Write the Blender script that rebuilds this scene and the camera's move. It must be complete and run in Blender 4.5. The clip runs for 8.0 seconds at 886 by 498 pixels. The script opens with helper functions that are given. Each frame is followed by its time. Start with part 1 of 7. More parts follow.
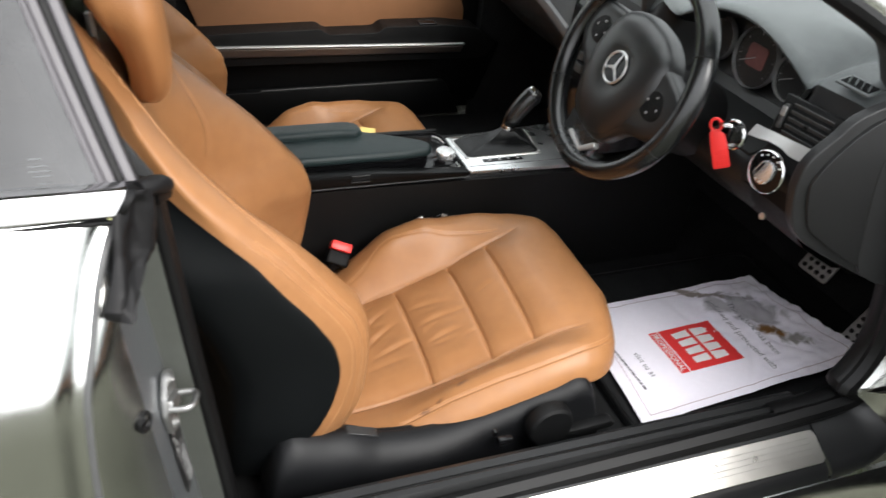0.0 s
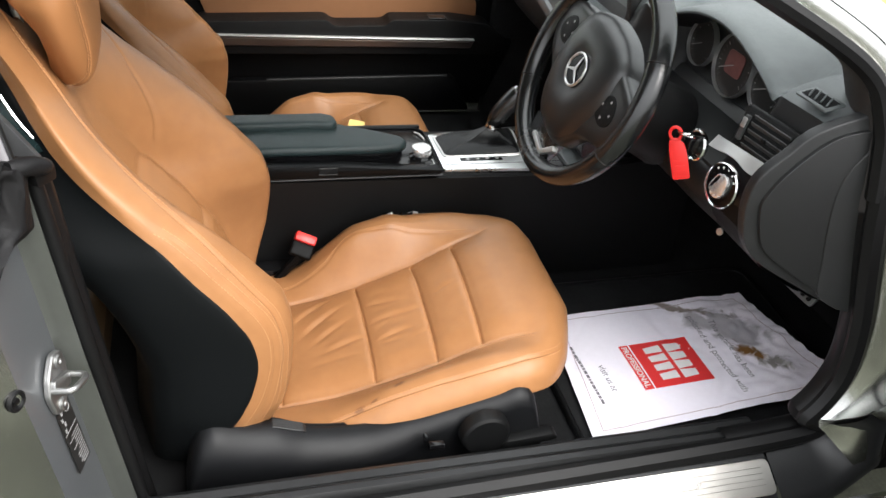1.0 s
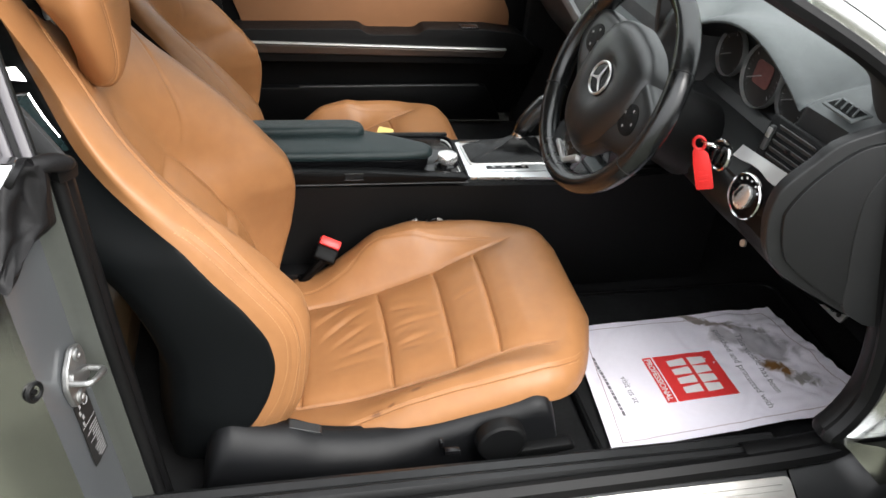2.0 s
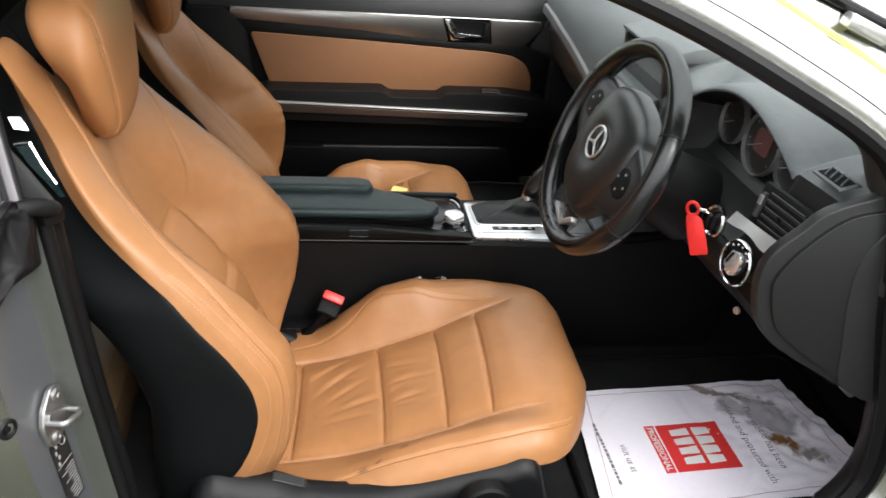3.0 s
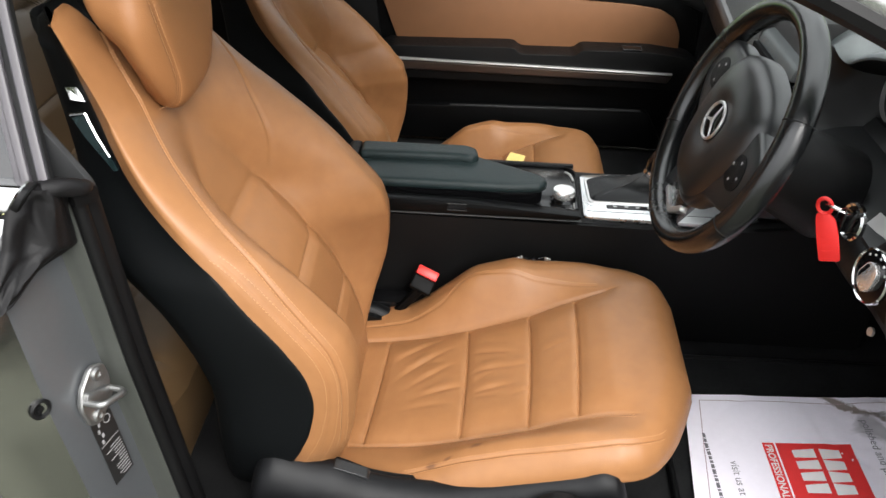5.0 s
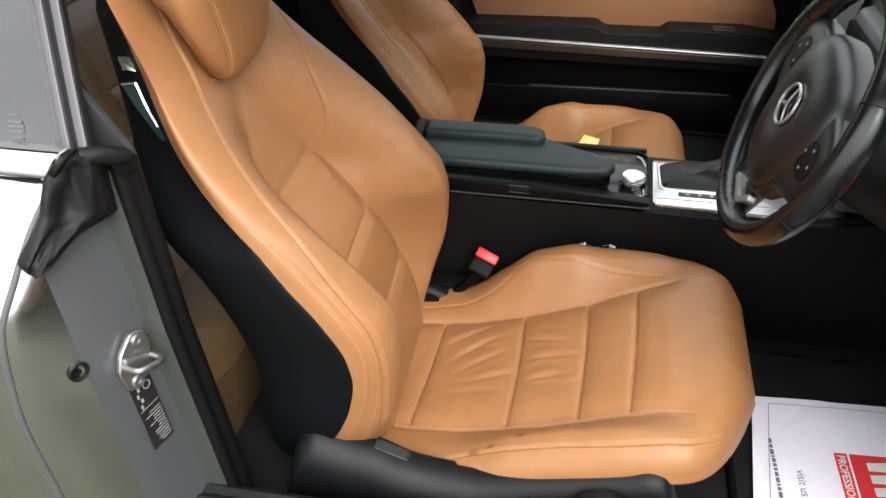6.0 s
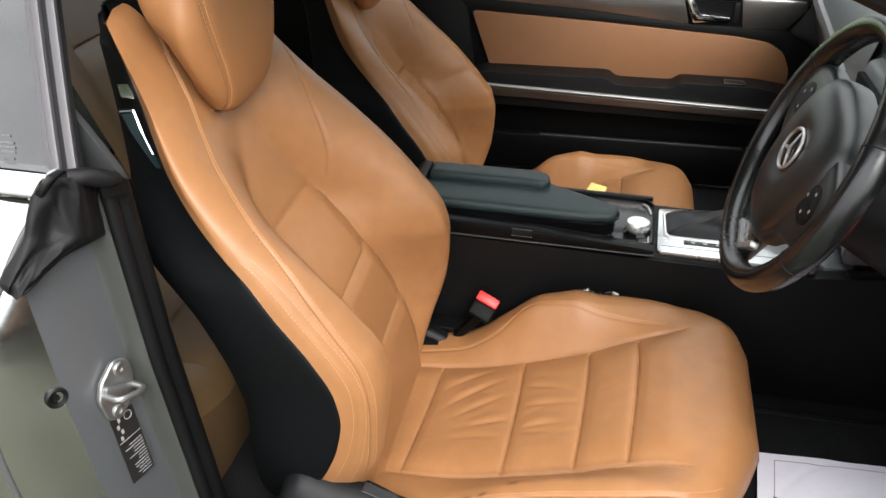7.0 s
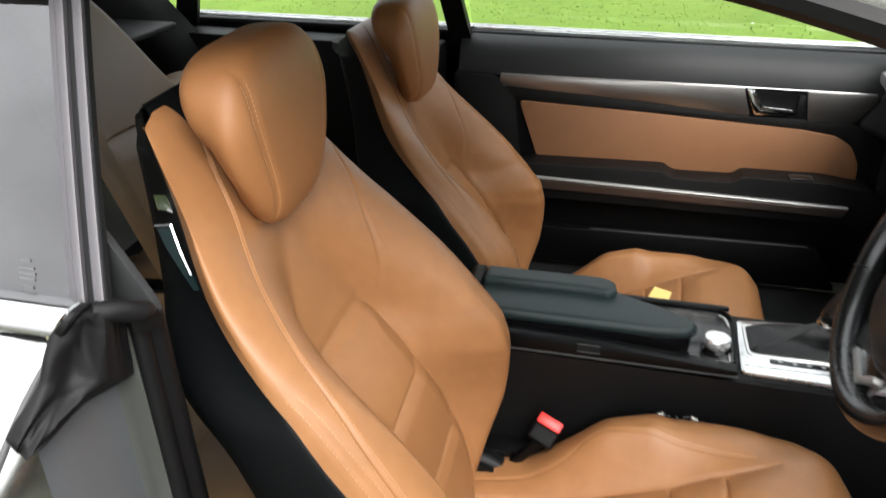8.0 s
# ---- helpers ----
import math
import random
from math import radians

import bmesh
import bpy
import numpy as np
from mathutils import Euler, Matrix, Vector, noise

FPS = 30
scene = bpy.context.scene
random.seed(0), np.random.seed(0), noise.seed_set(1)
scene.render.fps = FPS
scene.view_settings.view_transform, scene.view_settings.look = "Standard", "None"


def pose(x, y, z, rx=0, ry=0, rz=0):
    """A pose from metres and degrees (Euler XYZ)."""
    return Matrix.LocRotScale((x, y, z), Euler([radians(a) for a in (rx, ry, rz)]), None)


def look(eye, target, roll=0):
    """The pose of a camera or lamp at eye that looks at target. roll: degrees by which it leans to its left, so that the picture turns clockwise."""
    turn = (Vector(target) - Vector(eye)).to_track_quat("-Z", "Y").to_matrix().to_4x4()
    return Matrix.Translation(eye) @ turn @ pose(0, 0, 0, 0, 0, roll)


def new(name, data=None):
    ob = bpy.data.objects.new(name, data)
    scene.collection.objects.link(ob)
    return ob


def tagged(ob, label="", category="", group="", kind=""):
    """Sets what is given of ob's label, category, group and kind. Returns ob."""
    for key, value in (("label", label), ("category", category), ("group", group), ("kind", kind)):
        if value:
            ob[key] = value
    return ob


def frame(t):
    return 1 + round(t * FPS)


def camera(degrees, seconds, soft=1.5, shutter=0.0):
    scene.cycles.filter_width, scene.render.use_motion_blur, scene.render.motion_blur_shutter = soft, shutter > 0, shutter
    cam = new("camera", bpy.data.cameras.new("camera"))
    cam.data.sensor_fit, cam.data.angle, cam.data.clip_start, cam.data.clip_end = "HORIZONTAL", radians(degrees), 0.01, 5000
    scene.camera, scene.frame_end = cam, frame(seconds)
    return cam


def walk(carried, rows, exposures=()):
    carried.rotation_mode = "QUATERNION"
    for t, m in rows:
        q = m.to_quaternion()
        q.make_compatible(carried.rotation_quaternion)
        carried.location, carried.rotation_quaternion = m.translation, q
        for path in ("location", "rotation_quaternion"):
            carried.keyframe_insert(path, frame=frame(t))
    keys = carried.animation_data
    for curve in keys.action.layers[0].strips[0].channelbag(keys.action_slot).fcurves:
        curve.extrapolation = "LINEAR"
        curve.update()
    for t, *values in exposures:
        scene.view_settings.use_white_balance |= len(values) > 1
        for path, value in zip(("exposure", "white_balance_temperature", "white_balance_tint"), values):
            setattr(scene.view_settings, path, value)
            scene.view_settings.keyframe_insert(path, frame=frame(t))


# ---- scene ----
cam = camera(56.8, 8.0, shutter=0.3)
# The car's own level: a slight turn about its long axis through the wheel hub.
LEVEL = pose(0.3, -0.37, 0.9, 3.0, 0, -2.0) @ pose(-0.3, 0.37, -0.9)
PATH = [
    (0, (-0.409, -1.451, 1.411), (0.215, 0.046, 0.241), 7.9),
    (0.2, (-0.341, -1.462, 1.419), (0.290, 0.049, 0.247), 8.6),
    (0.5, (-0.255, -1.477, 1.429), (0.283, 0.053, 0.259), 9.0),
    (0.7, (-0.241, -1.477, 1.426), (0.272, 0.053, 0.248), 8.6),
    (1, (-0.22, -1.478, 1.422), (0.254, 0.054, 0.226), 8.0),
    (1.2, (-0.208, -1.48, 1.414), (0.256, 0.049, 0.21), 7.3),
    (2.5, (-0.17, -1.502, 1.424), (0.182, 0.123, 0.313), 7.2),
    (2.7, (-0.148, -1.507, 1.425), (0.206, 0.136, 0.361), 7.2),
    (3, (-0.116, -1.514, 1.426), (0.162, 0.154, 0.358), 6.6),
    (3.2, (-0.101, -1.524, 1.431), (0.090, 0.149, 0.343), 6.1),
    (3.3, (-0.093, -1.528, 1.433), (0.068, 0.147, 0.345), 5.8),
    (3.5, (-0.078, -1.538, 1.438), (0.043, 0.142, 0.36), 5.2),
    (3.7, (-0.071, -1.536, 1.441), (-0.009, 0.138, 0.351), 4.4),
    (4, (-0.06, -1.534, 1.446), (-0.142, 0.131, 0.341), 2.4),
    (4.2, (-0.05, -1.521, 1.443), (-0.156, 0.133, 0.324), 1.9),
    (5.3, (0.046, -1.361, 1.413), (-0.118, 0.218, 0.196), 1.3),
    (5.5, (0.061, -1.358, 1.414), (-0.152, 0.211, 0.193), 0.7),
    (6, (0.08, -1.356, 1.397), (-0.275, 0.178, 0.164), -1.2),
    (6.5, (0.098, -1.355, 1.377), (-0.287, 0.214, 0.198), 0.0),
    (7, (0.108, -1.348, 1.368), (-0.305, 0.253, 0.243), -0.4),
    (7.5, (0.09, -1.323, 1.367), (-0.346, 0.292, 0.271), -0.2),
    (7.8, (0.052, -1.275, 1.359), (-0.415, 0.374, 0.339), -0.7),
    (8, (0.015, -1.227, 1.351), (-0.469, 0.454, 0.382), -0.7),
]
walk(cam, [(t, LEVEL @ look(eye, aim, roll)) for t, eye, aim, roll in PATH],
     [(0, 1.24), (0.5, 1.46), (1.0, 1.48), (2.5, 1.38), (3.0, 1.34), (3.5, 1.32), (4.0, 1.28), (5.5, 1.26), (6.0, 1.28), (7.0, 1.32), (7.5, 1.30), (8.0, 1.28)])

# ---- light ----
world = bpy.data.worlds.new("overcast_sky")
scene.world = world
world.use_nodes = True
wn, wl = world.node_tree.nodes, world.node_tree.links
wn.clear()
sky = wn.new("ShaderNodeTexSky")
sky.sky_type, sky.sun_disc = "NISHITA", False
sky.sun_elevation, sky.sun_rotation = radians(43.5), radians(153)
sky.air_density, sky.dust_density, sky.ozone_density = 1.0, 4.0, 1.0
grey = wn.new("ShaderNodeHueSaturation")
grey.inputs["Saturation"].default_value = 0.22
back = wn.new("ShaderNodeBackground")
back.inputs["Strength"].default_value = 0.145
wout = wn.new("ShaderNodeOutputWorld")
wl.new(sky.outputs["Color"], grey.inputs["Color"])
cloud = wn.new("ShaderNodeMix")
cloud.data_type = "RGBA"
cloud.inputs["Factor"].default_value = 0.75
# An overcast sky is about three times as bright overhead as at the horizon.
wtc, wsep, wup, wcol = wn.new("ShaderNodeTexCoord"), wn.new("ShaderNodeSeparateXYZ"), wn.new("ShaderNodeMapRange"), wn.new("ShaderNodeVectorMath")
wup.inputs["From Min"].default_value, wup.inputs["From Max"].default_value = 0.0, 1.0
wup.inputs["To Min"].default_value, wup.inputs["To Max"].default_value = 4.2, 12.5
wcol.operation = "SCALE"
wcol.inputs[0].default_value = (0.985, 1.0, 1.03)
wl.new(wtc.outputs["Generated"], wsep.inputs[0])
wl.new(wsep.outputs["Z"], wup.inputs["Value"])
# soft cloud cover
wnoise, wamt, wmul = wn.new("ShaderNodeTexNoise"), wn.new("ShaderNodeMapRange"), wn.new("ShaderNodeMath")
wnoise.inputs["Scale"].default_value, wnoise.inputs["Detail"].default_value = 3.2, 5
wamt.inputs["From Min"].default_value, wamt.inputs["From Max"].default_value = 0.3, 0.7
wamt.inputs["To Min"].default_value, wamt.inputs["To Max"].default_value = 0.58, 1.42
wmul.operation = "MULTIPLY"
wl.new(wtc.outputs["Generated"], wnoise.inputs["Vector"])
wl.new(wnoise.outputs["Fac"], wamt.inputs["Value"])
wl.new(wup.outputs["Result"], wmul.inputs[0])
wl.new(wamt.outputs["Result"], wmul.inputs[1])
wl.new(wmul.outputs[0], wcol.inputs["Scale"])
wl.new(wcol.outputs["Vector"], cloud.inputs["B"])
wl.new(grey.outputs["Color"], cloud.inputs["A"])
wl.new(cloud.outputs["Result"], back.inputs["Color"])
wl.new(back.outputs["Background"], wout.inputs["Surface"])

sun = new("sun", bpy.data.lights.new("sun", "SUN"))
sun.data.energy, sun.data.angle, sun.data.color = 1.72, radians(35), (1.0, 0.97, 0.93)
sun.matrix_basis = look((1.85, -3.6, 3.85), (0, 0, 0))



# ---- materials ----
def material(name, color, rough=0.5, metal=0.0, spread=0.15, scale=30.0, bump=0.0, bump_scale=300.0,
             grain="noise", coat=0.0, wear=0.0, spec=0.5):
    """A surface with a coarse and a fine variation of its colour, a varying gloss and a fine relief."""
    m = bpy.data.materials.new(name)
    m.use_nodes = True
    n, l = m.node_tree.nodes, m.node_tree.links
    b = n["Principled BSDF"]
    tc = n.new("ShaderNodeTexCoord")
    info = n.new("ShaderNodeObjectInfo")
    big = n.new("ShaderNodeTexNoise")
    big.inputs["Scale"].default_value, big.inputs["Detail"].default_value = scale * 0.25, 4
    small = n.new("ShaderNodeTexNoise")
    small.inputs["Scale"].default_value, small.inputs["Detail"].default_value = scale * 3, 6
    for t in (big, small):
        l.new(tc.outputs["Object"], t.inputs["Vector"])
    add = n.new("ShaderNodeMath")
    add.operation = "MULTIPLY_ADD"
    add.inputs[1].default_value = 0.6
    l.new(big.outputs["Fac"], add.inputs[0])
    half = n.new("ShaderNodeMath")
    half.operation = "MULTIPLY"
    half.inputs[1].default_value = 0.4
    l.new(small.outputs["Fac"], half.inputs[0])
    l.new(half.outputs[0], add.inputs[2])
    ramp = n.new("ShaderNodeValToRGB")
    lo = [c * (1 - spread) for c in color]
    hi = [min(1.0, c * (1 + spread)) for c in color]
    ramp.color_ramp.elements[0].position, ramp.color_ramp.elements[0].color = 0.34, (*lo, 1)
    ramp.color_ramp.elements[1].position, ramp.color_ramp.elements[1].color = 0.66, (*hi, 1)
    l.new(add.outputs[0], ramp.inputs["Fac"])
    l.new(ramp.outputs["Color"], b.inputs["Base Color"])
    rr = n.new("ShaderNodeMapRange")
    rr.inputs["To Min"].default_value = max(0.02, rough - 0.08 - wear)
    rr.inputs["To Max"].default_value = min(1.0, rough + 0.08)
    l.new(add.outputs[0], rr.inputs["Value"])
    l.new(rr.outputs["Result"], b.inputs["Roughness"])
    b.inputs["Metallic"].default_value = metal
    b.inputs["Specular IOR Level"].default_value = spec
    b.inputs["Coat Weight"].default_value = coat
    b.inputs["Coat Roughness"].default_value = 0.05
    if bump:
        if grain == "voronoi":
            tex = n.new("ShaderNodeTexVoronoi")
            tex.inputs["Scale"].default_value = bump_scale
            out = tex.outputs["Distance"]
        else:
            tex = n.new("ShaderNodeTexNoise")
            tex.inputs["Scale"].default_value, tex.inputs["Detail"].default_value = bump_scale, 3
            out = tex.outputs["Fac"]
        l.new(tc.outputs["Object"], tex.inputs["Vector"])
        bp = n.new("ShaderNodeBump")
        bp.inputs["Strength"].default_value, bp.inputs["Distance"].default_value = bump, 0.001
        l.new(out, bp.inputs["Height"])
        l.new(bp.outputs["Normal"], b.inputs["Normal"])
    return m


def brushed(name, color, rough, axis):
    """Brushed metal with fine lines along one axis (0 x, 1 y, 2 z)."""
    m = material(name, color, rough, 1.0, 0.06, 12)
    n, l = m.node_tree.nodes, m.node_tree.links
    tc, mp, tx, bp = n.new("ShaderNodeTexCoord"), n.new("ShaderNodeMapping"), n.new("ShaderNodeTexNoise"), n.new("ShaderNodeBump")
    s = [900.0] * 3
    s[axis] = 8.0
    mp.inputs["Scale"].default_value = s
    tx.inputs["Scale"].default_value, tx.inputs["Detail"].default_value = 1.0, 2
    bp.inputs["Strength"].default_value, bp.inputs["Distance"].default_value = 0.25, 0.0005
    l.new(tc.outputs["Object"], mp.inputs["Vector"])
    l.new(mp.outputs["Vector"], tx.inputs["Vector"])
    l.new(tx.outputs["Fac"], bp.inputs["Height"])
    l.new(bp.outputs["Normal"], n["Principled BSDF"].inputs["Normal"])
    return m


def glass(name, tint, rough=0.0, ior=1.5):
    """A thin pane: clear straight through, with a mirror's gloss at its face."""
    m = bpy.data.materials.new(name)
    m.use_nodes = True
    n, l = m.node_tree.nodes, m.node_tree.links
    n.remove(n["Principled BSDF"])
    tr, gl, mix, fr = n.new("ShaderNodeBsdfTransparent"), n.new("ShaderNodeBsdfGlossy"), n.new("ShaderNodeMixShader"), n.new("ShaderNodeLayerWeight")
    fifth, amount = n.new("ShaderNodeMath"), n.new("ShaderNodeMapRange")
    tr.inputs["Color"].default_value = (*tint, 1)
    gl.inputs["Roughness"].default_value = rough
    fr.inputs["Blend"].default_value = 0.5
    fifth.operation = "POWER"
    fifth.inputs[1].default_value = 5.0
    amount.inputs["To Min"].default_value, amount.inputs["To Max"].default_value = 2 * ((ior - 1) / (ior + 1)) ** 2, 0.95
    l.new(fr.outputs["Facing"], fifth.inputs[0])
    l.new(fifth.outputs[0], amount.inputs["Value"])
    l.new(amount.outputs["Result"], mix.inputs["Fac"])
    l.new(tr.outputs[0], mix.inputs[1])
    l.new(gl.outputs[0], mix.inputs[2])
    l.new(mix.outputs[0], n["Material Output"].inputs["Surface"])
    return m


TAN = (0.291, 0.1355, 0.0545)
leather = material("tan_leather", TAN, 0.36, 0, 0.12, 14, 0.22, 700, "voronoi", spec=0.33)
leather_worn = material("worn_tan_leather", TAN, 0.34, 0, 0.12, 14, 0.22, 700, "voronoi", spec=0.33)
leather_side = material("tan_leather_plain", (0.290, 0.128, 0.0475), 0.44, 0, 0.07, 10, 0.25, 700, "voronoi", spec=0.36)
leather_door = material("tan_leatherette", (0.21, 0.095, 0.041), 0.55, 0, 0.06, 10, 0.3, 600, "voronoi")
leather_rear = material("brown_leather", (0.135, 0.082, 0.038), 0.45, 0, 0.08, 10, 0.3, 600, "voronoi")
thread = material("pale_thread", (0.50, 0.27, 0.125), 0.7, 0, 0.15, 200)
black_cloth = material("black_seat_shell", (0.0020, 0.0027, 0.0031), 0.6, 0, 0.2, 30, 0.3, 900, spec=0.16)
black_plastic = material("black_plastic", (0.0030, 0.0032, 0.0034), 0.50, 0, 0.2, 25, 0.3, 1100, "voronoi", spec=0.22)
seat_plastic = material("satin_black_seat_plastic", (0.0042, 0.0045, 0.0052), 0.46, 0, 0.15, 25, 0.25, 1100, "voronoi", spec=0.26)
# Base grey is raised to stand in for sky sheen on the dash top.
soft_dash = material("soft_plastic_with_sky_sheen", (0.095, 0.106, 0.107), 0.38, 0, 0.15, 20, 0.4, 900, "voronoi")
end_cover_black = material("black_dash_end_cover", (0.0105, 0.0109, 0.0114), 0.40, 0, 0.15, 20, 0.3, 900, "voronoi")
gaiter_hide = material("black_gaiter_leather", (0.0035, 0.0037, 0.004), 0.34, 0, 0.2, 25, 0.1, 1200, "voronoi", spec=0.22)
bright_silver = material("bright_satin_silver", (0.80, 0.80, 0.79), 0.26, 0.75, 0.04, 30)
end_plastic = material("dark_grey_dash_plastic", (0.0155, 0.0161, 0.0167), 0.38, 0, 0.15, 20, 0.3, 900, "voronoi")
end_grey = material("grey_kick_trim", (0.046, 0.048, 0.048), 0.5, 0, 0.12, 20, 0.3, 900, "voronoi")
door_vinyl = material("black_door_vinyl", (0.010, 0.0112, 0.012), 0.48, 0, 0.15, 20, 0.3, 900, "voronoi", spec=0.4)
sill_plastic = material("satin_black_sill_plastic", (0.0095, 0.0098, 0.0102), 0.34, 0, 0.12, 25, 0.06, 900, wear=0.02, spec=0.38)
pad_vinyl = material("slate_vinyl", (0.0155, 0.0255, 0.0265), 0.42, 0, 0.12, 20, 0.3, 800, "voronoi", spec=0.32)
wheel_hide = material("black_wheel_leather", (0.0045, 0.0052, 0.0056), 0.27, 0, 0.2, 25, 0.05, 1400, "voronoi", wear=0.05, spec=0.8)
hub_hide = material("black_hub_plastic", (0.0065, 0.0074, 0.0078), 0.36, 0, 0.12, 25, 0.12, 1200, "voronoi", spec=0.85)
rail_black = material("satin_black_rail", (0.0028, 0.0030, 0.0033), 0.36, 0, 0.2, 20, spec=0.15)
door_dark = material("matt_black_door_plastic", (0.0018, 0.0019, 0.0021), 0.5, 0, 0.2, 25, 0.3, 1100, "voronoi", spec=0.14)
gloss_black = material("gloss_black", (0.004, 0.004, 0.0045), 0.16, 0, 0.2, 10, spec=0.4)
rubber = material("black_rubber", (0.0042, 0.0042, 0.0044), 0.45, 0, 0.2, 40, 0.2, 500, spec=0.22)
trim_cloth = material("dark_pillar_trim", (0.022, 0.019, 0.018), 0.7, 0, 0.15, 30, 0.3, 1200)
carpet = material("black_carpet", (0.012, 0.0123, 0.0128), 0.95, 0, 0.35, 60, 1.0, 900, spec=0.1)
chrome = material("chrome", (0.78, 0.78, 0.78), 0.10, 1.0, 0.03, 10)
satin = material("satin_silver", (0.66, 0.66, 0.65), 0.32, 0.85, 0.05, 20)
zinc = material("zinc_plated_steel", (0.36, 0.36, 0.355), 0.46, 1.0, 0.12, 60, 0.25, 300)
plate_steel = brushed("brushed_steel", (0.66, 0.64, 0.60), 0.30, 0)
trim_alu = brushed("brushed_aluminium", (0.42, 0.41, 0.395), 0.34, 0)
gate_alu = brushed("satin_aluminium_gate", (0.60, 0.61, 0.61), 0.28, 1)
paint = material("silver_grey_metallic_paint", (0.60, 0.605, 0.59), 0.20, 1.0, 0.04, 60, 0.06, 1800, coat=0.4)
# The body's silver paint, with the flange's shade put into its colour.
flange_shaded = material("shaded_paint_on_the_flange", (0.085, 0.09, 0.082), 0.4, 0.5, 0.05, 40, 0.06, 1500, coat=0.2)
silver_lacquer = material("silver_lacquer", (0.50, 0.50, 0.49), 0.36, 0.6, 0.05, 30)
# A darker copy of the silver paint: shade in the shut, as colour.
paint_shaded = material("silver_grey_paint_darkened_for_shade", (0.113, 0.120, 0.126), 0.42, 0.45, 0.05, 40, 0.06, 1500, coat=0.3)
red_plastic = material("red_plastic", (0.75, 0.022, 0.02), 0.42, 0, 0.06, 20)
red_dark = material("red_buckle", (0.70, 0.03, 0.025), 0.4, 0, 0.06, 20)
yellow_paper = material("yellow_card", (0.75, 0.55, 0.18), 0.8, 0, 0.1, 20)
pale_ink = material("pale_label_print", (0.30, 0.30, 0.30), 0.5, 0, 0.1, 60)
cover_cloth = material("black_rubberised_cloth", (0.0045, 0.0043, 0.0046), 0.55, 0, 0.3, 40, 0.4, 260, spec=0.24)
white_ink = material("white_print", (0.75, 0.74, 0.74), 0.6, 0, 0.05, 20)
grey_ink = material("grey_print", (0.16, 0.15, 0.17), 0.7, 0, 0.15, 90)
red_ink = material("red_print", (0.72, 0.035, 0.035), 0.6, 0, 0.06, 50)
pink_ink = material("thin_pink_line", (0.38, 0.27, 0.30), 0.6, 0, 0.1, 50)
label_black = material("black_label", (0.012, 0.012, 0.012), 0.4, 0, 0.2, 20)
screen_pale = material("lit_screen", (0.10, 0.10, 0.07), 0.3, 0, 0.25, 30)
screen_pale.node_tree.nodes["Principled BSDF"].inputs["Emission Color"].default_value = (0.62, 0.60, 0.34, 1)
screen_pale.node_tree.nodes["Principled BSDF"].inputs["Emission Strength"].default_value = 0.10
lever_black = material("dark_teal_lever", (0.008, 0.016, 0.017), 0.18, 0, 0.2, 10, spec=0.5)
gauge_red = material("dim_red_display", (0.17, 0.065, 0.062), 0.3, 0, 0.25, 40)
grey_panel = material("grey_gauge_panel", (0.014, 0.0148, 0.015), 0.4, 0, 0.1, 20)
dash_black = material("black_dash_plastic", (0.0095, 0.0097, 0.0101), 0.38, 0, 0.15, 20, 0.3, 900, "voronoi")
tick_grey = material("dim_gauge_print", (0.05, 0.053, 0.054), 0.5, 0, 0.1, 20)
dull_trim = material("dull_grey_trim", (0.15, 0.15, 0.15), 0.42, 0.4, 0.06, 30)
pane = glass("window_pane", (0.80, 0.83, 0.815))
tinted = glass("tinted_pane", (0.14, 0.145, 0.145), 0.0, 1.75)
liner = material("grey_headliner", (0.30, 0.295, 0.285), 0.9, 0, 0.06, 30, 0.3, 900)


# Dark scuffs on the worn edge of the seat cushion.
wn_, wl_ = leather_worn.node_tree.nodes, leather_worn.node_tree.links
wtc_ = wn_.new("ShaderNodeTexCoord")
prev_ = wn_["Principled BSDF"].inputs["Base Color"].links[0].from_socket
for sx, sy, sz, rx_, ry_ in ((0.005, -0.175, 0.137, 0.020, 0.009), (-0.060, -0.190, 0.105, 0.016, 0.010), (-0.036, -0.188, 0.118, 0.014, 0.006)):
    mp_, gr_, nz_, mul_, mx_ = wn_.new("ShaderNodeMapping"), wn_.new("ShaderNodeTexGradient"), wn_.new("ShaderNodeTexNoise"), wn_.new("ShaderNodeMath"), wn_.new("ShaderNodeMix")
    mp_.vector_type, gr_.gradient_type, mul_.operation, mx_.data_type = "TEXTURE", "SPHERICAL", "MULTIPLY", "RGBA"
    mp_.inputs["Location"].default_value, mp_.inputs["Scale"].default_value, mp_.inputs["Rotation"].default_value = (sx, sy, sz), (rx_, ry_, 0.03), (0, 0, radians(12))
    nz_.inputs["Scale"].default_value, nz_.inputs["Detail"].default_value = 160, 3
    cut_ = wn_.new("ShaderNodeMapRange")
    cut_.inputs["From Min"].default_value, cut_.inputs["From Max"].default_value, cut_.inputs["To Max"].default_value = 0.18, 0.40, 0.65
    wl_.new(wtc_.outputs["Object"], mp_.inputs["Vector"])
    wl_.new(wtc_.outputs["Object"], nz_.inputs["Vector"])
    wl_.new(mp_.outputs["Vector"], gr_.inputs["Vector"])
    wl_.new(gr_.outputs["Fac"], mul_.inputs[0])
    wl_.new(nz_.outputs["Fac"], mul_.inputs[1])
    wl_.new(mul_.outputs[0], cut_.inputs["Value"])
    wl_.new(cut_.outputs["Result"], mx_.inputs["Factor"])
    wl_.new(prev_, mx_.inputs["A"])
    mx_.inputs["B"].default_value = (0.06, 0.022, 0.010, 1)
    prev_ = mx_.outputs["Result"]
wl_.new(prev_, wn_["Principled BSDF"].inputs["Base Color"])


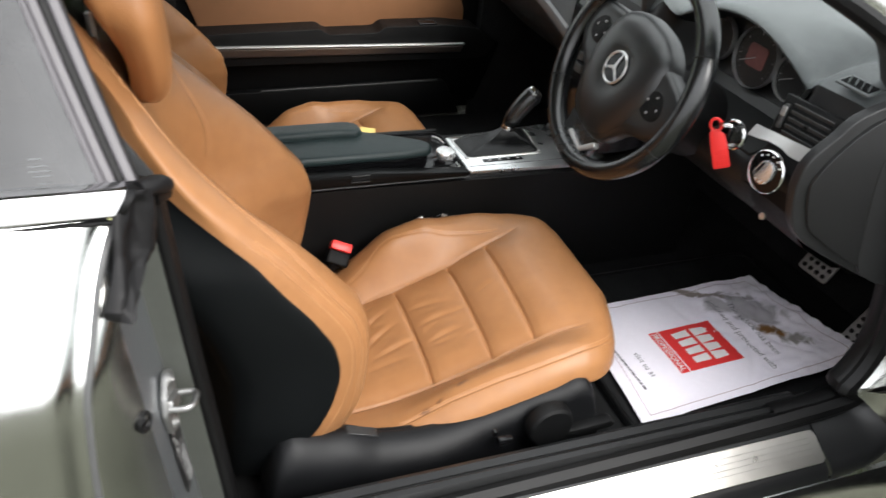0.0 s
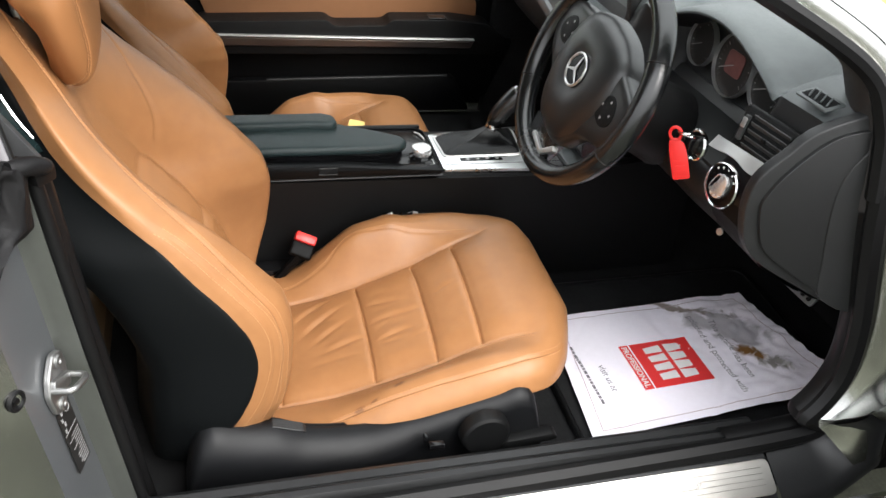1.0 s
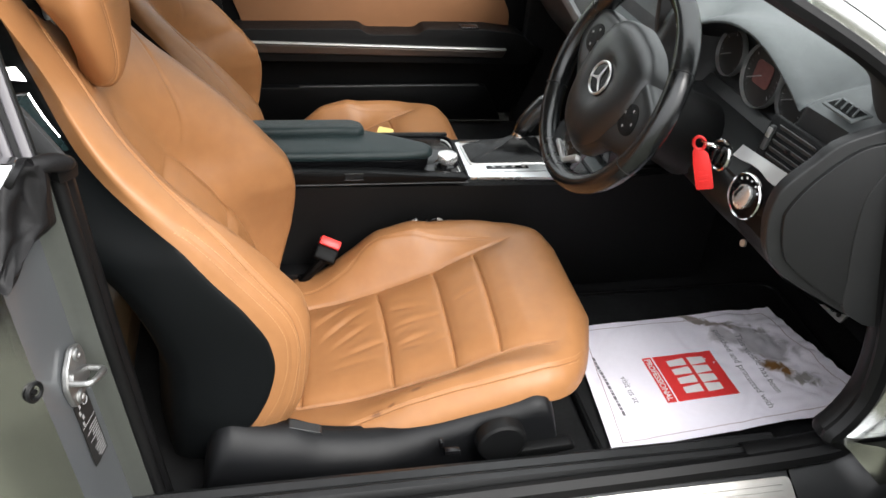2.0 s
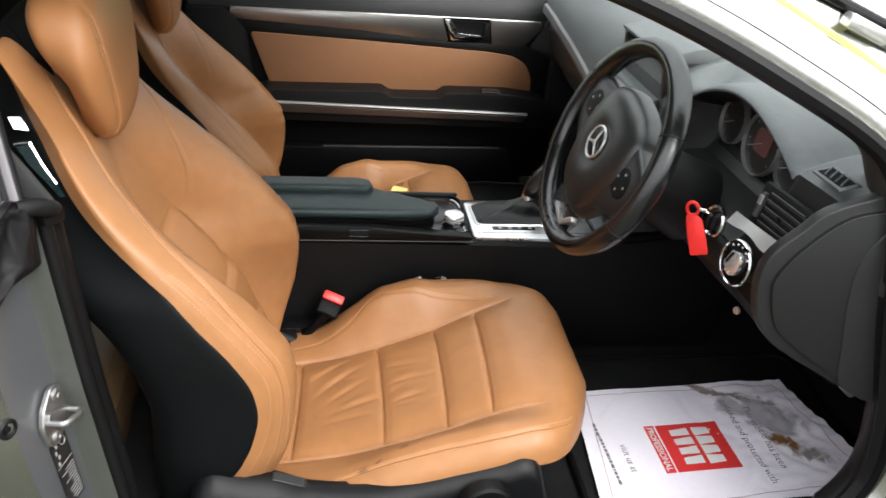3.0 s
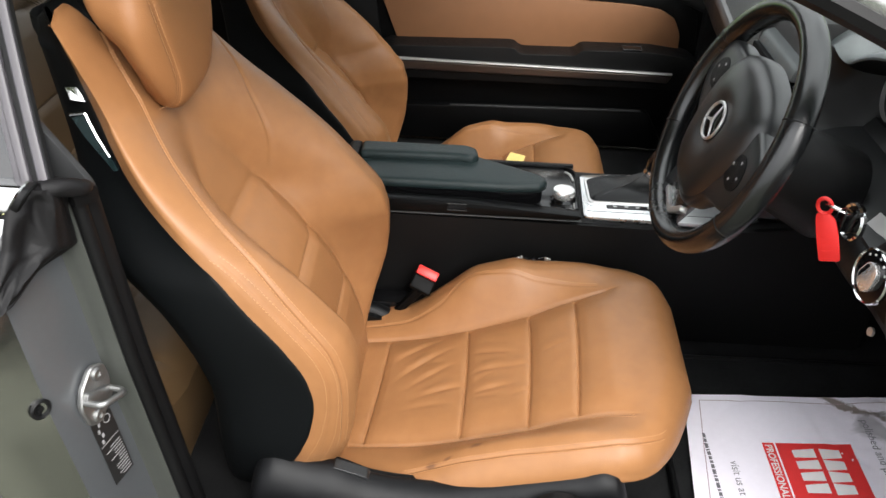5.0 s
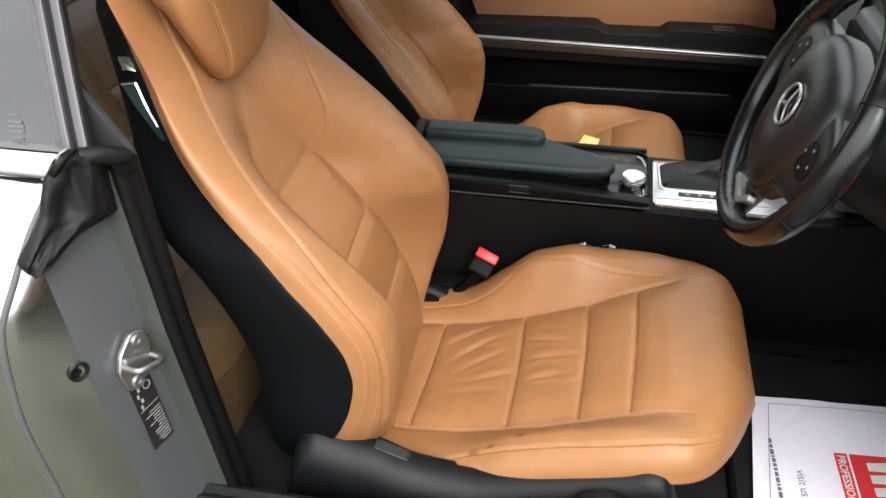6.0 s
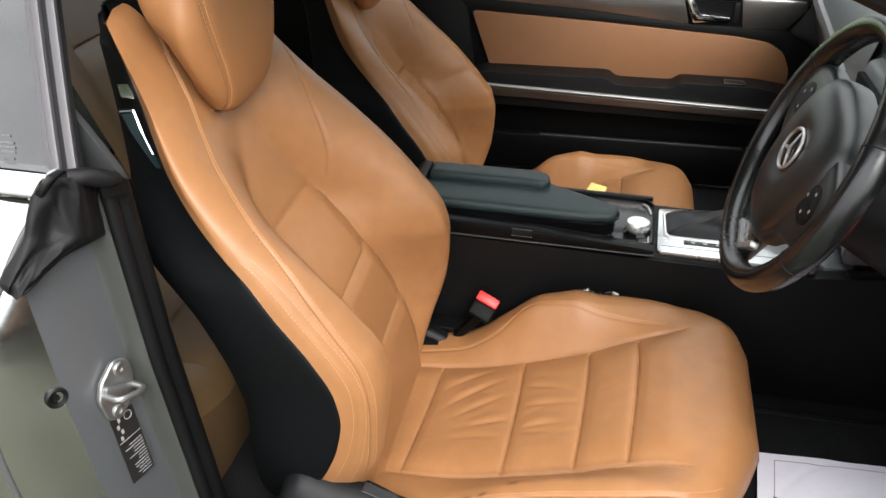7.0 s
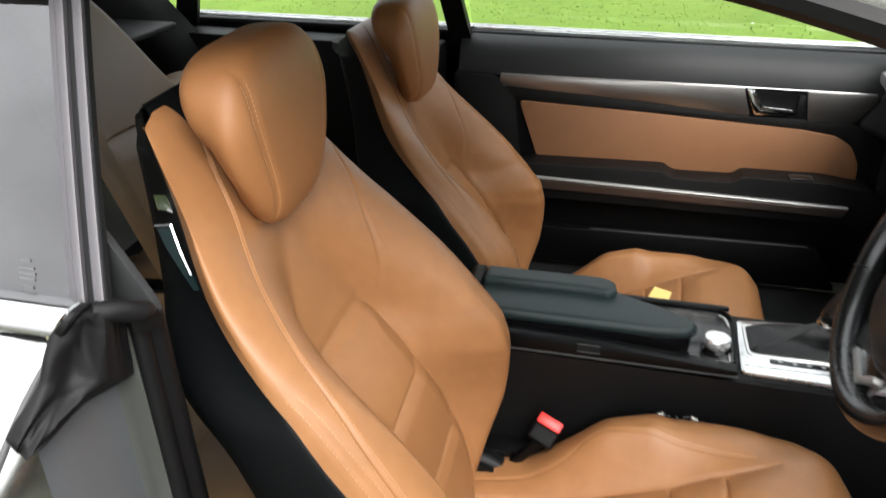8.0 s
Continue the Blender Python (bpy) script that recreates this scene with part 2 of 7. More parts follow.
# ---- shapes ----
def curve(*pts):
    """A smooth function through (a, b) pairs that never overshoots."""
    a = np.array([p[0] for p in pts], float)
    b = np.array([p[1] for p in pts], float)
    h, d = np.diff(a), np.diff(b) / np.diff(a)
    s = np.zeros_like(b)
    s[0], s[-1] = d[0], d[-1]
    for i in range(1, len(a) - 1):
        if d[i - 1] * d[i] > 0:
            w1, w2 = 2 * h[i] + h[i - 1], h[i] + 2 * h[i - 1]
            s[i] = (w1 + w2) / (w1 / d[i - 1] + w2 / d[i])

    def f(x):
        x = np.clip(np.asarray(x, float), a[0], a[-1])
        i = np.clip(np.searchsorted(a, x) - 1, 0, len(a) - 2)
        t = (x - a[i]) / h[i]
        return ((1 + 2 * t) * (1 - t) ** 2 * b[i] + t * (1 - t) ** 2 * h[i] * s[i]
                + t * t * (3 - 2 * t) * b[i + 1] + t * t * (t - 1) * h[i] * s[i + 1])
    return f


def smooth(e0, e1, x):
    t = np.clip((np.asarray(x, float) - e0) / (e1 - e0), 0, 1)
    return t * t * (3 - 2 * t)


def bell(x, c, w):
    return np.exp(-((np.asarray(x, float) - c) / w) ** 2)


def grid_mesh(P, wrap=False, cap=False):
    """A mesh from an array of rows of points; wrap joins each row's ends, cap closes the first and last row."""
    P = np.asarray(P, float)
    r, c = P.shape[:2]
    faces = []
    for i in range(r - 1):
        for j in range(c if wrap else c - 1):
            k = (j + 1) % c
            faces.append((i * c + j, i * c + k, (i + 1) * c + k, (i + 1) * c + j))
    if cap:
        faces.append(tuple(range(c))[::-1])
        faces.append(tuple((r - 1) * c + j for j in range(c)))
    me = bpy.data.meshes.new("grid")
    me.from_pydata(P.reshape(-1, 3).tolist(), [], faces)
    me.update()
    bm = bmesh.new()
    bm.from_mesh(me)
    bpy.data.meshes.remove(me)
    bmesh.ops.recalc_face_normals(bm, faces=bm.faces)
    return bm


def thing(name, at, label, category, group="", kind=""):
    ob = new(name)
    ob.empty_display_size = 0.1
    ob.location = at
    return tagged(ob, label, category, group, kind)


def part(name, bm, mat, parent, label="", sharp=35, kind=""):
    """Links a bmesh, drawn in the world's metres, as one mesh under a thing or under a part of it."""
    root = parent
    while root.parent:
        root = root.parent
    me = bpy.data.meshes.new(name)
    bm.normal_update()
    for f in bm.faces:
        f.smooth = True
    for e in bm.edges:
        if len(e.link_faces) == 2 and e.calc_face_angle(0) > radians(sharp):
            e.smooth = False
    bmesh.ops.translate(bm, verts=bm.verts, vec=-root.location)
    bm.to_mesh(me)
    bm.free()
    me.materials.append(mat)
    ob = new(name, me)
    ob.parent = parent
    return tagged(ob, label, kind=kind)


def solo(name, bm, mat, label, category, kind="", sharp=35, group=""):
    """Links a bmesh as a thing of one mesh."""
    me = bpy.data.meshes.new(name)
    bm.normal_update()
    c = sum((v.co for v in bm.verts), Vector()) / max(1, len(bm.verts))
    for f in bm.faces:
        f.smooth = True
    for e in bm.edges:
        if len(e.link_faces) == 2 and e.calc_face_angle(0) > radians(sharp):
            e.smooth = False
    bmesh.ops.translate(bm, verts=bm.verts, vec=-c)
    bm.to_mesh(me)
    bm.free()
    me.materials.append(mat)
    ob = new(name, me)
    ob.location = c
    return tagged(ob, label, category, group, kind)


def box(x0, x1, y0, y1, z0, z1, r=0.004, seg=2, m=None):
    """A box with rounded edges."""
    bm = bmesh.new()
    bmesh.ops.create_cube(bm, size=1)
    bmesh.ops.scale(bm, vec=(abs(x1 - x0), abs(y1 - y0), abs(z1 - z0)), verts=bm.verts)
    if r:
        bmesh.ops.bevel(bm, geom=bm.edges[:], offset=r, segments=seg, profile=0.5, affect="EDGES", clamp_overlap=True)
    bmesh.ops.translate(bm, verts=bm.verts, vec=((x0 + x1) / 2, (y0 + y1) / 2, (z0 + z1) / 2))
    if m is not None:
        bmesh.ops.transform(bm, matrix=m, verts=bm.verts)
    return bm


def prism(poly, d0, d1, axis="y", r=0.0, seg=2):
    """A polygon drawn across an axis and drawn out along it: for y it is (x, z), for x (y, z), for z (x, y)."""
    bm = bmesh.new()

    def put(a, b, d):
        return {"y": (a, d, b), "x": (d, a, b), "z": (a, b, d)}[axis]
    lo = [bm.verts.new(put(a, b, d0)) for a, b in poly]
    hi = [bm.verts.new(put(a, b, d1)) for a, b in poly]
    n = len(poly)
    bm.faces.new(lo[::-1])
    bm.faces.new(hi)
    for i in range(n):
        bm.faces.new((lo[i], lo[(i + 1) % n], hi[(i + 1) % n], hi[i]))
    bmesh.ops.recalc_face_normals(bm, faces=bm.faces)
    if r:
        bmesh.ops.bevel(bm, geom=bm.edges[:], offset=r, segments=seg, profile=0.5, affect="EDGES", clamp_overlap=True)
    return bm


def rounded(poly, r, seg=5):
    """A polygon with its corners rounded."""
    out = []
    n = len(poly)
    for i in range(n):
        p, a, b = Vector(poly[i]), Vector(poly[i - 1]), Vector(poly[(i + 1) % n])
        da, db = (a - p), (b - p)
        q = min(r, da.length * 0.45, db.length * 0.45)
        s, e = p + da.normalized() * q, p + db.normalized() * q
        for k in range(seg + 1):
            t = k / seg
            out.append(tuple(s * (1 - t) ** 2 + p * 2 * t * (1 - t) + e * t * t))
    return out


def spline(pts, n=8, closed=False):
    """Points along a Catmull-Rom curve."""
    p = [Vector(q) for q in pts]
    out = []
    m = len(p)
    for i in range(m if closed else m - 1):
        if closed:
            a, b, c, d = p[i - 1], p[i], p[(i + 1) % m], p[(i + 2) % m]
        else:
            a, b, c, d = p[max(0, i - 1)], p[i], p[i + 1], p[min(m - 1, i + 2)]
        for k in range(n):
            t = k / n
            out.append(0.5 * (2 * b + (c - a) * t + (2 * a - 5 * b + 4 * c - d) * t * t + (3 * b - a - 3 * c + d) * t ** 3))
    if not closed:
        out.append(p[-1])
    return out


def tube(pts, r, sides=10, closed=False, flat=1.0, up=(0, 0, 1)):
    """A tube along points; r may be a list; flat squeezes it along the second direction."""
    pts = [Vector(q) for q in pts]
    n = len(pts)
    rad = r if isinstance(r, (list, tuple)) else [r] * n
    rows = []
    for i, p in enumerate(pts):
        a = pts[i - 1] if (closed or i) else p
        b = pts[(i + 1) % n] if (closed or i < n - 1) else p
        t = (b - a).normalized()
        u = t.cross(Vector(up))
        u = u.normalized() if u.length > 1e-4 else t.orthogonal().normalized()
        v = u.cross(t)
        rows.append([tuple(p + rad[i] * (math.cos(2 * math.pi * k / sides) * u + flat * math.sin(2 * math.pi * k / sides) * v)) for k in range(sides)])
    if closed:
        rows.append(rows[0])
        bm = grid_mesh(rows, True, False)
        bmesh.ops.remove_doubles(bm, verts=bm.verts, dist=1e-6)
        return bm
    return grid_mesh(rows, True, True)


def lathe(profile, m, n=40):
    """A turned shape: (radius, height) pairs round the local z axis, placed by the matrix m."""
    rows = [[m @ Vector((r * math.cos(2 * math.pi * k / n), r * math.sin(2 * math.pi * k / n), h)) for k in range(n)] for r, h in profile]
    bm = grid_mesh(rows, True, True)
    bmesh.ops.remove_doubles(bm, verts=bm.verts, dist=1e-6)
    return bm


def facing(at, normal, up=(0, 0, 1)):
    """A matrix whose z axis points along normal, and whose y axis leans towards up."""
    z = Vector(normal).normalized()
    x = Vector(up).cross(z)
    x = x.normalized() if x.length > 1e-5 else z.orthogonal().normalized()
    y = z.cross(x)
    m = Matrix((x, y, z)).transposed().to_4x4()
    m.translation = at
    return m


def thick(bm, d=0.005):
    """Gives a sheet a thickness."""
    bmesh.ops.solidify(bm, geom=bm.faces[:], thickness=d)
    bmesh.ops.recalc_face_normals(bm, faces=bm.faces)
    return bm


def join(*bms):
    out = bms[0]
    for b in bms[1:]:
        me = bpy.data.meshes.new("tmp")
        b.to_mesh(me)
        b.free()
        out.from_mesh(me)
        bpy.data.meshes.remove(me)
    return out


def dashes(pts, r=0.00042, on=0.0032, off=0.0023):
    """A row of stitches along points."""
    pts = [Vector(p) for p in pts]
    verts, faces = [], []
    run, lit, seg = 0.0, True, [pts[0]]
    want = on
    for a, b in zip(pts, pts[1:]):
        d = (b - a).length
        pos = 0.0
        while d - pos > want - run:
            pos += want - run
            q = a.lerp(b, pos / d)
            if lit:
                s, e = seg[0], q
                t = (e - s)
                if t.length > 1e-5:
                    t.normalize()
                    u = t.orthogonal().normalized()
                    v = u.cross(t)
                    k = len(verts)
                    for c in (s, e):
                        for w in (u, v, -u, -v):
                            verts.append(tuple(c + w * r))
                    for i in range(4):
                        j = (i + 1) % 4
                        faces.append((k + i, k + j, k + 4 + j, k + 4 + i))
                    faces.append((k, k + 3, k + 2, k + 1))
                    faces.append((k + 4, k + 5, k + 6, k + 7))
            lit = not lit
            want = on if lit else off
            run = 0.0
            seg = [q]
        run += d - pos
    me = bpy.data.meshes.new("tmp")
    me.from_pydata(verts, [], faces)
    bm = bmesh.new()
    bm.from_mesh(me)
    bpy.data.meshes.remove(me)
    return bm


def ring(n, cx, cy, a, b):
    return [(cx + a * math.cos(2 * math.pi * k / n), cy + b * math.sin(2 * math.pi * k / n)) for k in range(n)]


# ---- ground and distance ----
GROUND = -0.03
grass_mat = material("mown_grass", (0.135, 0.215, 0.035), 0.9, 0, 0.22, 3.0, 0.25, 60, spec=0.15)
gravel_mat = material("grey_gravel", (0.075, 0.078, 0.058), 0.95, 0, 0.4, 30.0, 1.0, 90, spec=0.2)
bm = bmesh.new()
bmesh.ops.create_grid(bm, x_segments=40, y_segments=40, size=400)
for v in bm.verts:
    v.co.z = GROUND
solo("ground", bm, gravel_mat, "grey gravel ground under the parked car", "ground", "structure")
bm = bmesh.new()
bmesh.ops.create_grid(bm, x_segments=30, y_segments=30, size=200)
bmesh.ops.translate(bm, verts=bm.verts, vec=(0, 201.3, GROUND + 0.012))
solo("lawn", bm, grass_mat, "short mown green grass field beyond the car", "grass", "structure")
rng = np.random.default_rng(4)
N = 26000
bx, by = rng.uniform(-6.5, 2.5, N), rng.uniform(1.6, 9.0, N)
ang, hgt, wid = rng.uniform(0, 6.283, N), rng.uniform(0.012, 0.028, N), rng.uniform(0.005, 0.010, N)
lx, ly = rng.normal(0, 0.018, N), rng.normal(0, 0.018, N)
gv = np.stack([np.stack([bx - wid * np.cos(ang), by - wid * np.sin(ang), np.full(N, GROUND + 0.012)], 1),
               np.stack([bx + wid * np.cos(ang), by + wid * np.sin(ang), np.full(N, GROUND + 0.012)], 1),
               np.stack([bx + lx, by + ly, GROUND + hgt], 1)], 1).reshape(-1, 3)
gm = bpy.data.meshes.new("grass")
gm.from_pydata(gv.tolist(), [], [(3 * i, 3 * i + 1, 3 * i + 2) for i in range(N)])
gm.materials.append(material("grass_blades", (0.14, 0.235, 0.040), 0.7, 0, 0.3, 6.0, spec=0.2))
tagged(new("grass", gm), "short green grass blades of the field", "grass", "", "stuff")


# ---- the car's body ----
car = thing("car_body", (0, 0, GROUND), "silver-grey coupe body with its driver's door open, on grass", "car")

# Rear quarter on the driver's side: outer skin, rounded edge, slanted shut face.
y_out = curve((0.12, -0.775), (0.3, -0.838), (0.5, -0.856), (0.65, -0.858), (0.77, -0.848), (0.80, -0.841), (0.812, -0.836), (0.83, -0.824), (0.88, -0.786), (0.93, -0.745), (0.96, -0.722))


def rake(z):
    return 0.12 * (0.70 - z)


def lean_in(z):
    return 0.06 * max(0.0, z - 0.70)


# Colours the pillar's joint and the reflection drawn along the wing's edge.
joint_reflection_grey = material("dark_joint_and_reflection", (0.075, 0.076, 0.077), 0.5, 0, 0.1, 20)
edge = curve((0.14, -0.50), (0.45, -0.512), (0.594, -0.521), (0.687, -0.527), (0.788, -0.523), (0.836, -0.512), (0.889, -0.498), (0.924, -0.482), (0.96, -0.462))
rows = []
for z in np.linspace(0.14, 0.95, 110):
    o = float(y_out(z)) + 0.845
    e = float(edge(z))
    xs, ys = max(-0.462 + rake(z), e + 0.014), max(-0.795 + lean_in(z), float(y_out(z)) + 0.014)
    line = [(-2.3, -0.76), (-1.6, -0.83), (-0.9, -0.856), (-0.64, -0.853), (e - 0.030, -0.850), (e - 0.022, -0.8487), (e - 0.015, -0.8455), (e - 0.009, -0.840), (e - 0.004, -0.8365), (e + 0.001, -0.8352), (e + 0.006, -0.835)]
    x9, y9 = e + 0.010, -0.834 + o
    rows.append([(x, y + o, z) for x, y in line] + [(x9 + (xs - x9) * t, y9 + (ys - y9) * t ** 1.35, z) for t in (0, 0.3, 0.6, 0.85, 1.0)])
part("rear_wing", grid_mesh(rows), paint, car, "silver-grey metallic rear wing", 50)
# This dark tube stands in for the reflection in the wing's rolled edge.
part("wing_edge_reflection", tube([(0.009 + float(edge(z)), -0.8345 + float(y_out(z)) + 0.845, z) for z in np.linspace(0.16, 0.93, 50)], 0.0035, 10), joint_reflection_grey, car, "dark tube along the wing's edge in place of a reflection")
rows, rim_rows, seal_rows = [], [], []
for z in np.linspace(0.30, 0.918, 44):
    k, r = lean_in(z), rake(z)
    ys = max(-0.795 + k, float(y_out(z)) + 0.014)
    xs = max(-0.462 + r, float(edge(z)) + 0.014)
    rows.append([(xs + (-0.443 + r - xs) * t ** 0.8, ys + (-0.706 + k - ys) * t, z) for t in (0, 0.12, 0.3, 0.5, 0.7, 0.9, 1.0)])
    rim_rows.append([(x + r, y + k, z) for x, y in ((-0.443, -0.706), (-0.440, -0.7048), (-0.432, -0.7046), (-0.420, -0.7042), (-0.416, -0.7035), (-0.4145, -0.700), (-0.4145, -0.69))])
    seal_rows.append([(-0.416 + r + a, -0.7025 + k + b, z) for a, b in ((0, 0.008), (0, 0), (0.004, -0.003), (0.010, -0.003), (0.014, 0.002), (0.0145, 0.008), (0.011, 0.0125), (0.012, 0.0155), (0.0165, 0.020), (0.0175, 0.030), (0.012, 0.039), (-0.05, 0.052))])
part("door_shut_face", grid_mesh(rows), paint_shaded, car, "silver-grey door shut face, its paint darkened for shade", 50)
part("shut_flange", grid_mesh(rim_rows), flange_shaded, car, "flange that carries the door seal, its paint darkened for shade", 40)
seal_rows.append([(min(x, -0.432 + r), y, z - 0.004) for x, y, z in seal_rows[-1]])
part("seal_strip", grid_mesh(seal_rows), rubber, car, "black rubber seal down the shut", 60)

# Door sill: step, black cover, seal and inner edge, drawn out along the car.
def along(profile, x0, x1, n=12, toe=0.0):
    return grid_mesh([[(x, y + toe * (x - x0), z) for y, z in profile] for x in np.linspace(x0, x1, n)])


rocker = [(-0.80, 0.10), (-0.845, 0.16), (-0.856, 0.24), (-0.854, 0.31), (-0.848, 0.345), (-0.840, 0.356), (-0.832, 0.358)]
part("rocker", along(rocker, -0.55, 0.95), paint, car, "silver-grey painted outer sill")
cover = [(-0.838, 0.358), (-0.834, 0.372), (-0.825, 0.380), (-0.765, 0.414), (-0.757, 0.417), (-0.751, 0.412), (-0.749, 0.404)]
part("sill_cover", along(cover, -0.46, 0.562), sill_plastic, car, "black plastic door sill cover")
lip = [(-0.742, 0.40), (-0.742, 0.425), (-0.737, 0.433), (-0.729, 0.435), (-0.722, 0.431), (-0.7205, 0.4275), (-0.719, 0.431), (-0.708, 0.434), (-0.700, 0.430), (-0.695, 0.42), (-0.69, 0.36), (-0.68, 0.30)]
part("sill_inner_trim", along(lip, -0.42, 0.565), sill_plastic, car, "dark inner sill trim strip")
lip2 = [(-0.742, 0.40), (-0.741, 0.419), (-0.734, 0.426), (-0.722, 0.425), (-0.708, 0.420), (-0.700, 0.41), (-0.69, 0.36), (-0.68, 0.30)]
part("sill_inner_trim", along(lip2, 0.56, 0.66), sill_plastic, car)

# Brushed sill plate with pressed ribs.
kick = rounded([(0.02, 0.0), (0.562, 0.0), (0.562, 0.056), (0.02, 0.056)], 0.012)
bm = prism(kick, 0, 0.003, "z", 0.0008, 1)
tilt = Matrix.Translation((0, -0.822, 0.3835)) @ Matrix.Rotation(math.atan2(0.034, 0.060), 4, "X")
bmesh.ops.transform(bm, matrix=tilt, verts=bm.verts)
plate = part("sill_plate", bm, plate_steel, car, "brushed steel sill plate")
for i in range(4):
    bm = tube([tilt @ Vector((0.33 + 0.012 * i, 0.016 + 0.009 * i, 0.003)), tilt @ Vector((0.545, 0.016 + 0.009 * i, 0.003))], 0.0010, 8, flat=0.35)
    part("rib", bm, plate_steel, plate)

# The door opening's seal and the body's frame round it, from the sill up the hinge pillar and over the screen pillar.
frame_pts = [(-0.44, -0.7485, 0.404), (0.565, -0.747, 0.430), (0.628, -0.745, 0.472), (0.660, -0.741, 0.520), (0.668, -0.738, 0.575), (0.655, -0.735, 0.655),
             (0.630, -0.731, 0.740), (0.606, -0.726, 0.825), (0.590, -0.718, 0.905), (0.570, -0.708, 0.978), (0.52, -0.696, 1.045), (0.364, -0.678, 1.124), (0.228, -0.662, 1.180),
             (0.10, -0.648, 1.218), (-0.02, -0.636, 1.242), (-0.20, -0.622, 1.262), (-0.45, -0.610, 1.268), (-0.9, -0.60, 1.235)]
track = spline(frame_pts, 10)


def frame_sweep(section, i0=0, i1=None):
    rows = []
    pts = track[i0:i1]
    for i, p in enumerate(pts):
        a, b = pts[max(0, i - 1)], pts[min(len(pts) - 1, i + 1)]
        t = (b - a)
        t.y = 0
        t.normalize()
        nrm = Vector((t.z, 0, -t.x))
        rows.append([tuple(p + n * nrm + Vector((0, -o, 0))) for n, o in section])
    return grid_mesh(rows)


part("pillar_trim", frame_sweep([(0.004, -0.085), (-0.010, -0.055), (-0.016, -0.025), (-0.014, -0.006), (-0.008, 0.005)], 72), trim_cloth, car, "dark brown-black pillar trim")
part("pillar_trim", frame_sweep([(0.004, -0.036), (-0.006, -0.030), (-0.012, -0.02), (-0.013, -0.006), (-0.008, 0.004)], 9, 76), rubber, car)
part("door_seal", frame_sweep([(-0.014, -0.004), (-0.018, 0.006), (-0.012, 0.016), (-0.003, 0.018), (0.005, 0.014), (0.008, 0.006)], 75), rubber, car, "black rubber door seal")
part("door_seal", frame_sweep([(-0.010, -0.004), (-0.013, 0.006), (-0.006, 0.018), (0.006, 0.022), (0.016, 0.016), (0.018, 0.006), (0.012, -0.002)], 0, 77), rubber, car, "black rubber door seal")
part("door_frame", frame_sweep([(0.010, 0.002), (0.018, 0.020), (0.030, 0.034), (0.046, 0.045), (0.056, 0.052), (0.068, 0.060), (0.090, 0.070), (0.12, 0.076)], 17, 76), paint, car, "silver painted door frame", 60)
flat_ = [(0.006, 0.004), (0.012, 0.006), (0.016, 0.018), (0.030, 0.043), (0.050, 0.078), (0.058, 0.087), (0.072, 0.091), (0.085, 0.088)]
bent_ = [(0.006, 0.004), (0.010, 0.012), (0.017, 0.025), (0.030, 0.041), (0.046, 0.053), (0.060, 0.062), (0.074, 0.067), (0.088, 0.066)]
rows = []
for i in range(10, 18):                          # the sill cover sweeps up to meet the painted frame
    t = (track[i + 1] - track[i - 1]) * Vector((1, 0, 1))
    t.normalize()
    k = float(smooth(10, 17, i))
    rows.append([tuple(track[i] + (a[0] + (b[0] - a[0]) * k) * Vector((t.z, 0, -t.x)) - Vector((0, a[1] + (b[1] - a[1]) * k, 0))) for a, b in zip(flat_, bent_)])
part("sill_cover_end", grid_mesh(rows), sill_plastic, car, "black sill cover's upswept end", 50)
part("outer_frame", frame_sweep([(0.004, 0.013), (0.010, 0.0135), (0.018, 0.0125), (0.0255, 0.010), (0.026, 0.009)], 75), paint, car, "silver painted screen pillar", 60)
part("frame_joint", frame_sweep([(0.0250, 0.0085), (0.0272, 0.0085)], 75), joint_reflection_grey, car, "thin dark joint")
part("outer_frame", frame_sweep([(0.0268, 0.0085), (0.0272, 0.010), (0.036, 0.008), (0.048, 0.003), (0.058, -0.004), (0.062, -0.008)], 75), paint, car, "silver painted screen pillar", 60)
# Yellow-green is the lawn's reflection, put into the glass edge's colour.
part("screen_edge", frame_sweep([(0.060, -0.006), (0.063, -0.006), (0.067, -0.010), (0.067, -0.014)], 75), material("glass_edge_lawn_reflection", (0.62, 0.64, 0.16), 0.25, 0, 0.15, 30), car, "glass edge of the windscreen, coloured with the lawn's reflection")
# Added silver-painted sheet where the screen's glass reflects pale sky.
part("screen_reflection", frame_sweep([(0.065, -0.013), (0.085, -0.020), (0.110, -0.036), (0.136, -0.060), (0.155, -0.09)], 75), paint, car, "silver sheet in place of the windscreen's pale reflection", 60)
part("hinge_pillar", frame_sweep([(0.060, 0.056), (0.064, 0.072), (0.074, 0.082), (0.10, 0.086)], 34, 74), paint_shaded, car, "silver-grey hinge pillar, its paint darkened for shade")

# Front wing, bonnet, screen, roof, far side and tail, as plain closing panels.
rows = []
for x in np.linspace(0.80, 2.2, 16):
    e = float(smooth(1.7, 2.25, x))
    rows.append([(x, -0.80 + 0.1 * e, 0.14), (x, -0.888 + 0.12 * e, 0.34), (x, -0.893 + 0.14 * e, 0.6), (x, -0.875 + 0.16 * e, 0.8 - 0.06 * e), (x, -0.80 + 0.16 * e, 0.90 - 0.13 * e), (x, -0.70 + 0.16 * e, 0.935 - 0.16 * e)])
part("front_wing", grid_mesh(rows), paint, car, "silver-grey front wing")
rows = []
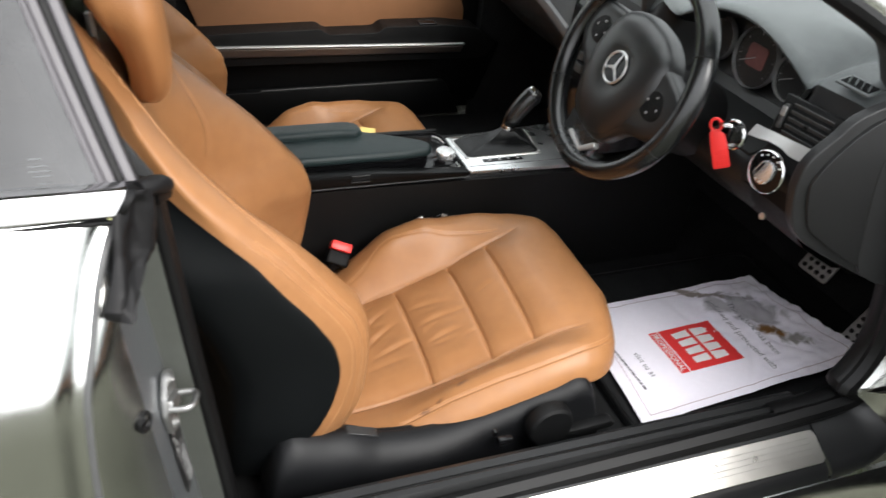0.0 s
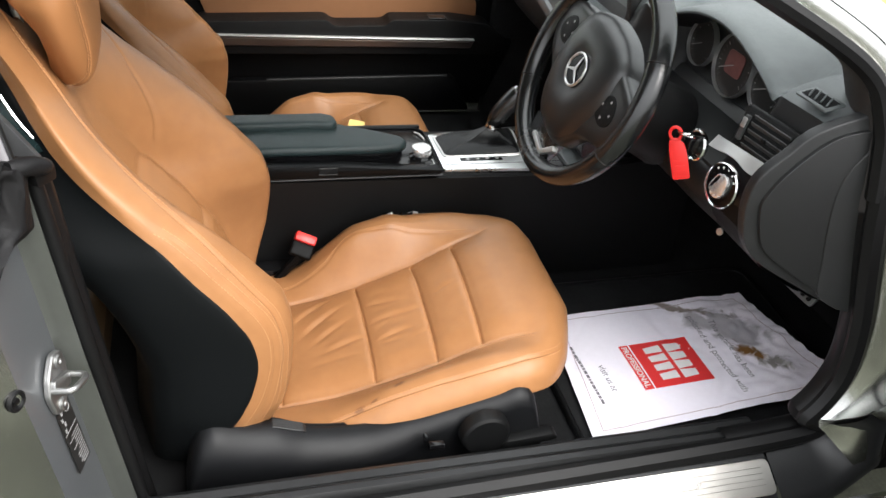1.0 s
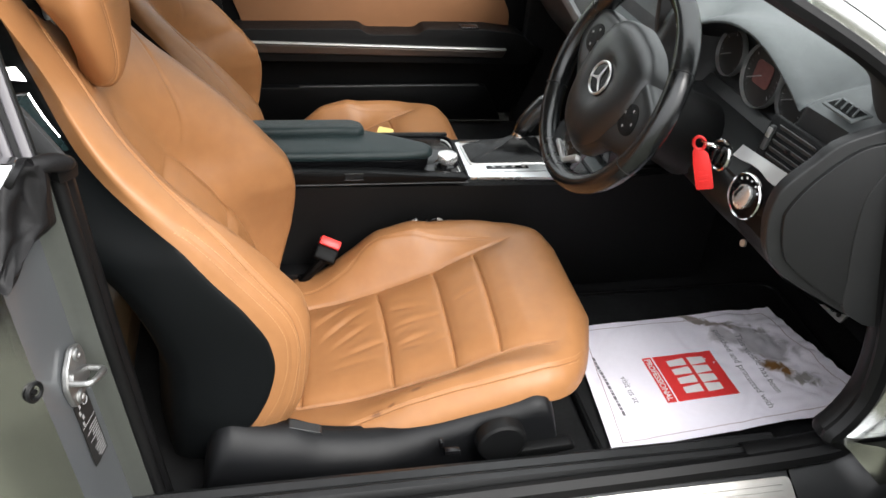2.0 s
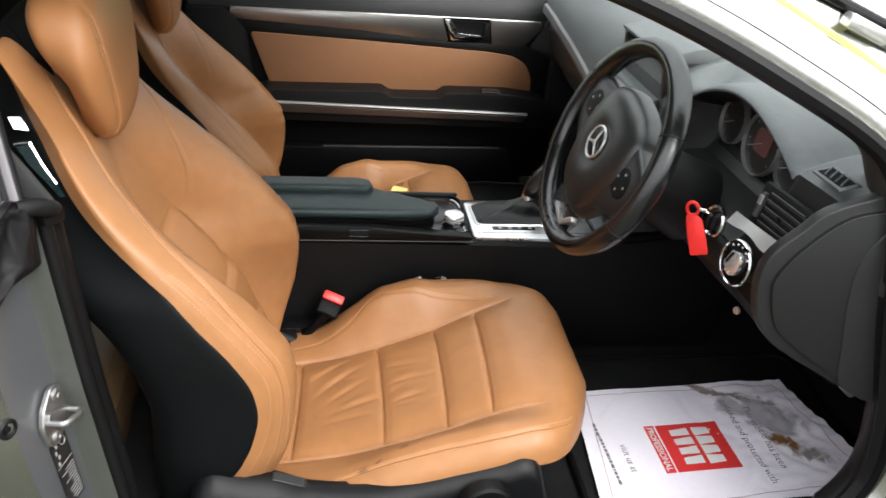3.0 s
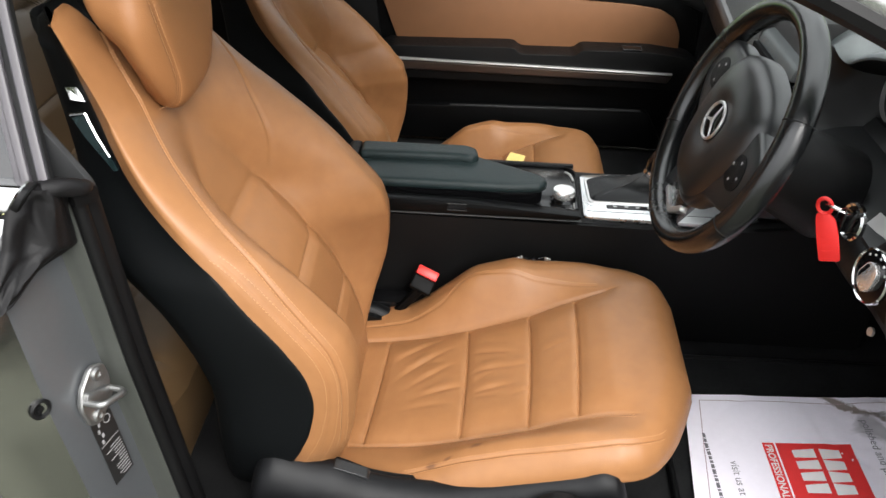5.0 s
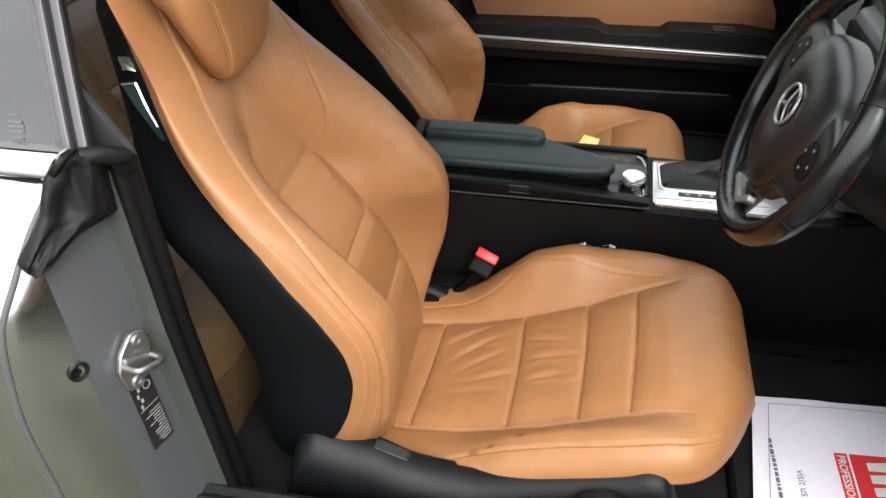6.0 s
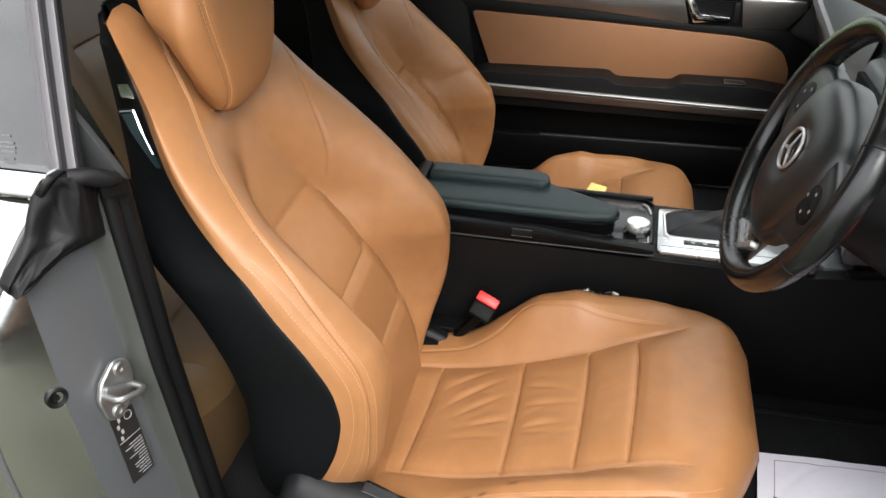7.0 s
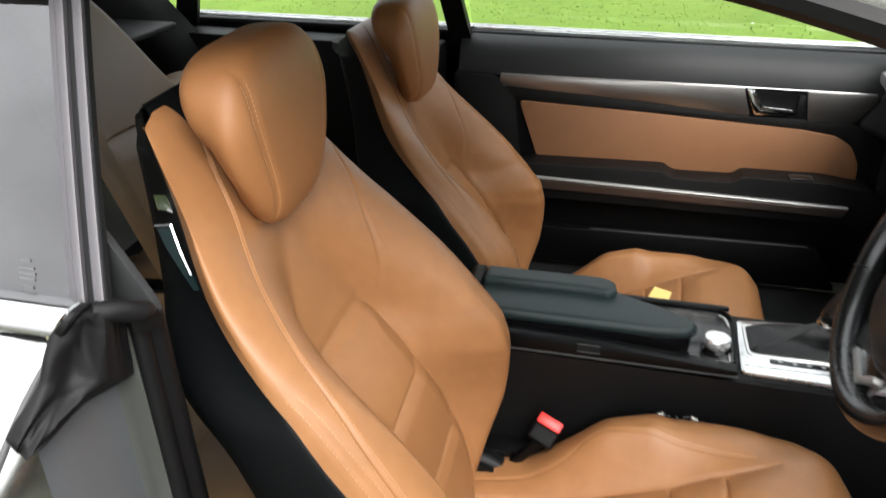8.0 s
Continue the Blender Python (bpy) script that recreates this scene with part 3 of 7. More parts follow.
for x in np.linspace(0.98, 2.2, 14):
    e = float(smooth(1.5, 2.3, x))
    rows.append([(x, y * (1 - 0.15 * e), 0.945 - 0.16 * e + 0.035 * (1 - (y / 0.7) ** 2)) for y in np.linspace(-0.70, 0.70, 15)])
part("bonnet", grid_mesh(rows), paint, car, "silver-grey bonnet")
rows = []
for t in np.linspace(0, 1, 14):
    x, z = 1.0 - 0.88 * t, 0.955 + 0.38 * t - 0.06 * t * t
    w = 0.70 - 0.12 * t
    rows.append([(x + 0.10 * (1 - (y / w) ** 2), y, z + 0.02 * (1 - (y / w) ** 2)) for y in np.linspace(-w, w, 15)])
screen = part("windscreen", grid_mesh(rows), pane, car, "clear windscreen")
screen.visible_shadow = False
rows = []
for x in np.linspace(0.14, -1.35, 24):
    top = 1.305 + 0.03 * float(smooth(0.2, -0.5, x)) - 0.09 * float(smooth(-0.7, -1.4, x))
    rows.append([(x, y, top - 0.055 * abs(y / 0.62) ** 3) for y in np.linspace(-0.62, 0.62, 17)])
part("roof", grid_mesh(rows), paint, car, "silver-grey roof skin")
part("headliner", grid_mesh([[(x, y, z - 0.025) for x, y, z in r] for r in rows]), liner, car, "pale grey headliner")
rows = []
for t in np.linspace(0, 1, 10):
    x, z = -1.36 - 0.62 * t, 1.17 - 0.22 * t
    rows.append([(x - 0.08 * (1 - (y / 0.6) ** 2), y, z + 0.02 * (1 - (y / 0.6) ** 2)) for y in np.linspace(-0.6, 0.6, 11)])
tail = part("rear_screen", grid_mesh(rows), tinted, car, "tinted rear screen")
tail.visible_shadow = False
rows = [[(x, y, 0.945 - 0.05 * (abs(y) / 0.8) ** 2) for y in np.linspace(-0.8, 0.8, 9)] for x in np.linspace(-1.95, -2.3, 5)]
part("boot_lid", grid_mesh(rows), paint, car, "silver-grey boot lid")
part("tail_panel", prism([(-0.80, 0.14), (0.80, 0.14), (0.80, 0.90), (-0.80, 0.90)], -2.32, -2.30, "x"), paint, car)
part("rear_shelf", box(-1.95, -1.15, -0.62, 0.62, 0.90, 0.915, 0.004), black_plastic, car, "black rear parcel shelf")
part("far_side", along([(0.80, 0.10), (0.885, 0.24), (0.893, 0.6), (0.88, 0.80), (0.845, 0.905)], -2.3, 2.2), paint, car, "silver-grey far body side")
for ya in (-0.62, 0.62):
    s = 1 if ya > 0 else -1
    rows = [[(-1.36, s * 0.80, 0.89), (-1.30, s * 0.70, 1.05), (-1.26, s * 0.61, 1.19)], [(-1.46, s * 0.82, 0.90), (-1.40, s * 0.72, 1.05), (-1.36, s * 0.62, 1.18)], [(-2.0, s * 0.79, 0.92), (-1.9, s * 0.70, 1.0), (-1.7, s * 0.60, 1.09)]]
    part("rear_pillar", grid_mesh(rows), paint, car)
    rows = [[(x - 0.0, y - s * 0.03, z) for x, y, z in r] for r in rows]
    part("rear_pillar_trim", grid_mesh(rows), black_plastic, car)

rows = []
for t in np.linspace(0, 1, 16):
    c_ = Vector((-1.42, 0.60, 1.10)).lerp(Vector((-1.10, 0.66, 0.66)), t)
    c_.x += 0.05 * math.sin(math.pi * t)
    rows.append([tuple(c_ + Vector((-0.10 + 0.16 * k, 0.10 * k - 0.03 * math.sin(math.pi * k), -0.03 * k))) for k in np.linspace(0, 1, 7)])
part("rear_corner_trim", thick(grid_mesh(rows), 0.012), black_plastic, car, "black trim of the rear corner")
part("rear_side_panel", prism(rounded([(-1.42, 0.34), (-0.50, 0.34), (-0.50, 0.872), (-1.42, 0.872)], 0.01, 3), 0.700, 0.79, "y", 0.008, 2), black_plastic, car, "black rear side trim panel")

# Far windows: panes, belt seal, divider between door glass and rear glass, roof rail.
def far_pane(x0, x1, z0=0.885, z1=1.20):
    return grid_mesh([[(x, 0.825 - 0.62 * (z - 0.885) ** 1.0 * 0.95 + 0.0, z) for x in np.linspace(x0, x1, 6)] for z in np.linspace(z0, z1, 8)])


for a, b in ((-0.44, 0.62), (-1.20, -0.49), (-1.36, -1.25)):
    g = part("window_pane", far_pane(a, b), pane, car, "clear side window glass")
    g.visible_shadow = False
part("window_divider", prism([(-0.49, 0.86), (-0.435, 0.86), (-0.475, 1.22), (-0.525, 1.22)], 0.0, 0.02, "y"), rubber, car).matrix_basis = \
    Matrix.Translation((0, 0.80, 0.89)) @ Matrix.Rotation(radians(31), 4, "X") @ Matrix.Translation((0, 0, -0.89))
part("window_divider", prism([(-1.265, 0.86), (-1.20, 0.86), (-1.05, 1.22), (-1.10, 1.22)], 0.0, 0.02, "y"), rubber, car).matrix_basis = \
    Matrix.Translation((0, 0.80, 0.89)) @ Matrix.Rotation(radians(31), 4, "X") @ Matrix.Translation((0, 0, -0.89))
part("belt_seal", box(-1.40, 0.62, 0.812, 0.832, 0.876, 0.893, 0.004), rubber, car, "black belt line seal")
part("belt_strip", box(-1.40, 0.66, 0.832, 0.846, 0.884, 0.901, 0.004), chrome, car, "bright belt line strip")
part("roof_rail", tube(spline([(0.98, 0.70, 0.95), (0.50, 0.69, 1.075), (0.228, 0.655, 1.195), (-0.02, 0.63, 1.255), (-0.45, 0.61, 1.275), (-0.9, 0.60, 1.245), (-1.4, 0.62, 1.13)], 8), 0.035, 10), trim_cloth, car, "dark pillar and roof rail trim")

# Rear quarter glass on the driver's side with its upright edge strips, belt trim and rubber corner.
def upright(z, dx=0.0, dy=0.0):
    """A point on the raked front edge of the quarter glass."""
    t = (z - 0.933) / (1.12 - 0.933)
    return (-0.4425 - 0.066 * t + 0.0045 * t * t + dx, -0.715 + 0.115 * t + dy, z)


pillar_grey = material("dark_pillar_plastic", (0.026, 0.027, 0.028), 0.45, 0, 0.12, 20, 0.3, 900, "voronoi")
etch_grey = material("etched_glass", (0.085, 0.088, 0.09), 0.6, 0, 0.1, 60)
strip_grey = material("grey_strip", (0.066, 0.062, 0.068), 0.45, 0.1, 0.08, 20)
part("pillar_inner_trim", prism(rounded([(-0.500, 0.905), (-0.485, 1.01), (-0.468, 0.990), (-0.450, 0.962), (-0.428, 0.925), (-0.425, 0.905)], 0.006, 3), -0.665, -0.655, "y", 0.003, 2), pillar_grey, car, "smooth dark grey inner pillar trim")
g = part("quarter_glass", grid_mesh([[upright(z, -dx, 0.004 - 0.03 * dx) for dx in np.linspace(0.0, 0.75, 6)] for z in np.linspace(0.93, 1.225, 8)]), tinted, car, "dark tinted rear quarter window")
g.visible_shadow = False
for z_, w_ in ((0.972, 0.010), (0.966, 0.016), (0.962, 0.018), (0.958, 0.016), (0.952, 0.012), (0.946, 0.008)):
    rows = [[upright(z_ + dz_, -0.078 - w_ / 2 + w_ * k, 0.0004) for k in (0, 0.5, 1)] for dz_ in (-0.0008, 0.0008)]
    part("etched_mark", grid_mesh(rows), etch_grey, g, "faint etched glass marking")
for name, xa, xb, off, mat in (("glass_edge_trim", -0.034, -0.027, -0.0015, strip_grey), ("glass_edge_trim", -0.027, -0.018, -0.003, strip_grey), ("glass_channel", -0.018, -0.0095, 0.002, rubber), ("glass_edge_trim", -0.0095, 0.0005, -0.002, strip_grey), ("glass_channel", 0.0005, 0.003, 0.001, rubber)):
    rows = [[upright(z, xa, off + 0.006), upright(z, xa, off), upright(z, xa + 0.15 * (xb - xa), off - 0.0012), upright(z, xb - 0.15 * (xb - xa), off - 0.0012), upright(z, xb, off), upright(z, xb, off + 0.006)] for z in np.linspace(0.925, 1.235, 14)]
    part(name, grid_mesh(rows), mat, car, "upright edge strip of the rear quarter glass")
bm = prism([(-0.745, 0.932), (-0.7525, 0.937), (-0.748, 0.954), (-0.738, 0.960), (-0.718, 0.957), (-0.714, 0.932)], -1.3, -0.456, "x", 0.002, 1)
for v in bm.verts:                                # its end is cut on a slant
    if v.co.x > -0.5:
        v.co.x -= 0.62 * (0.959 - v.co.z)
part("belt_trim", bm, chrome, car, "bright belt trim with a slanting end")
bm = prism([(-0.744, 0.933), (-0.7505, 0.938), (-0.7465, 0.953), (-0.737, 0.958), (-0.718, 0.955), (-0.714, 0.933)], -0.459, -0.447, "x", 0.002, 1)
for v in bm.verts:
    v.co.x -= 0.62 * (0.959 - v.co.z)
part("belt_trim_end", bm, rubber, car, "black rubber end of the belt trim")
part("belt_seal", tube([(x, -0.7475, 0.9305) for x in np.linspace(-1.3, -0.474, 12)], 0.0028, 8), rubber, car, "thin black seal below the belt trim")
part("trim_end_cap", box(-0.4765, -0.4725, -0.7510, -0.7455, 0.934, 0.940, 0.001, 1), material("yellowed_clear_end", (0.50, 0.50, 0.26), 0.35, 0.0, 0.1, 30), car, "yellowed end of the belt trim")

# Inner trim of the driver's side: rear side panel, B trim, floor, tunnel and bulkheads.
part("rear_side_panel", box(-1.3, -0.50, -0.675, -0.645, 0.33, 0.92, 0.01), black_plastic, car, "black rear side trim panel")
part("floor_pan", prism([(-1.3, 0.26), (1.25, 0.26), (1.25, 0.33), (0.95, 0.315), (-0.35, 0.315), (-0.6, 0.34), (-1.3, 0.34)], -0.72, 0.72), carpet, car, "black carpeted floor")
part("bulkhead", prism([(1.0, 0.30), (1.25, 0.30), (1.25, 0.95), (1.12, 0.95), (1.12, 0.50)], -0.72, 0.72), carpet, car, "black carpeted bulkhead")
part("kick_panel", box(0.72, 1.2, -0.74, -0.70, 0.30, 0.95, 0.005), carpet, car, "dark kick panel")
part("kick_panel", box(0.55, 1.2, 0.72, 0.76, 0.30, 0.95, 0.005), carpet, car)

# Rubber cover pulled over the pillar's top corner: a crumpled sleeve that narrows to a tip at the wing's edge.
CN, CS = Vector((0.848, -0.53, 0)), Vector((0.53, 0.848, 0))


def corner(s, z, w):
    """s across the shut face towards the cabin, z up, w out of it."""
    return tuple(Vector((-0.436, -0.70, z)) + CS * s + CN * w)


b_left = [(-0.046, 0.955), (-0.058, 0.947), (-0.070, 0.924), (-0.082, 0.903), (-0.101, 0.886), (-0.1175, 0.870), (-0.115, 0.860)]
b_right = [(0.000, 0.948), (0.0045, 0.924), (0.002, 0.895), (0.003, 0.868), (-0.010, 0.866), (-0.046, 0.865), (-0.080, 0.857), (-0.104, 0.853)]
rows = []
for u in np.linspace(0, 1, 56):
    l_ = [np.interp(u, np.linspace(0, 1, len(b_left)), [p[a] for p in b_left]) for a in (0, 1)]
    r_ = [np.interp(u, np.linspace(0, 1, len(b_right)), [p[a] for p in b_right]) for a in (0, 1)]
    l_[0] += 0.003 * noise.noise(Vector((u * 7.0, 0.3, 1.7)))
    r_[0] += 0.003 * noise.noise(Vector((u * 6.0, 5.3, 0.2)))
    row = []
    for v in np.linspace(0, 1, 34):
        ss, zz_ = l_[0] + (r_[0] - l_[0]) * v, l_[1] + (r_[1] - l_[1]) * v
        puff = math.sin(math.pi * v) ** 0.55
        fold = noise.noise(Vector((u * 1.6 + v * 2.4, v * 3.2 - u * 2.6, 0.7)))
        crease = abs(noise.noise(Vector((u * 2.0 + v * 3.0, v * 4.5 - u * 3.0, 4.1))))
        tiny = noise.noise(Vector((ss * 110, zz_ * 110, 2.0)))
        row.append(corner(ss, zz_, -0.008 + 0.021 * float(smooth(-0.03, -0.11, ss)) + puff * (0.019 + 0.011 * fold - 0.008 * crease + 0.0004 * tiny)))
    for v in np.linspace(1, 0, 6):
        row.append(corner(l_[0] + (r_[0] - l_[0]) * v, l_[1] + (r_[1] - l_[1]) * v, -0.012 + 0.022 * float(smooth(-0.03, -0.11, l_[0] + (r_[0] - l_[0]) * v))))
    rows.append(row)
part("pillar_corner_cover", grid_mesh(rows, True, True), cover_cloth, car, "crumpled black rubber corner cover", 60)
roll_ = spline([corner(-0.026, 0.948, 0.002), corner(-0.010, 0.946, 0.007), corner(0.004, 0.940, 0.008), corner(0.016, 0.934, 0.005), corner(0.024, 0.929, -0.006)], 6)
bm = tube(roll_, [0.0075 + 0.0035 * math.sin(math.pi * min(1, 0.15 + 0.85 * k / (len(roll_) - 1))) for k in range(len(roll_))], 18, flat=0.9)
for v in bm.verts:
    v.co += Vector((1, -0.6, 0.4)) * 0.004 * noise.noise(v.co * 45)
part("seal_end", bm, cover_cloth, car, "moulded rubber end of the door seal", 60)
bm = prism(rounded([(0.002, 0.935), (0.032, 0.930), (0.031, 0.912), (0.004, 0.914)], 0.004, 3), -0.020, 0.006, "z", 0.003, 2)
for v in bm.verts:
    v.co = Vector(corner(*v.co))
bmesh.ops.recalc_face_normals(bm, faces=bm.faces)
part("seal_block", bm, rubber, car)

# Striker, plug and type plate on the shut face.
fm = facing((-0.4455, -0.7385, 0.687), (0.97, -0.22, 0.10), (-0.1, 0.45, 0.85))
def on_face(u, v, w=0.0):
    """u across the face towards the cabin, v up, w out of it."""
    return fm @ Vector((u, v, w))


strike = thing("door_striker", fm.translation, "zinc-plated steel door striker bolted to the grey shut face", "door striker")
outline = rounded([(-0.025, 0.010), (-0.010, 0.036), (0.011, 0.036), (0.023, 0.018), (0.025, -0.010), (0.011, -0.036), (-0.008, -0.036), (-0.025, -0.012)], 0.006, 3)
bm = prism(outline, 0.0, 0.007, "z", 0.0015, 1)
bmesh.ops.transform(bm, matrix=fm, verts=bm.verts)
part("base_plate", bm, zinc, strike)
bm = prism(rounded([(-0.021, -0.009), (0.021, -0.007), (0.021, 0.009), (-0.021, 0.007)], 0.004, 3), 0.006, 0.012, "z", 0.0015, 2)
bmesh.ops.transform(bm, matrix=fm, verts=bm.verts)
part("boss", bm, zinc, strike)
part("loop", tube(spline([on_face(0.019, 0.004, 0.006), on_face(0.019, 0.004, 0.020), on_face(0.0185, 0.0035, 0.027), on_face(0.013, 0.002, 0.031), on_face(0.0, 0.0, 0.0315), on_face(-0.013, -0.002, 0.031), on_face(-0.0185, -0.0035, 0.027), on_face(-0.019, -0.004, 0.020), on_face(-0.019, -0.004, 0.006)], 4), 0.0038, 10), zinc, strike, "bent steel loop")
for u, v in ((-0.001, 0.025), (0.003, -0.025)):
    part("screw", lathe([(0.0, 0.0), (0.0085, 0.0), (0.0085, 0.0015), (0.0065, 0.003), (0.0035, 0.003), (0.003, 0.001), (0.0, 0.001)], fm @ Matrix.Translation((u, v, 0.007)), 20), zinc, strike)
plug = lathe([(0.0, 0.001), (0.0120, 0.0), (0.0120, 0.003), (0.0100, 0.0045), (0.0078, 0.0035), (0.0065, 0.001), (0.0038, 0.001), (0.0032, 0.003), (0.0, 0.003)], facing((-0.4695, -0.7985, 0.721), (0.86, -0.50, 0.10)), 28)
solo("rubber_plug", plug, rubber, "round black rubber plug pressed into the grey shut face", "plug")


# ---- seats ----
def heightfield(along_, across, outline, base, edge, R):
    """Distances of a grid's points from an outline, turned into a roll: 0 inside, 1 at the rim."""
    A = np.stack([along_.ravel(), across.ravel()], 1)
    d = np.full(len(A), 9.0)
    for p, q in zip(outline[:-1], outline[1:]):
        e = q - p
        if e @ e > 0.01:
            continue
        t = np.clip(((A - p) @ e) / max(e @ e, 1e-12), 0, 1)
        d = np.minimum(d, np.hypot(*(A - p - t[:, None] * e).T))
    d = d.reshape(along_.shape)
    return 1 - np.sqrt(np.clip(1 - np.clip(1 - d / R, 0, 1) ** 2, 0, 1))


def seat(yc, dx, dz, near, far, lean, name, label, controls):
    root = thing(name, (dx, yc, 0.318), label, "car seat", "front seats")
    rs = np.random.default_rng(11 if controls else 12)

    # Cushion.
    xf, xr = 0.339, -0.26
    zi = curve((-0.26, 0.378), (-0.1, 0.398), (-0.017, 0.421), (0.083, 0.457), (0.157, 0.492), (0.215, 0.513), (0.27, 0.522), (0.333, 0.513))
    hw = curve((-0.26, 0.236), (-0.15, 0.238), (0, 0.238), (0.12, 0.243), (0.2, 0.241), (0.26, 0.231), (0.3, 0.214), (0.324, 0.186), (0.339, 0.132))
    hn = curve((-0.26, 0.236), (-0.15, 0.235), (0, 0.231), (0.12, 0.232), (0.2, 0.231), (0.235, 0.224), (0.26, 0.209), (0.29, 0.172), (0.318, 0.114), (0.339, 0.058)) if controls else hw
    bol = curve((-0.26, 0.0), (-0.14, 0.006), (-0.06, 0.048), (0.0, 0.077), (0.05, 0.074), (0.10, 0.050), (0.17, 0.019), (0.24, -0.006), (0.29, -0.010), (0.336, -0.006))
    low = curve((-0.26, 0.0), (-0.1, 0.012), (0.0, 0.026), (0.1, 0.030), (0.2, 0.016), (0.28, 0.0), (0.333, 0.0))
    a = np.concatenate([np.linspace(xr, 0.24, 380), np.linspace(0.242, xf, 60)])
    c = np.sin(np.linspace(-np.pi / 2, np.pi / 2, 281)) * 0.35 + np.linspace(-1, 1, 281) * 0.65
    X, C = np.meshgrid(a, c, indexing="ij")
    Y = C * np.where(C < 0, hn(X), hw(X))
    xs = np.linspace(xr, xf, 200)
    rim = np.concatenate([np.stack([xs, -hn(xs)], 1), np.stack([np.full(50, xf), np.linspace(-float(hn(xf)), float(hw(xf)), 50)], 1), np.stack([xs, hw(xs)], 1)])
    R = 0.048
    roll = heightfield(X, Y, rim, None, None, R)
    welt_far = curve((-0.26, 0.150), (-0.1656, 0.156), (-0.07, 0.164), (-0.0266, 0.181), (0.0253, 0.177), (0.087, 0.170), (0.211, 0.1525), (0.333, 0.14))
    welt_near = curve((-0.26, 0.190), (-0.09, 0.192), (0.0, 0.1985), (0.07, 0.202), (0.14, 0.206), (0.214, 0.201), (0.26, 0.184), (0.30, 0.140), (0.336, 0.09))
    seam_y = curve((-0.26, 0.118), (-0.1, 0.124), (0.1, 0.130), (0.2, 0.138), (0.26, 0.150), (0.333, 0.17))

    def top(x, y):
        s = seam_y(x)
        ay = np.abs(y)
        b = np.where(y > 0, far * bol(x) + (1 - far) * low(x), near * bol(x) + (1 - near) * low(x))
        z = zi(x) + b * smooth(s - 0.004, s + 0.055, ay)
        # the insert's pillows and seams
        inside = smooth(s, s - 0.008, ay)
        fade = smooth(0.27, 0.20, x)
        pil = np.zeros_like(z)
        cuts, slant = (-0.164, -0.0175, 0.0865, 0.1608, 0.27), (0.075, 0.020, 0.027, 0.042, 0.04)
        for q, k in zip(cuts[:4], slant):
            qx = q + k * y + 0.003 * (1 - (y / s) ** 2)
            pil = pil - (0.0042 * bell(x, qx, 0.0019) + 0.0026 * bell(x, qx + 0.002, 0.009)) * smooth(-0.002, 0.012, s - ay)
        for (q0, k0), (q1, k1) in zip(zip(cuts, slant), zip(cuts[1:], slant[1:])):
            u = np.clip((x - q0 - k0 * y) / (q1 - q0 + (k1 - k0) * y), 0, 1)
            pil = pil + 0.0032 * (4 * u * (1 - u)) ** 0.8 * smooth(0.0, 0.05, s - ay)
        pil += 0.004 * smooth(0, 0.05, s - ay)
        z = z + inside * fade * pil
        z -= (0.0052 * bell(ay, s, 0.0024) + 0.003 * bell(ay, s - 0.003, 0.012)) * smooth(0.25, 0.20, x)
        # the bolsters' sewn welts
        z -= np.where(y > 0, 0.0016 * smooth(0.215, 0.19, x), 0.0030 * smooth(0.285, 0.25, x) * smooth(-0.13, -0.08, x)) * bell(ay, np.where(y > 0, welt_far(x), welt_near(x)), 0.0020)
        return z

    Z = top(X, Y)
    # soft creases of use in the worn part of the insert: ends and depth
    folds = [(-0.128, 0.021, -0.050, 0.076, 1.0), (-0.0915, -0.0285, -0.020, -0.016, 0.9), (-0.135, 0.061, -0.063, 0.105, 0.8), (-0.009, 0.056, 0.055, 0.041, 0.8), (-0.004, 0.008, 0.057, 0.008, 0.9),
             (0.0, -0.039, 0.051, -0.035, 1.0), (-0.11, -0.005, -0.045, 0.035, 0.8), (-0.12, -0.055, -0.04, -0.05, 0.4), (0.105, 0.02, 0.15, 0.03, 0.35)]
    for k in range(6):
        cx, cy, th = rs.uniform(-0.12, 0.06), rs.uniform(-0.09, 0.06), rs.uniform(-0.2, 0.55)
        folds.append((cx, cy, cx + 0.04 * math.cos(th), cy + 0.04 * math.sin(th), rs.uniform(0.2, 0.45)))
    for x0_, y0_, x1_, y1_, amt in folds:
        cx, cy, th, ln = (x0_ + x1_) / 2, (y0_ + y1_) / 2, math.atan2(y1_ - y0_, x1_ - x0_), 0.42 * math.hypot(x1_ - x0_, y1_ - y0_)
        u = (X - cx) * np.cos(th) + (Y - cy) * np.sin(th)
        v = -(X - cx) * np.sin(th) + (Y - cy) * np.cos(th) + 2 * u * u
        Z += (amt if controls else 0.3 * amt) * (-0.0026 * bell(v, 0, 0.0045) + 0.0022 * bell(v, 0.011, 0.009)) * bell(u, 0, ln) * smooth(0.12, 0.10, np.abs(Y))
    Z -= roll * R
    P = np.stack([X, Y, Z], 2)
    loop = np.concatenate([P[:, 0], P[-1, 1:-1], P[::-1, -1]])
    n_side = len(a)
    out = np.zeros_like(loop)
    out[:n_side, 1], out[-n_side:, 1], out[n_side:-n_side, 0] = -1, 1, 1
    corner = np.exp(-((loop[:, 0] - xf) / 0.05) ** 2)[:, None] * np.array([[1.0, 0, 0]])
    out = out + corner
    out /= np.linalg.norm(out, axis=1)[:, None]
    skirt = []
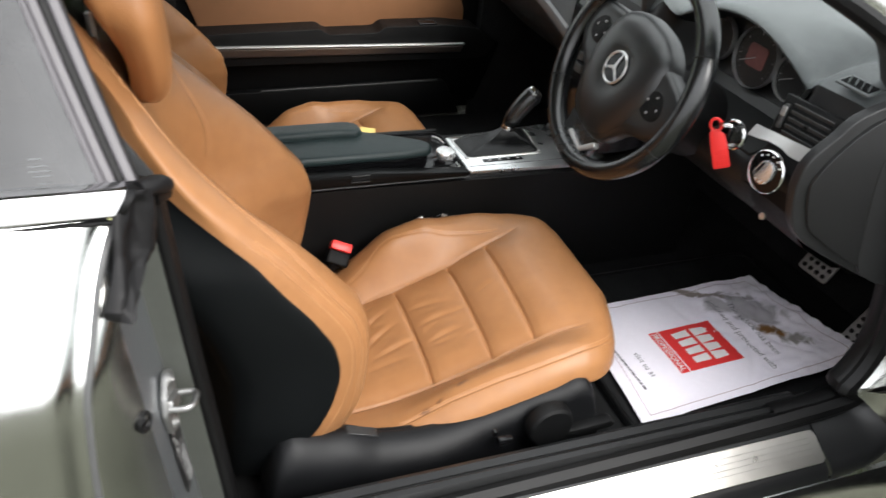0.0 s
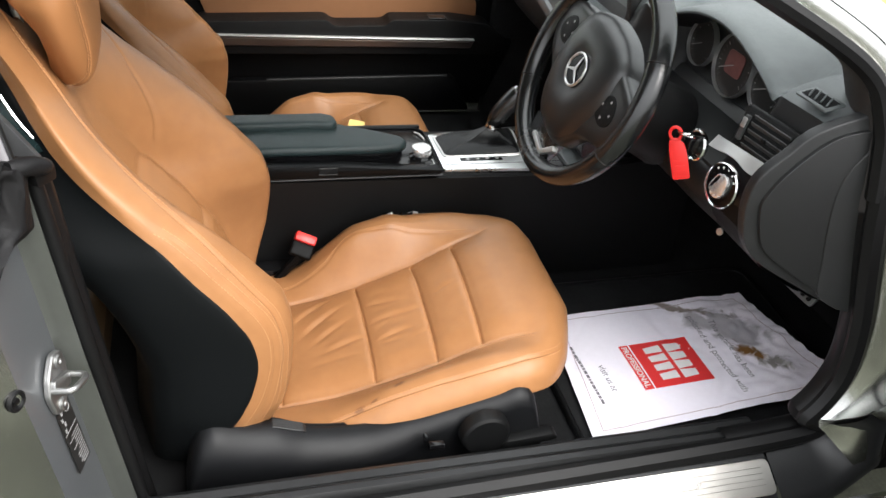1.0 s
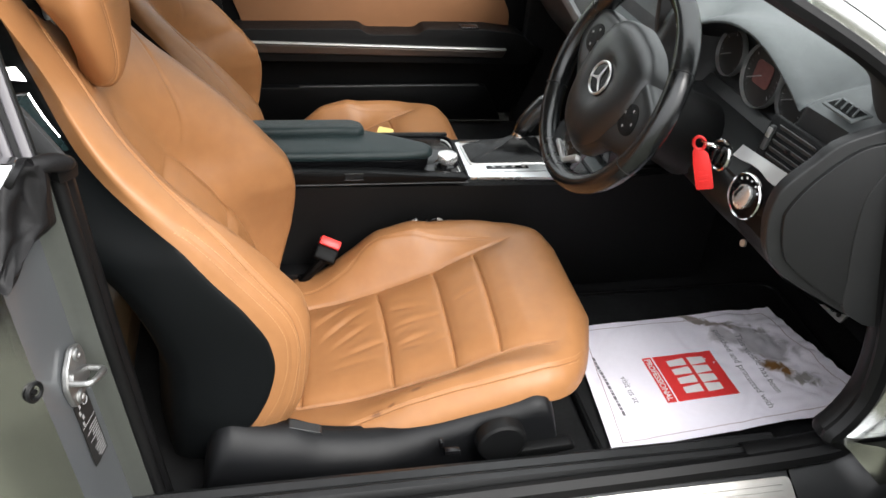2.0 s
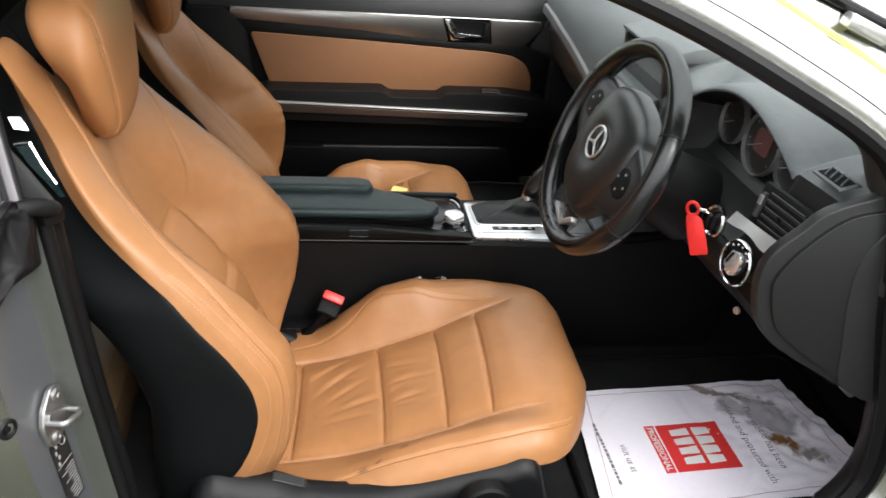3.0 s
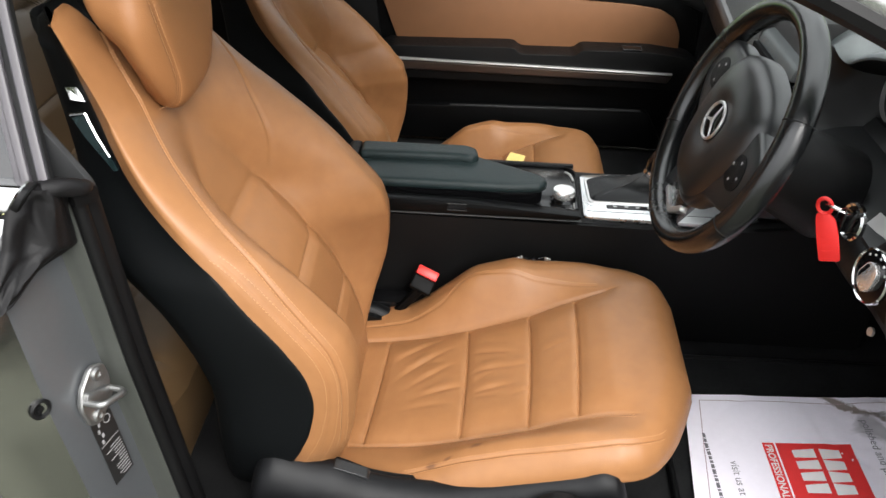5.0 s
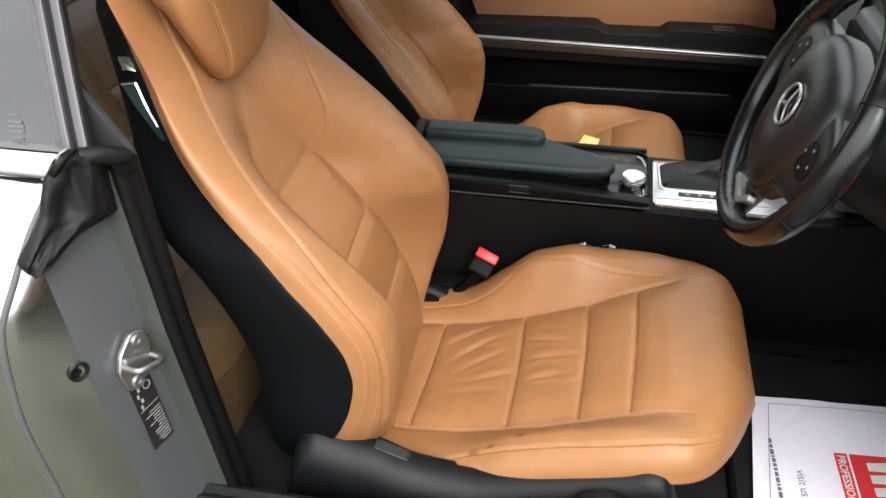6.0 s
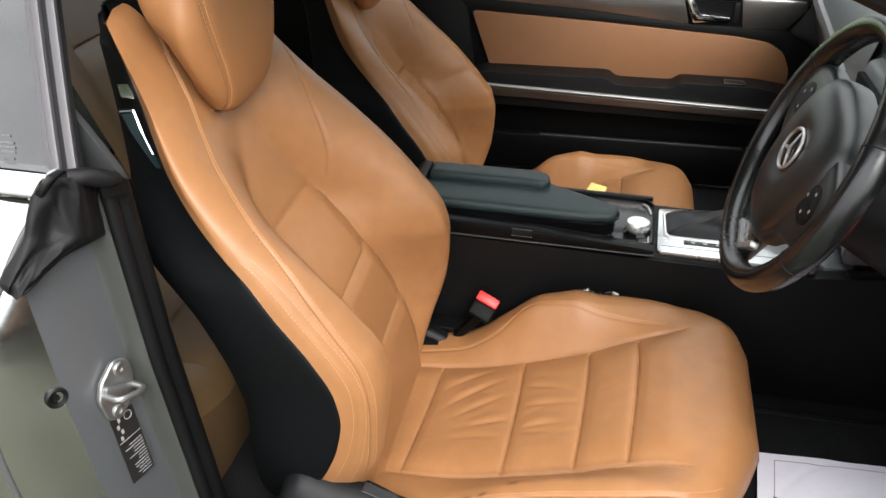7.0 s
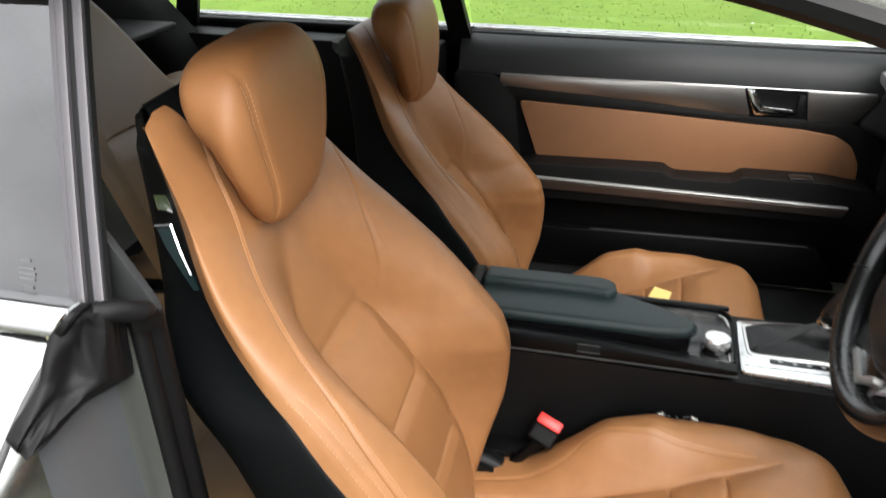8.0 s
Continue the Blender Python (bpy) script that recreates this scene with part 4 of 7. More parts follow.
    for dzz, o in ((0.0, 0.0), (0.010, 0.003), (0.026, 0.0035), (0.042, 0.0), (0.056, -0.010), (0.064, -0.024)):
        tuck = (0.75 * smooth(-0.10, -0.20, loop[:, 1]) * smooth(-0.12, 0.0, loop[:, 0]) + 0.45 * smooth(-0.2, -0.1, loop[:, 1]) * smooth(0.25, 0.30, loop[:, 0])) * controls
        q = loop + out * (o - 0.16 * dzz * tuck)[:, None]      # drawn in under the edge where the base cover stands
        q[:, 2] -= dzz * (1 - tuck)
        skirt.append(q)

    def placed(P):
        P = np.array(P, float)
        P[..., 2] += lean * P[..., 1] + dz
        P[..., 1] += yc
        P[..., 0] += dx
        return P

    bm = join(grid_mesh(placed(P)), grid_mesh(placed(skirt)))
    bmesh.ops.remove_doubles(bm, verts=bm.verts, dist=1e-5)
    bmesh.ops.recalc_face_normals(bm, faces=bm.faces)
    cushion = part("seat_cushion", bm, leather_worn if controls else leather, root, "tan leather seat cushion with stitched cross seams", 70)
    sewn = [(-0.10, 0.275, lambda x: -welt_near(x) - 0.0042), (-0.10, 0.275, lambda x: -welt_near(x) + 0.0042), (0.02, 0.235, lambda x: -seam_y(x) - 0.0035), (0.02, 0.235, lambda x: -seam_y(x) - 0.0085), (-0.17, 0.205, lambda x: welt_far(x) + 0.0035)]
    for xa_, xb_, way in (sewn if controls else sewn[:1]):
        x = np.linspace(xa_, xb_, 120)
        y = way(x)
        part("stitching", dashes(placed(np.stack([x, y, top(x, y) - heightfield(x, y, rim, None, None, R) * R + 0.0006], 1))), thread, cushion, "pale double stitching")

    # Backrest.
    z0, z1 = 0.37, 1.06
    x_f = curve((0.36, -0.203), (0.43, -0.212), (0.524, -0.240), (0.6, -0.268), (0.66, -0.302), (0.73, -0.358), (0.85, -0.412), (0.95, -0.456), (1.06, -0.508))
    x_c = curve((0.36, -0.205), (0.39, -0.199), (0.44, -0.187), (0.53, -0.166), (0.616, -0.163), (0.661, -0.173), (0.705, -0.206), (0.776, -0.269), (0.827, -0.325), (0.889, -0.390), (0.95, -0.440), (1.0, -0.475), (1.06, -0.512))
    x_e = curve((0.36, -0.30), (0.43, -0.275), (0.47, -0.253), (0.54, -0.223), (0.593, -0.214), (0.631, -0.220), (0.682, -0.247), (0.739, -0.292), (0.827, -0.358), (0.872, -0.396), (0.916, -0.426), (0.991, -0.468), (1.03, -0.498), (1.06, -0.530))
    x_r = curve((0.36, -0.375), (0.564, -0.363), (0.619, -0.374), (0.707, -0.411), (0.764, -0.453), (0.80, -0.486), (0.85, -0.508), (0.895, -0.519), (0.95, -0.537), (1.0, -0.552), (1.06, -0.575))
    hz = curve((0.36, 0.19), (0.42, 0.215), (0.5, 0.235), (0.65, 0.240), (0.74, 0.235), (0.82, 0.222), (0.88, 0.203), (0.95, 0.172), (1.0, 0.154), (1.035, 0.133), (1.05, 0.118), (1.06, 0.103))
    yi = curve((0.36, 0.148), (0.44, 0.147), (0.54, 0.139), (0.60, 0.122), (0.64, 0.109), (0.70, 0.105), (0.74, 0.102), (0.80, 0.098), (0.9, 0.075), (1.06, 0.04))
    zz = np.concatenate([np.linspace(z0, 0.98, 360), np.linspace(0.982, z1, 44)])
    Zb, Cb = np.meshgrid(zz, c, indexing="ij")
    Yb = Cb * hz(Zb)
    zs = np.linspace(z0, z1, 240)
    rimb = np.concatenate([np.stack([zs, -hz(zs)], 1), np.stack([np.full(50, z1), np.linspace(-0.10, 0.10, 50)], 1), np.stack([zs, hz(zs)], 1)])

    inner_seam = curve((0.36, 0.022), (0.50, 0.018), (0.56, 0.016), (0.62, 0.0155), (0.69, 0.019), (0.74, 0.022), (0.78, 0.027), (0.83, 0.037), (0.876, 0.055), (0.907, 0.068), (0.95, 0.083), (1.0, 0.085), (1.06, 0.07))
    outer_seam = curve((0.36, 0.004), (0.52, 0.005), (0.60, 0.006), (0.66, 0.0075), (0.75, 0.008), (0.79, 0.007), (0.83, 0.002), (1.06, 0.0))
    yoke_seam = curve((0.70, 0.104), (0.764, 0.114), (0.843, 0.129), (0.90, 0.160), (0.95, 0.19))

    def face(y, z):
        ay = np.abs(y)
        w = yi(z)
        h = hz(z)
        x = x_f(z) + (x_c(z) - x_f(z)) * smooth(w - 0.006 - 0.085 * smooth(0.69, 0.92, z), np.minimum(w + 0.066 + 0.04 * smooth(0.68, 0.9, z), h - 0.026), ay)
        # the insert: a rounded panel of three pillows, each with a lip that faces up below its seam
        ra, rb = 0.030 - (w - ay), 0.030 - (0.741 - z)
        d = 0.030 - np.hypot(np.maximum(ra, 0), np.maximum(rb, 0)) - np.minimum(np.maximum(ra, rb), 0)
        pil = 0.010 * smooth(0.0, 0.040, d)
        for zu, ku, zl_, kl in ((0.741, 0.0, 0.633, 0.05), (0.633, 0.05, 0.522, 0.07), (0.522, 0.07, 0.38, 0.0)):
            u = (zu + ku * y - z) / (zu - zl_ + (ku - kl) * y)
            pil = pil + np.where((u > 0) & (u < 1), 0.0055 * smooth(0.0, 0.16, u) * (1 - u), 0.0) * smooth(0.0, 0.012, d)
            if zu < 0.7:
                pil = pil - 0.0035 * bell(z, zu + ku * y, 0.003) * smooth(0.0, 0.01, d)
        x = x + pil - (0.0050 - 0.0030 * smooth(0.70, 0.73, z)) * (1.0 if controls else 2.4) * bell(d, 0.0, 0.0030 + 0.004 * smooth(0.70, 0.73, z))
        x -= 0.0030 * bell(y, yoke_seam(z), 0.0026) * smooth(0.735, 0.755, z)
        x -= 0.0060 * bell(h - ay, outer_seam(z), 0.0020) * (y < 0) * smooth(0.825, 0.79, z) * smooth(0.40, 0.44, z)
        x -= 0.0046 * (y < 0) * bell(h - ay, inner_seam(z), 0.0021) * smooth(0.47, 0.52, z)  # welt along the bolster
        if not controls:                     # soft folds in the far bolster
            for cy, cz, th in ((0.160, 0.722, 0.40), (0.185, 0.684, 0.25), (0.175, 0.645, 0.10)):
                u = (y - cy) * math.cos(th) + (z - cz) * math.sin(th)
                v = -(y - cy) * math.sin(th) + (z - cz) * math.cos(th)
                x = x + (-0.0022 * bell(v, 0, 0.009) + 0.0018 * bell(v, 0.017, 0.013)) * bell(u, 0, 0.034)
        return x

    RB = 0.05
    rollb = heightfield(Zb, Yb, rimb, None, None, RB)
    Xb = face(Yb, Zb)
    Xb = Xb + (x_e(Zb) - Xb) * rollb
    PB = np.stack([Xb, Yb, Zb], 2)
    # The side walls: leather wraps round the shoulder for a way, the shell takes over behind it.
    loop = np.concatenate([PB[:, 0], PB[-1, 1:-1], PB[::-1, -1]])
    lz = loop[:, 2]
    wrap = 0.012 + 0.26 * smooth(0.77, 0.90, lz) - 0.12 * smooth(0.97, 1.05, lz)
    if controls:
        wrap = wrap * smooth(1.046, 0.99, lz)

    def wall(f, tuck=0.0):
        f = np.clip(f, 0, 1)
        k = (0, 0.05, 0.35, 0.75, 0.93, 1.0)
        lo_ = np.interp(f, k, (0.0, -0.002, -0.001, 0.006, 0.016, 0.032))
        up_ = np.interp(f, k, (0.0, 0.003, 0.030, 0.050, 0.058, 0.070))
        ins = lo_ + (up_ - lo_) * smooth(0.76, 0.875, lz) + tuck
        q = loop.copy()
        q[:, 0] = loop[:, 0] + (x_r(lz) - loop[:, 0]) * f
        q[:, 1] = np.sign(q[:, 1]) * np.maximum(0, np.abs(q[:, 1]) - ins)
        q[:, 2] -= ins * smooth(1.0, 1.05, lz) * 0.6
        return q

    bm = join(grid_mesh(placed(PB)), grid_mesh(placed([wall(wrap * k) for k in np.linspace(0, 1, 6)])))
    bmesh.ops.remove_doubles(bm, verts=bm.verts, dist=1e-5)
    bmesh.ops.recalc_face_normals(bm, faces=bm.faces)
    if controls:                             # the bolster ends in a rounded lobe below the shell's black top
        over = {}
        for v in bm.verts:
            yy = v.co.y - yc
            zl = v.co.z - dz - lean * yy
            cc = abs(yy) / float(hz(min(zl, z1)))
            over[v] = zl - (0.993 + 0.061 * float(smooth(0.22, 0.66, cc)) - 0.008 * float(smooth(0.80, 1.0, cc)) ** 2)
        bmesh.ops.delete(bm, geom=[f for f in bm.faces if all(over[v] > 0 for v in f.verts)], context="FACES")
        for v in [v for v in bm.verts if over[v] > 0]:       # the cut edge follows the lobe and tucks in
            v.co.z -= min(over[v], 0.004)
            v.co.x += 0.45 * min(over[v], 0.004) - 0.004
    back = part("backrest", bm, leather, root, "tan leather sports backrest with side bolsters", 75)

    def skin(y, z):
        x = face(y, z)
        return x + (x_e(z) - x) * heightfield(z, y, rimb, None, None, RB)
    for sgn in ((-1,) if controls else ()):
        for off in (-0.0042, 0.0042):
            z = np.linspace(0.50, 1.0, 150)
            y = sgn * (hz(z) - inner_seam(z) - off)
            part("stitching", dashes(placed(np.stack([skin(y, z) + 0.0007, y - 0.0003, z], 1))), thread, back, "pale double stitching")
            z = np.linspace(0.43, 0.81, 110)
            y = sgn * (hz(z) - np.maximum(0.0012, outer_seam(z) + 0.85 * off))
            part("stitching", dashes(placed(np.stack([skin(y, z) + 0.0006, y - 0.0006, z], 1))), thread, back)
    rows = [wall(wrap - 0.01, 0.004), wall(wrap, -0.0005), wall(wrap + 0.04, -0.0005)]
    rows += [wall(wrap + (1 - wrap) * f) for f in (0.15, 0.35, 0.55, 0.75, 0.93, 1.0)]
    mid = rows[-1].copy()
    mid[:, 0] -= 0.022
    mid[:, 1] *= 0.5
    rows.append(mid)
    cen = mid.copy()
    cen[:, 1] = 0
    cen[:, 0] -= 0.004
    rows.append(cen)
    shell = grid_mesh(placed(rows))
    if controls:
        cap = PB[zz > 0.98][:, np.abs(c) < 0.9].copy()
        cap[..., 0] -= 0.005
        shell = join(shell, grid_mesh(placed(cap)))
    part("back_shell", shell, black_cloth, root, "matt black seat shell", 60)

    # Headrest.
    U, V = np.meshgrid(np.linspace(-np.pi / 2, np.pi / 2, 61), np.linspace(-np.pi, np.pi, 96, endpoint=False), indexing="ij")
    def sp(w, e):
        return np.sign(w) * np.abs(w) ** e
    EU, EV = 0.55, 0.50
    hx = sp(np.cos(U), EU) * sp(np.cos(V), EV)
    hy = sp(np.cos(U), EU) * sp(np.sin(V), EV)
    hzv = sp(np.sin(U), 0.62)

    def taper(h):
        return 1 - 0.35 * smooth(0.3, -1.0, h) - 0.07 * smooth(0.2, 1.0, h)

    def depth(h, front):
        return np.where(front, 0.052, 0.050 * (1 - 0.92 * smooth(1.0, -0.45, h)))
    HX, HY, HZ = hx * depth(hzv, hx > 0), 0.130 * hy * taper(hzv) * (1 - 0.36 * smooth(0.55, -0.4, hx) * smooth(0.8, -0.6, hzv)), 0.107 * hzv

    def seam_at(z):
        return 0.094 - 0.031 * smooth(0.05, -0.11, z) - 0.003 * smooth(0.03, 0.10, z)
    HX = HX - np.where(hx > 0, 0.0030 * bell(np.abs(HY) - seam_at(HZ), 0, 0.004), 0)
    hl = radians(-5)
    cx, cz = -0.444, 1.012
    PH = np.stack([cx + HX * np.cos(hl) + HZ * np.sin(hl), HY, cz - HX * np.sin(hl) + HZ * np.cos(hl)], 2)
    bm = grid_mesh(placed(PH), True)
    bmesh.ops.remove_doubles(bm, verts=bm.verts, dist=1e-5)
    bmesh.ops.recalc_face_normals(bm, faces=bm.faces)
    head = part("headrest", bm, leather_side, root, "tan leather headrest with stitched side seams", 80)
    for sgn in (-1, 1):
        for off in (-0.0038, 0.0038):
            pts = []
            for hv in np.linspace(0.075, -0.094, 70):
                h = hv / 0.107
                cu = math.cos(math.asin(min(1, abs(h) ** (1 / 0.62))))
                yy = float(seam_at(hv)) + off
                q = min(0.999, yy / (0.130 * float(taper(h)) * max(1e-3, cu ** EU)))
                hxx = 0.052 * cu ** EU * math.cos(math.asin(q ** (1 / EV))) ** EV - 0.0012
                pts.append((cx + hxx * math.cos(hl) + hv * math.sin(hl), sgn * yy, cz - hxx * math.sin(hl) + hv * math.cos(hl)))
            part("stitching", dashes(placed(np.array(pts))), thread, head, "pale double stitching")
    for s in (-0.025, 0.025):
        bm = tube(placed(np.array([(-0.470, s, 0.90), (-0.478, s, 1.02)])).tolist(), 0.006, 10)
        part("headrest_post", bm, satin, root)

    # Base: side cover, rails, knob and switch.
    zt = curve((-0.325, 0.37), (-0.318, 0.415), (-0.308, 0.448), (-0.295, 0.463), (-0.280, 0.468), (-0.255, 0.461), (-0.231, 0.453), (-0.195, 0.446), (-0.145, 0.425), (-0.10, 0.418), (-0.062, 0.416), (0.009, 0.426),
               (0.081, 0.445), (0.153, 0.465), (0.185, 0.475), (0.200, 0.472), (0.213, 0.458), (0.222, 0.43), (0.236, 0.38))
    for sgn in (-1, 1):
        rows = []
        for x in np.concatenate([np.linspace(-0.325, -0.28, 14), np.linspace(-0.27, 0.18, 60), np.linspace(0.185, 0.236, 18)]):
            t_, w_ = float(zt(x)), float(smooth(-0.08, 0.06, x))
            if sgn > 0:
                t_ -= 0.03
            rr, rz = 0.046 - 0.016 * w_, min(0.060 - 0.030 * w_, t_ - 0.345)
            arc_ = [(-0.220 - rr * math.sin(q), t_ - rz * (1 - math.cos(q))) for q in np.linspace(0, math.pi / 2, 10)]
            edge_ = [(-0.196, t_ - 0.045), (-0.206, t_ - 0.008), (-0.212, t_ - 0.0015)] + arc_ + [(-0.2645 + 0.014 * w_, 0.345), (-0.260 + 0.010 * w_, 0.325)]
            rows.append([(x + dx, yc + (y if sgn < 0 else -0.88 * y), max(0.325, z) + dz * (z > 0.33)) for y, z in edge_])
        cov = part("base_cover", grid_mesh(rows, False, False), seat_plastic, root, "black plastic seat base cover", 60)
        bm = prism([(r[3][0], r[3][2] - 0.010) for r in rows[4:-2]] + [(rows[-2][0][0], 0.325), (rows[4][0][0], 0.325)], yc + (-0.224 if sgn < 0 else 0.17), yc + (-0.198 if sgn < 0 else 0.20), "y")
        part("cover_back", bm, black_plastic, root)
        if sgn < 0 and controls:
            clip_ = rounded([(-0.198, 0.4475), (-0.150, 0.430), (-0.146, 0.422), (-0.150, 0.416), (-0.198, 0.432)], 0.003, 3)
            part("cover_clip", prism(clip_, yc - 0.228, yc - 0.210, "y", 0.002, 1), end_plastic, root, "small grey clip on the seat base")
        part("seat_rail", box(dx - 0.30, dx + 0.255, yc + sgn * 0.19 - 0.018, yc + sgn * 0.19 + 0.018, 0.318, 0.345, 0.004), black_plastic, root, "black seat rail")
    part("seat_pan", box(dx - 0.24, dx + 0.22, yc - 0.20, yc + 0.20, 0.335, 0.350 + dz, 0.01), black_plastic, root)
    if controls:
        m = facing((dx + 0.124, yc - 0.258, 0.422), (0, -1, 0))
        dial = part("adjuster_knob", lathe([(0.0, 0.0), (0.040, 0.0), (0.040, 0.012), (0.038, 0.019), (0.034, 0.022), (0.0, 0.0215)], m, 48), black_plastic, root, "round black adjuster knob")
        part("adjuster_switch", box(dx + 0.035, dx + 0.060, yc - 0.274, yc - 0.262, 0.402, 0.413, 0.002), gloss_black, root, "small black switch")
        part("adjuster_switch", box(dx + 0.025, dx + 0.031, yc - 0.272, yc - 0.262, 0.422, 0.432, 0.001), gloss_black, root)
        part("height_lever", prism([(dx + 0.15, 0.372), (dx + 0.25, 0.382), (dx + 0.255, 0.390), (dx + 0.245, 0.398), (dx + 0.16, 0.392)], yc - 0.268, yc - 0.245, "y", 0.004, 2), black_plastic, root, "black height lever")
        # release lever high on the shell
        lever = [(-0.510, -0.5135, 0.934), (-0.4925, -0.511, 0.936), (-0.494, -0.524, 0.914), (-0.477, -0.524, 0.911), (-0.469, -0.537, 0.890), (-0.461, -0.536, 0.892), (-0.458, -0.540, 0.876), (-0.452, -0.541, 0.878)]
        lever = [(x + 0.006, y - 0.021, z + 0.006) for x, y, z in lever]
        lv = part("release_lever", thick(grid_mesh([lever[0:2], lever[2:4], lever[4:6], lever[6:8]])), lever_black, root, "glossy release lever with a bright edge")
        part("lever_edge", tube(spline([lever[0], lever[1]], 4), 0.0026, 8), chrome, lv, "chrome edge")
        part("lever_edge", tube(spline([lever[1], lever[3], lever[5]], 8), 0.0026, 8), chrome, lv, "chrome edge")
        part("lever_badge", thick(grid_mesh([[(-0.511, -0.519, 0.969), (-0.496, -0.515, 0.968)], [(-0.503, -0.528, 0.957), (-0.487, -0.525, 0.954)]])), chrome, root, "small chrome plate")
    return root


seat(-0.388, 0.0, 0.0, 0.22, 1.0, 0.052, "driver_seat", "tan leather sports seat with black shell and worn side bolster", True)
seat(0.372, -0.042, -0.070, 0.9, 1.0, 0.0, "passenger_seat", "tan leather sports seat with black shell beside the console", False)

# Rear bench.
rear = thing("rear_seat", (-0.9, 0, 0.34), "brown leather rear seat with stitched panels behind the front seats", "car seat")
for sgn in (-1, 1):
    yc = sgn * 0.34
    U, V = np.meshgrid(np.linspace(-1.05, -0.44, 70), np.linspace(-0.32, 0.30, 60), indexing="ij")
    Z = 0.50 + 0.03 * smooth(-1.0, -0.65, U) + 0.03 * smooth(0.16, 0.28, np.abs(V)) - 0.005 * bell(np.abs(V), 0.16, 0.004)
    for q in (-0.58, -0.72, -0.84, -0.95):
        Z -= 0.005 * bell(U, q, 0.005) * smooth(0.165, 0.155, np.abs(V))
    Z -= 0.05 * (1 - np.sqrt(np.clip(1 - np.clip(1 - (-0.44 - U) / 0.05, 0, 1) ** 2, 0, 1)))
    P = np.stack([U, yc + V, Z], 2)
    skirt = [P[-1], P[-1] + np.array([0.0, 0, -0.05]), P[-1] + np.array([-0.02, 0, -0.17])]
    part("seat_cushion", join(grid_mesh(P), grid_mesh(skirt)), leather_rear, rear, "brown leather rear cushion")
    T, V = np.meshgrid(np.linspace(0, 1, 90), np.linspace(-0.32, 0.30, 60), indexing="ij")
    crest = 1.05 - 0.24 * smooth(-0.04, 0.15, sgn * V)                  # the back falls away towards its outer shoulder
    U = 0.48 + (crest - 0.48) * T
    Xx = -0.92 - 0.24 * (U - 0.48) / 0.54 + 0.05 * smooth(0.18, 0.30, np.abs(V)) - 0.008 * bell(np.abs(V), 0.22, 0.005) * smooth(0.77, 0.74, U)
    Xx -= 0.008 * (bell(U, 0.765, 0.005) + bell(U, 0.60, 0.005)) * smooth(0.225, 0.215, np.abs(V))
    Xx += 0.010 * smooth(0.765, 0.72, U) * smooth(0.22, 0.18, np.abs(V))
    Xx -= 0.06 * (1 - np.sqrt(np.clip(1 - np.clip(1 - (crest - U) / 0.06, 0, 1) ** 2, 0, 1)))
    part("backrest", grid_mesh(np.stack([Xx, yc + V, U], 2)), leather_rear, rear, "brown leather rear backrest")
part("armrest", box(-1.02, -0.62, -0.05, 0.05, 0.34, 0.50, 0.02, 3), black_plastic, rear)


# ---- passenger door ----
pdoor = thing("passenger_door", (0.1, 0.78, 0.33), "closed passenger door with tan panel, black armrest and silver trim", "car door")
part("lower_panel", prism([(-0.47, 0.33), (0.74, 0.33), (0.74, 0.62), (0.60, 0.80), (-0.47, 0.80)], 0.750, 0.80), door_dark, pdoor, "black lower door panel")
upper = [(0.845, 0.868), (0.840, 0.884), (0.825, 0.890), (0.800, 0.886), (0.778, 0.868), (0.764, 0.84), (0.757, 0.812), (0.757, 0.800), (0.80, 0.795)]
part("upper_pad", along([(y, z) for y, z in upper], -0.46, 0.66, 30), door_vinyl, pdoor, "dark padded door top")
part("sail_panel", prism(rounded([(0.48, 0.735), (0.74, 0.62), (0.74, 0.93), (0.60, 0.885), (0.53, 0.82)], 0.015, 4), 0.742, 0.80, "y", 0.006, 2), door_vinyl, pdoor, "dark panel at the door's front")
part("frame_panel", prism(rounded([(-0.47, 0.40), (-0.29, 0.56), (-0.312, 0.745), (-0.365, 0.80), (-0.47, 0.80)], 0.012, 4), 0.742, 0.78, "y", 0.006, 2), black_plastic, pdoor)
part("trim_strip", prism(rounded([(-0.356, 0.776), (-0.352, 0.804), (0.222, 0.808), (0.243, 0.742), (0.0, 0.760)], 0.006, 3), 0.745, 0.765, "y", 0.004, 2), trim_alu, pdoor, "brushed silver trim strip")
part("trim_strip", prism(rounded([(0.372, 0.737), (0.360, 0.809), (0.505, 0.809), (0.514, 0.794), (0.472, 0.742)], 0.006, 3), 0.745, 0.765, "y", 0.004, 2), trim_alu, pdoor, "brushed silver trim strip")
part("trim_edge", tube([(-0.352, 0.744, 0.8065), (0.0, 0.744, 0.8085), (0.36, 0.744, 0.8105), (0.506, 0.744, 0.8105)], 0.0010, 6), satin, pdoor, "thin chrome line")
part("black_rim", prism(rounded([(-0.36, 0.738), (-0.36, 0.777), (0.0, 0.758), (0.245, 0.741), (0.475, 0.740), (0.535, 0.700), (0.55, 0.60), (0.50, 0.60), (0.475, 0.69), (0.43, 0.712), (0.0, 0.733)], 0.006, 3), 0.7465, 0.77, "y", 0.003, 2), black_plastic, pdoor)
uph = rounded([(-0.302, 0.742), (-0.244, 0.585), (0.500, 0.600), (0.498, 0.645), (0.478, 0.686), (0.440, 0.708), (0.363, 0.718), (0.0, 0.733)], 0.012, 5)
part("upholstery", prism(uph, 0.738, 0.765, "y", 0.008, 3), leather_door, pdoor, "tan leatherette door panel")
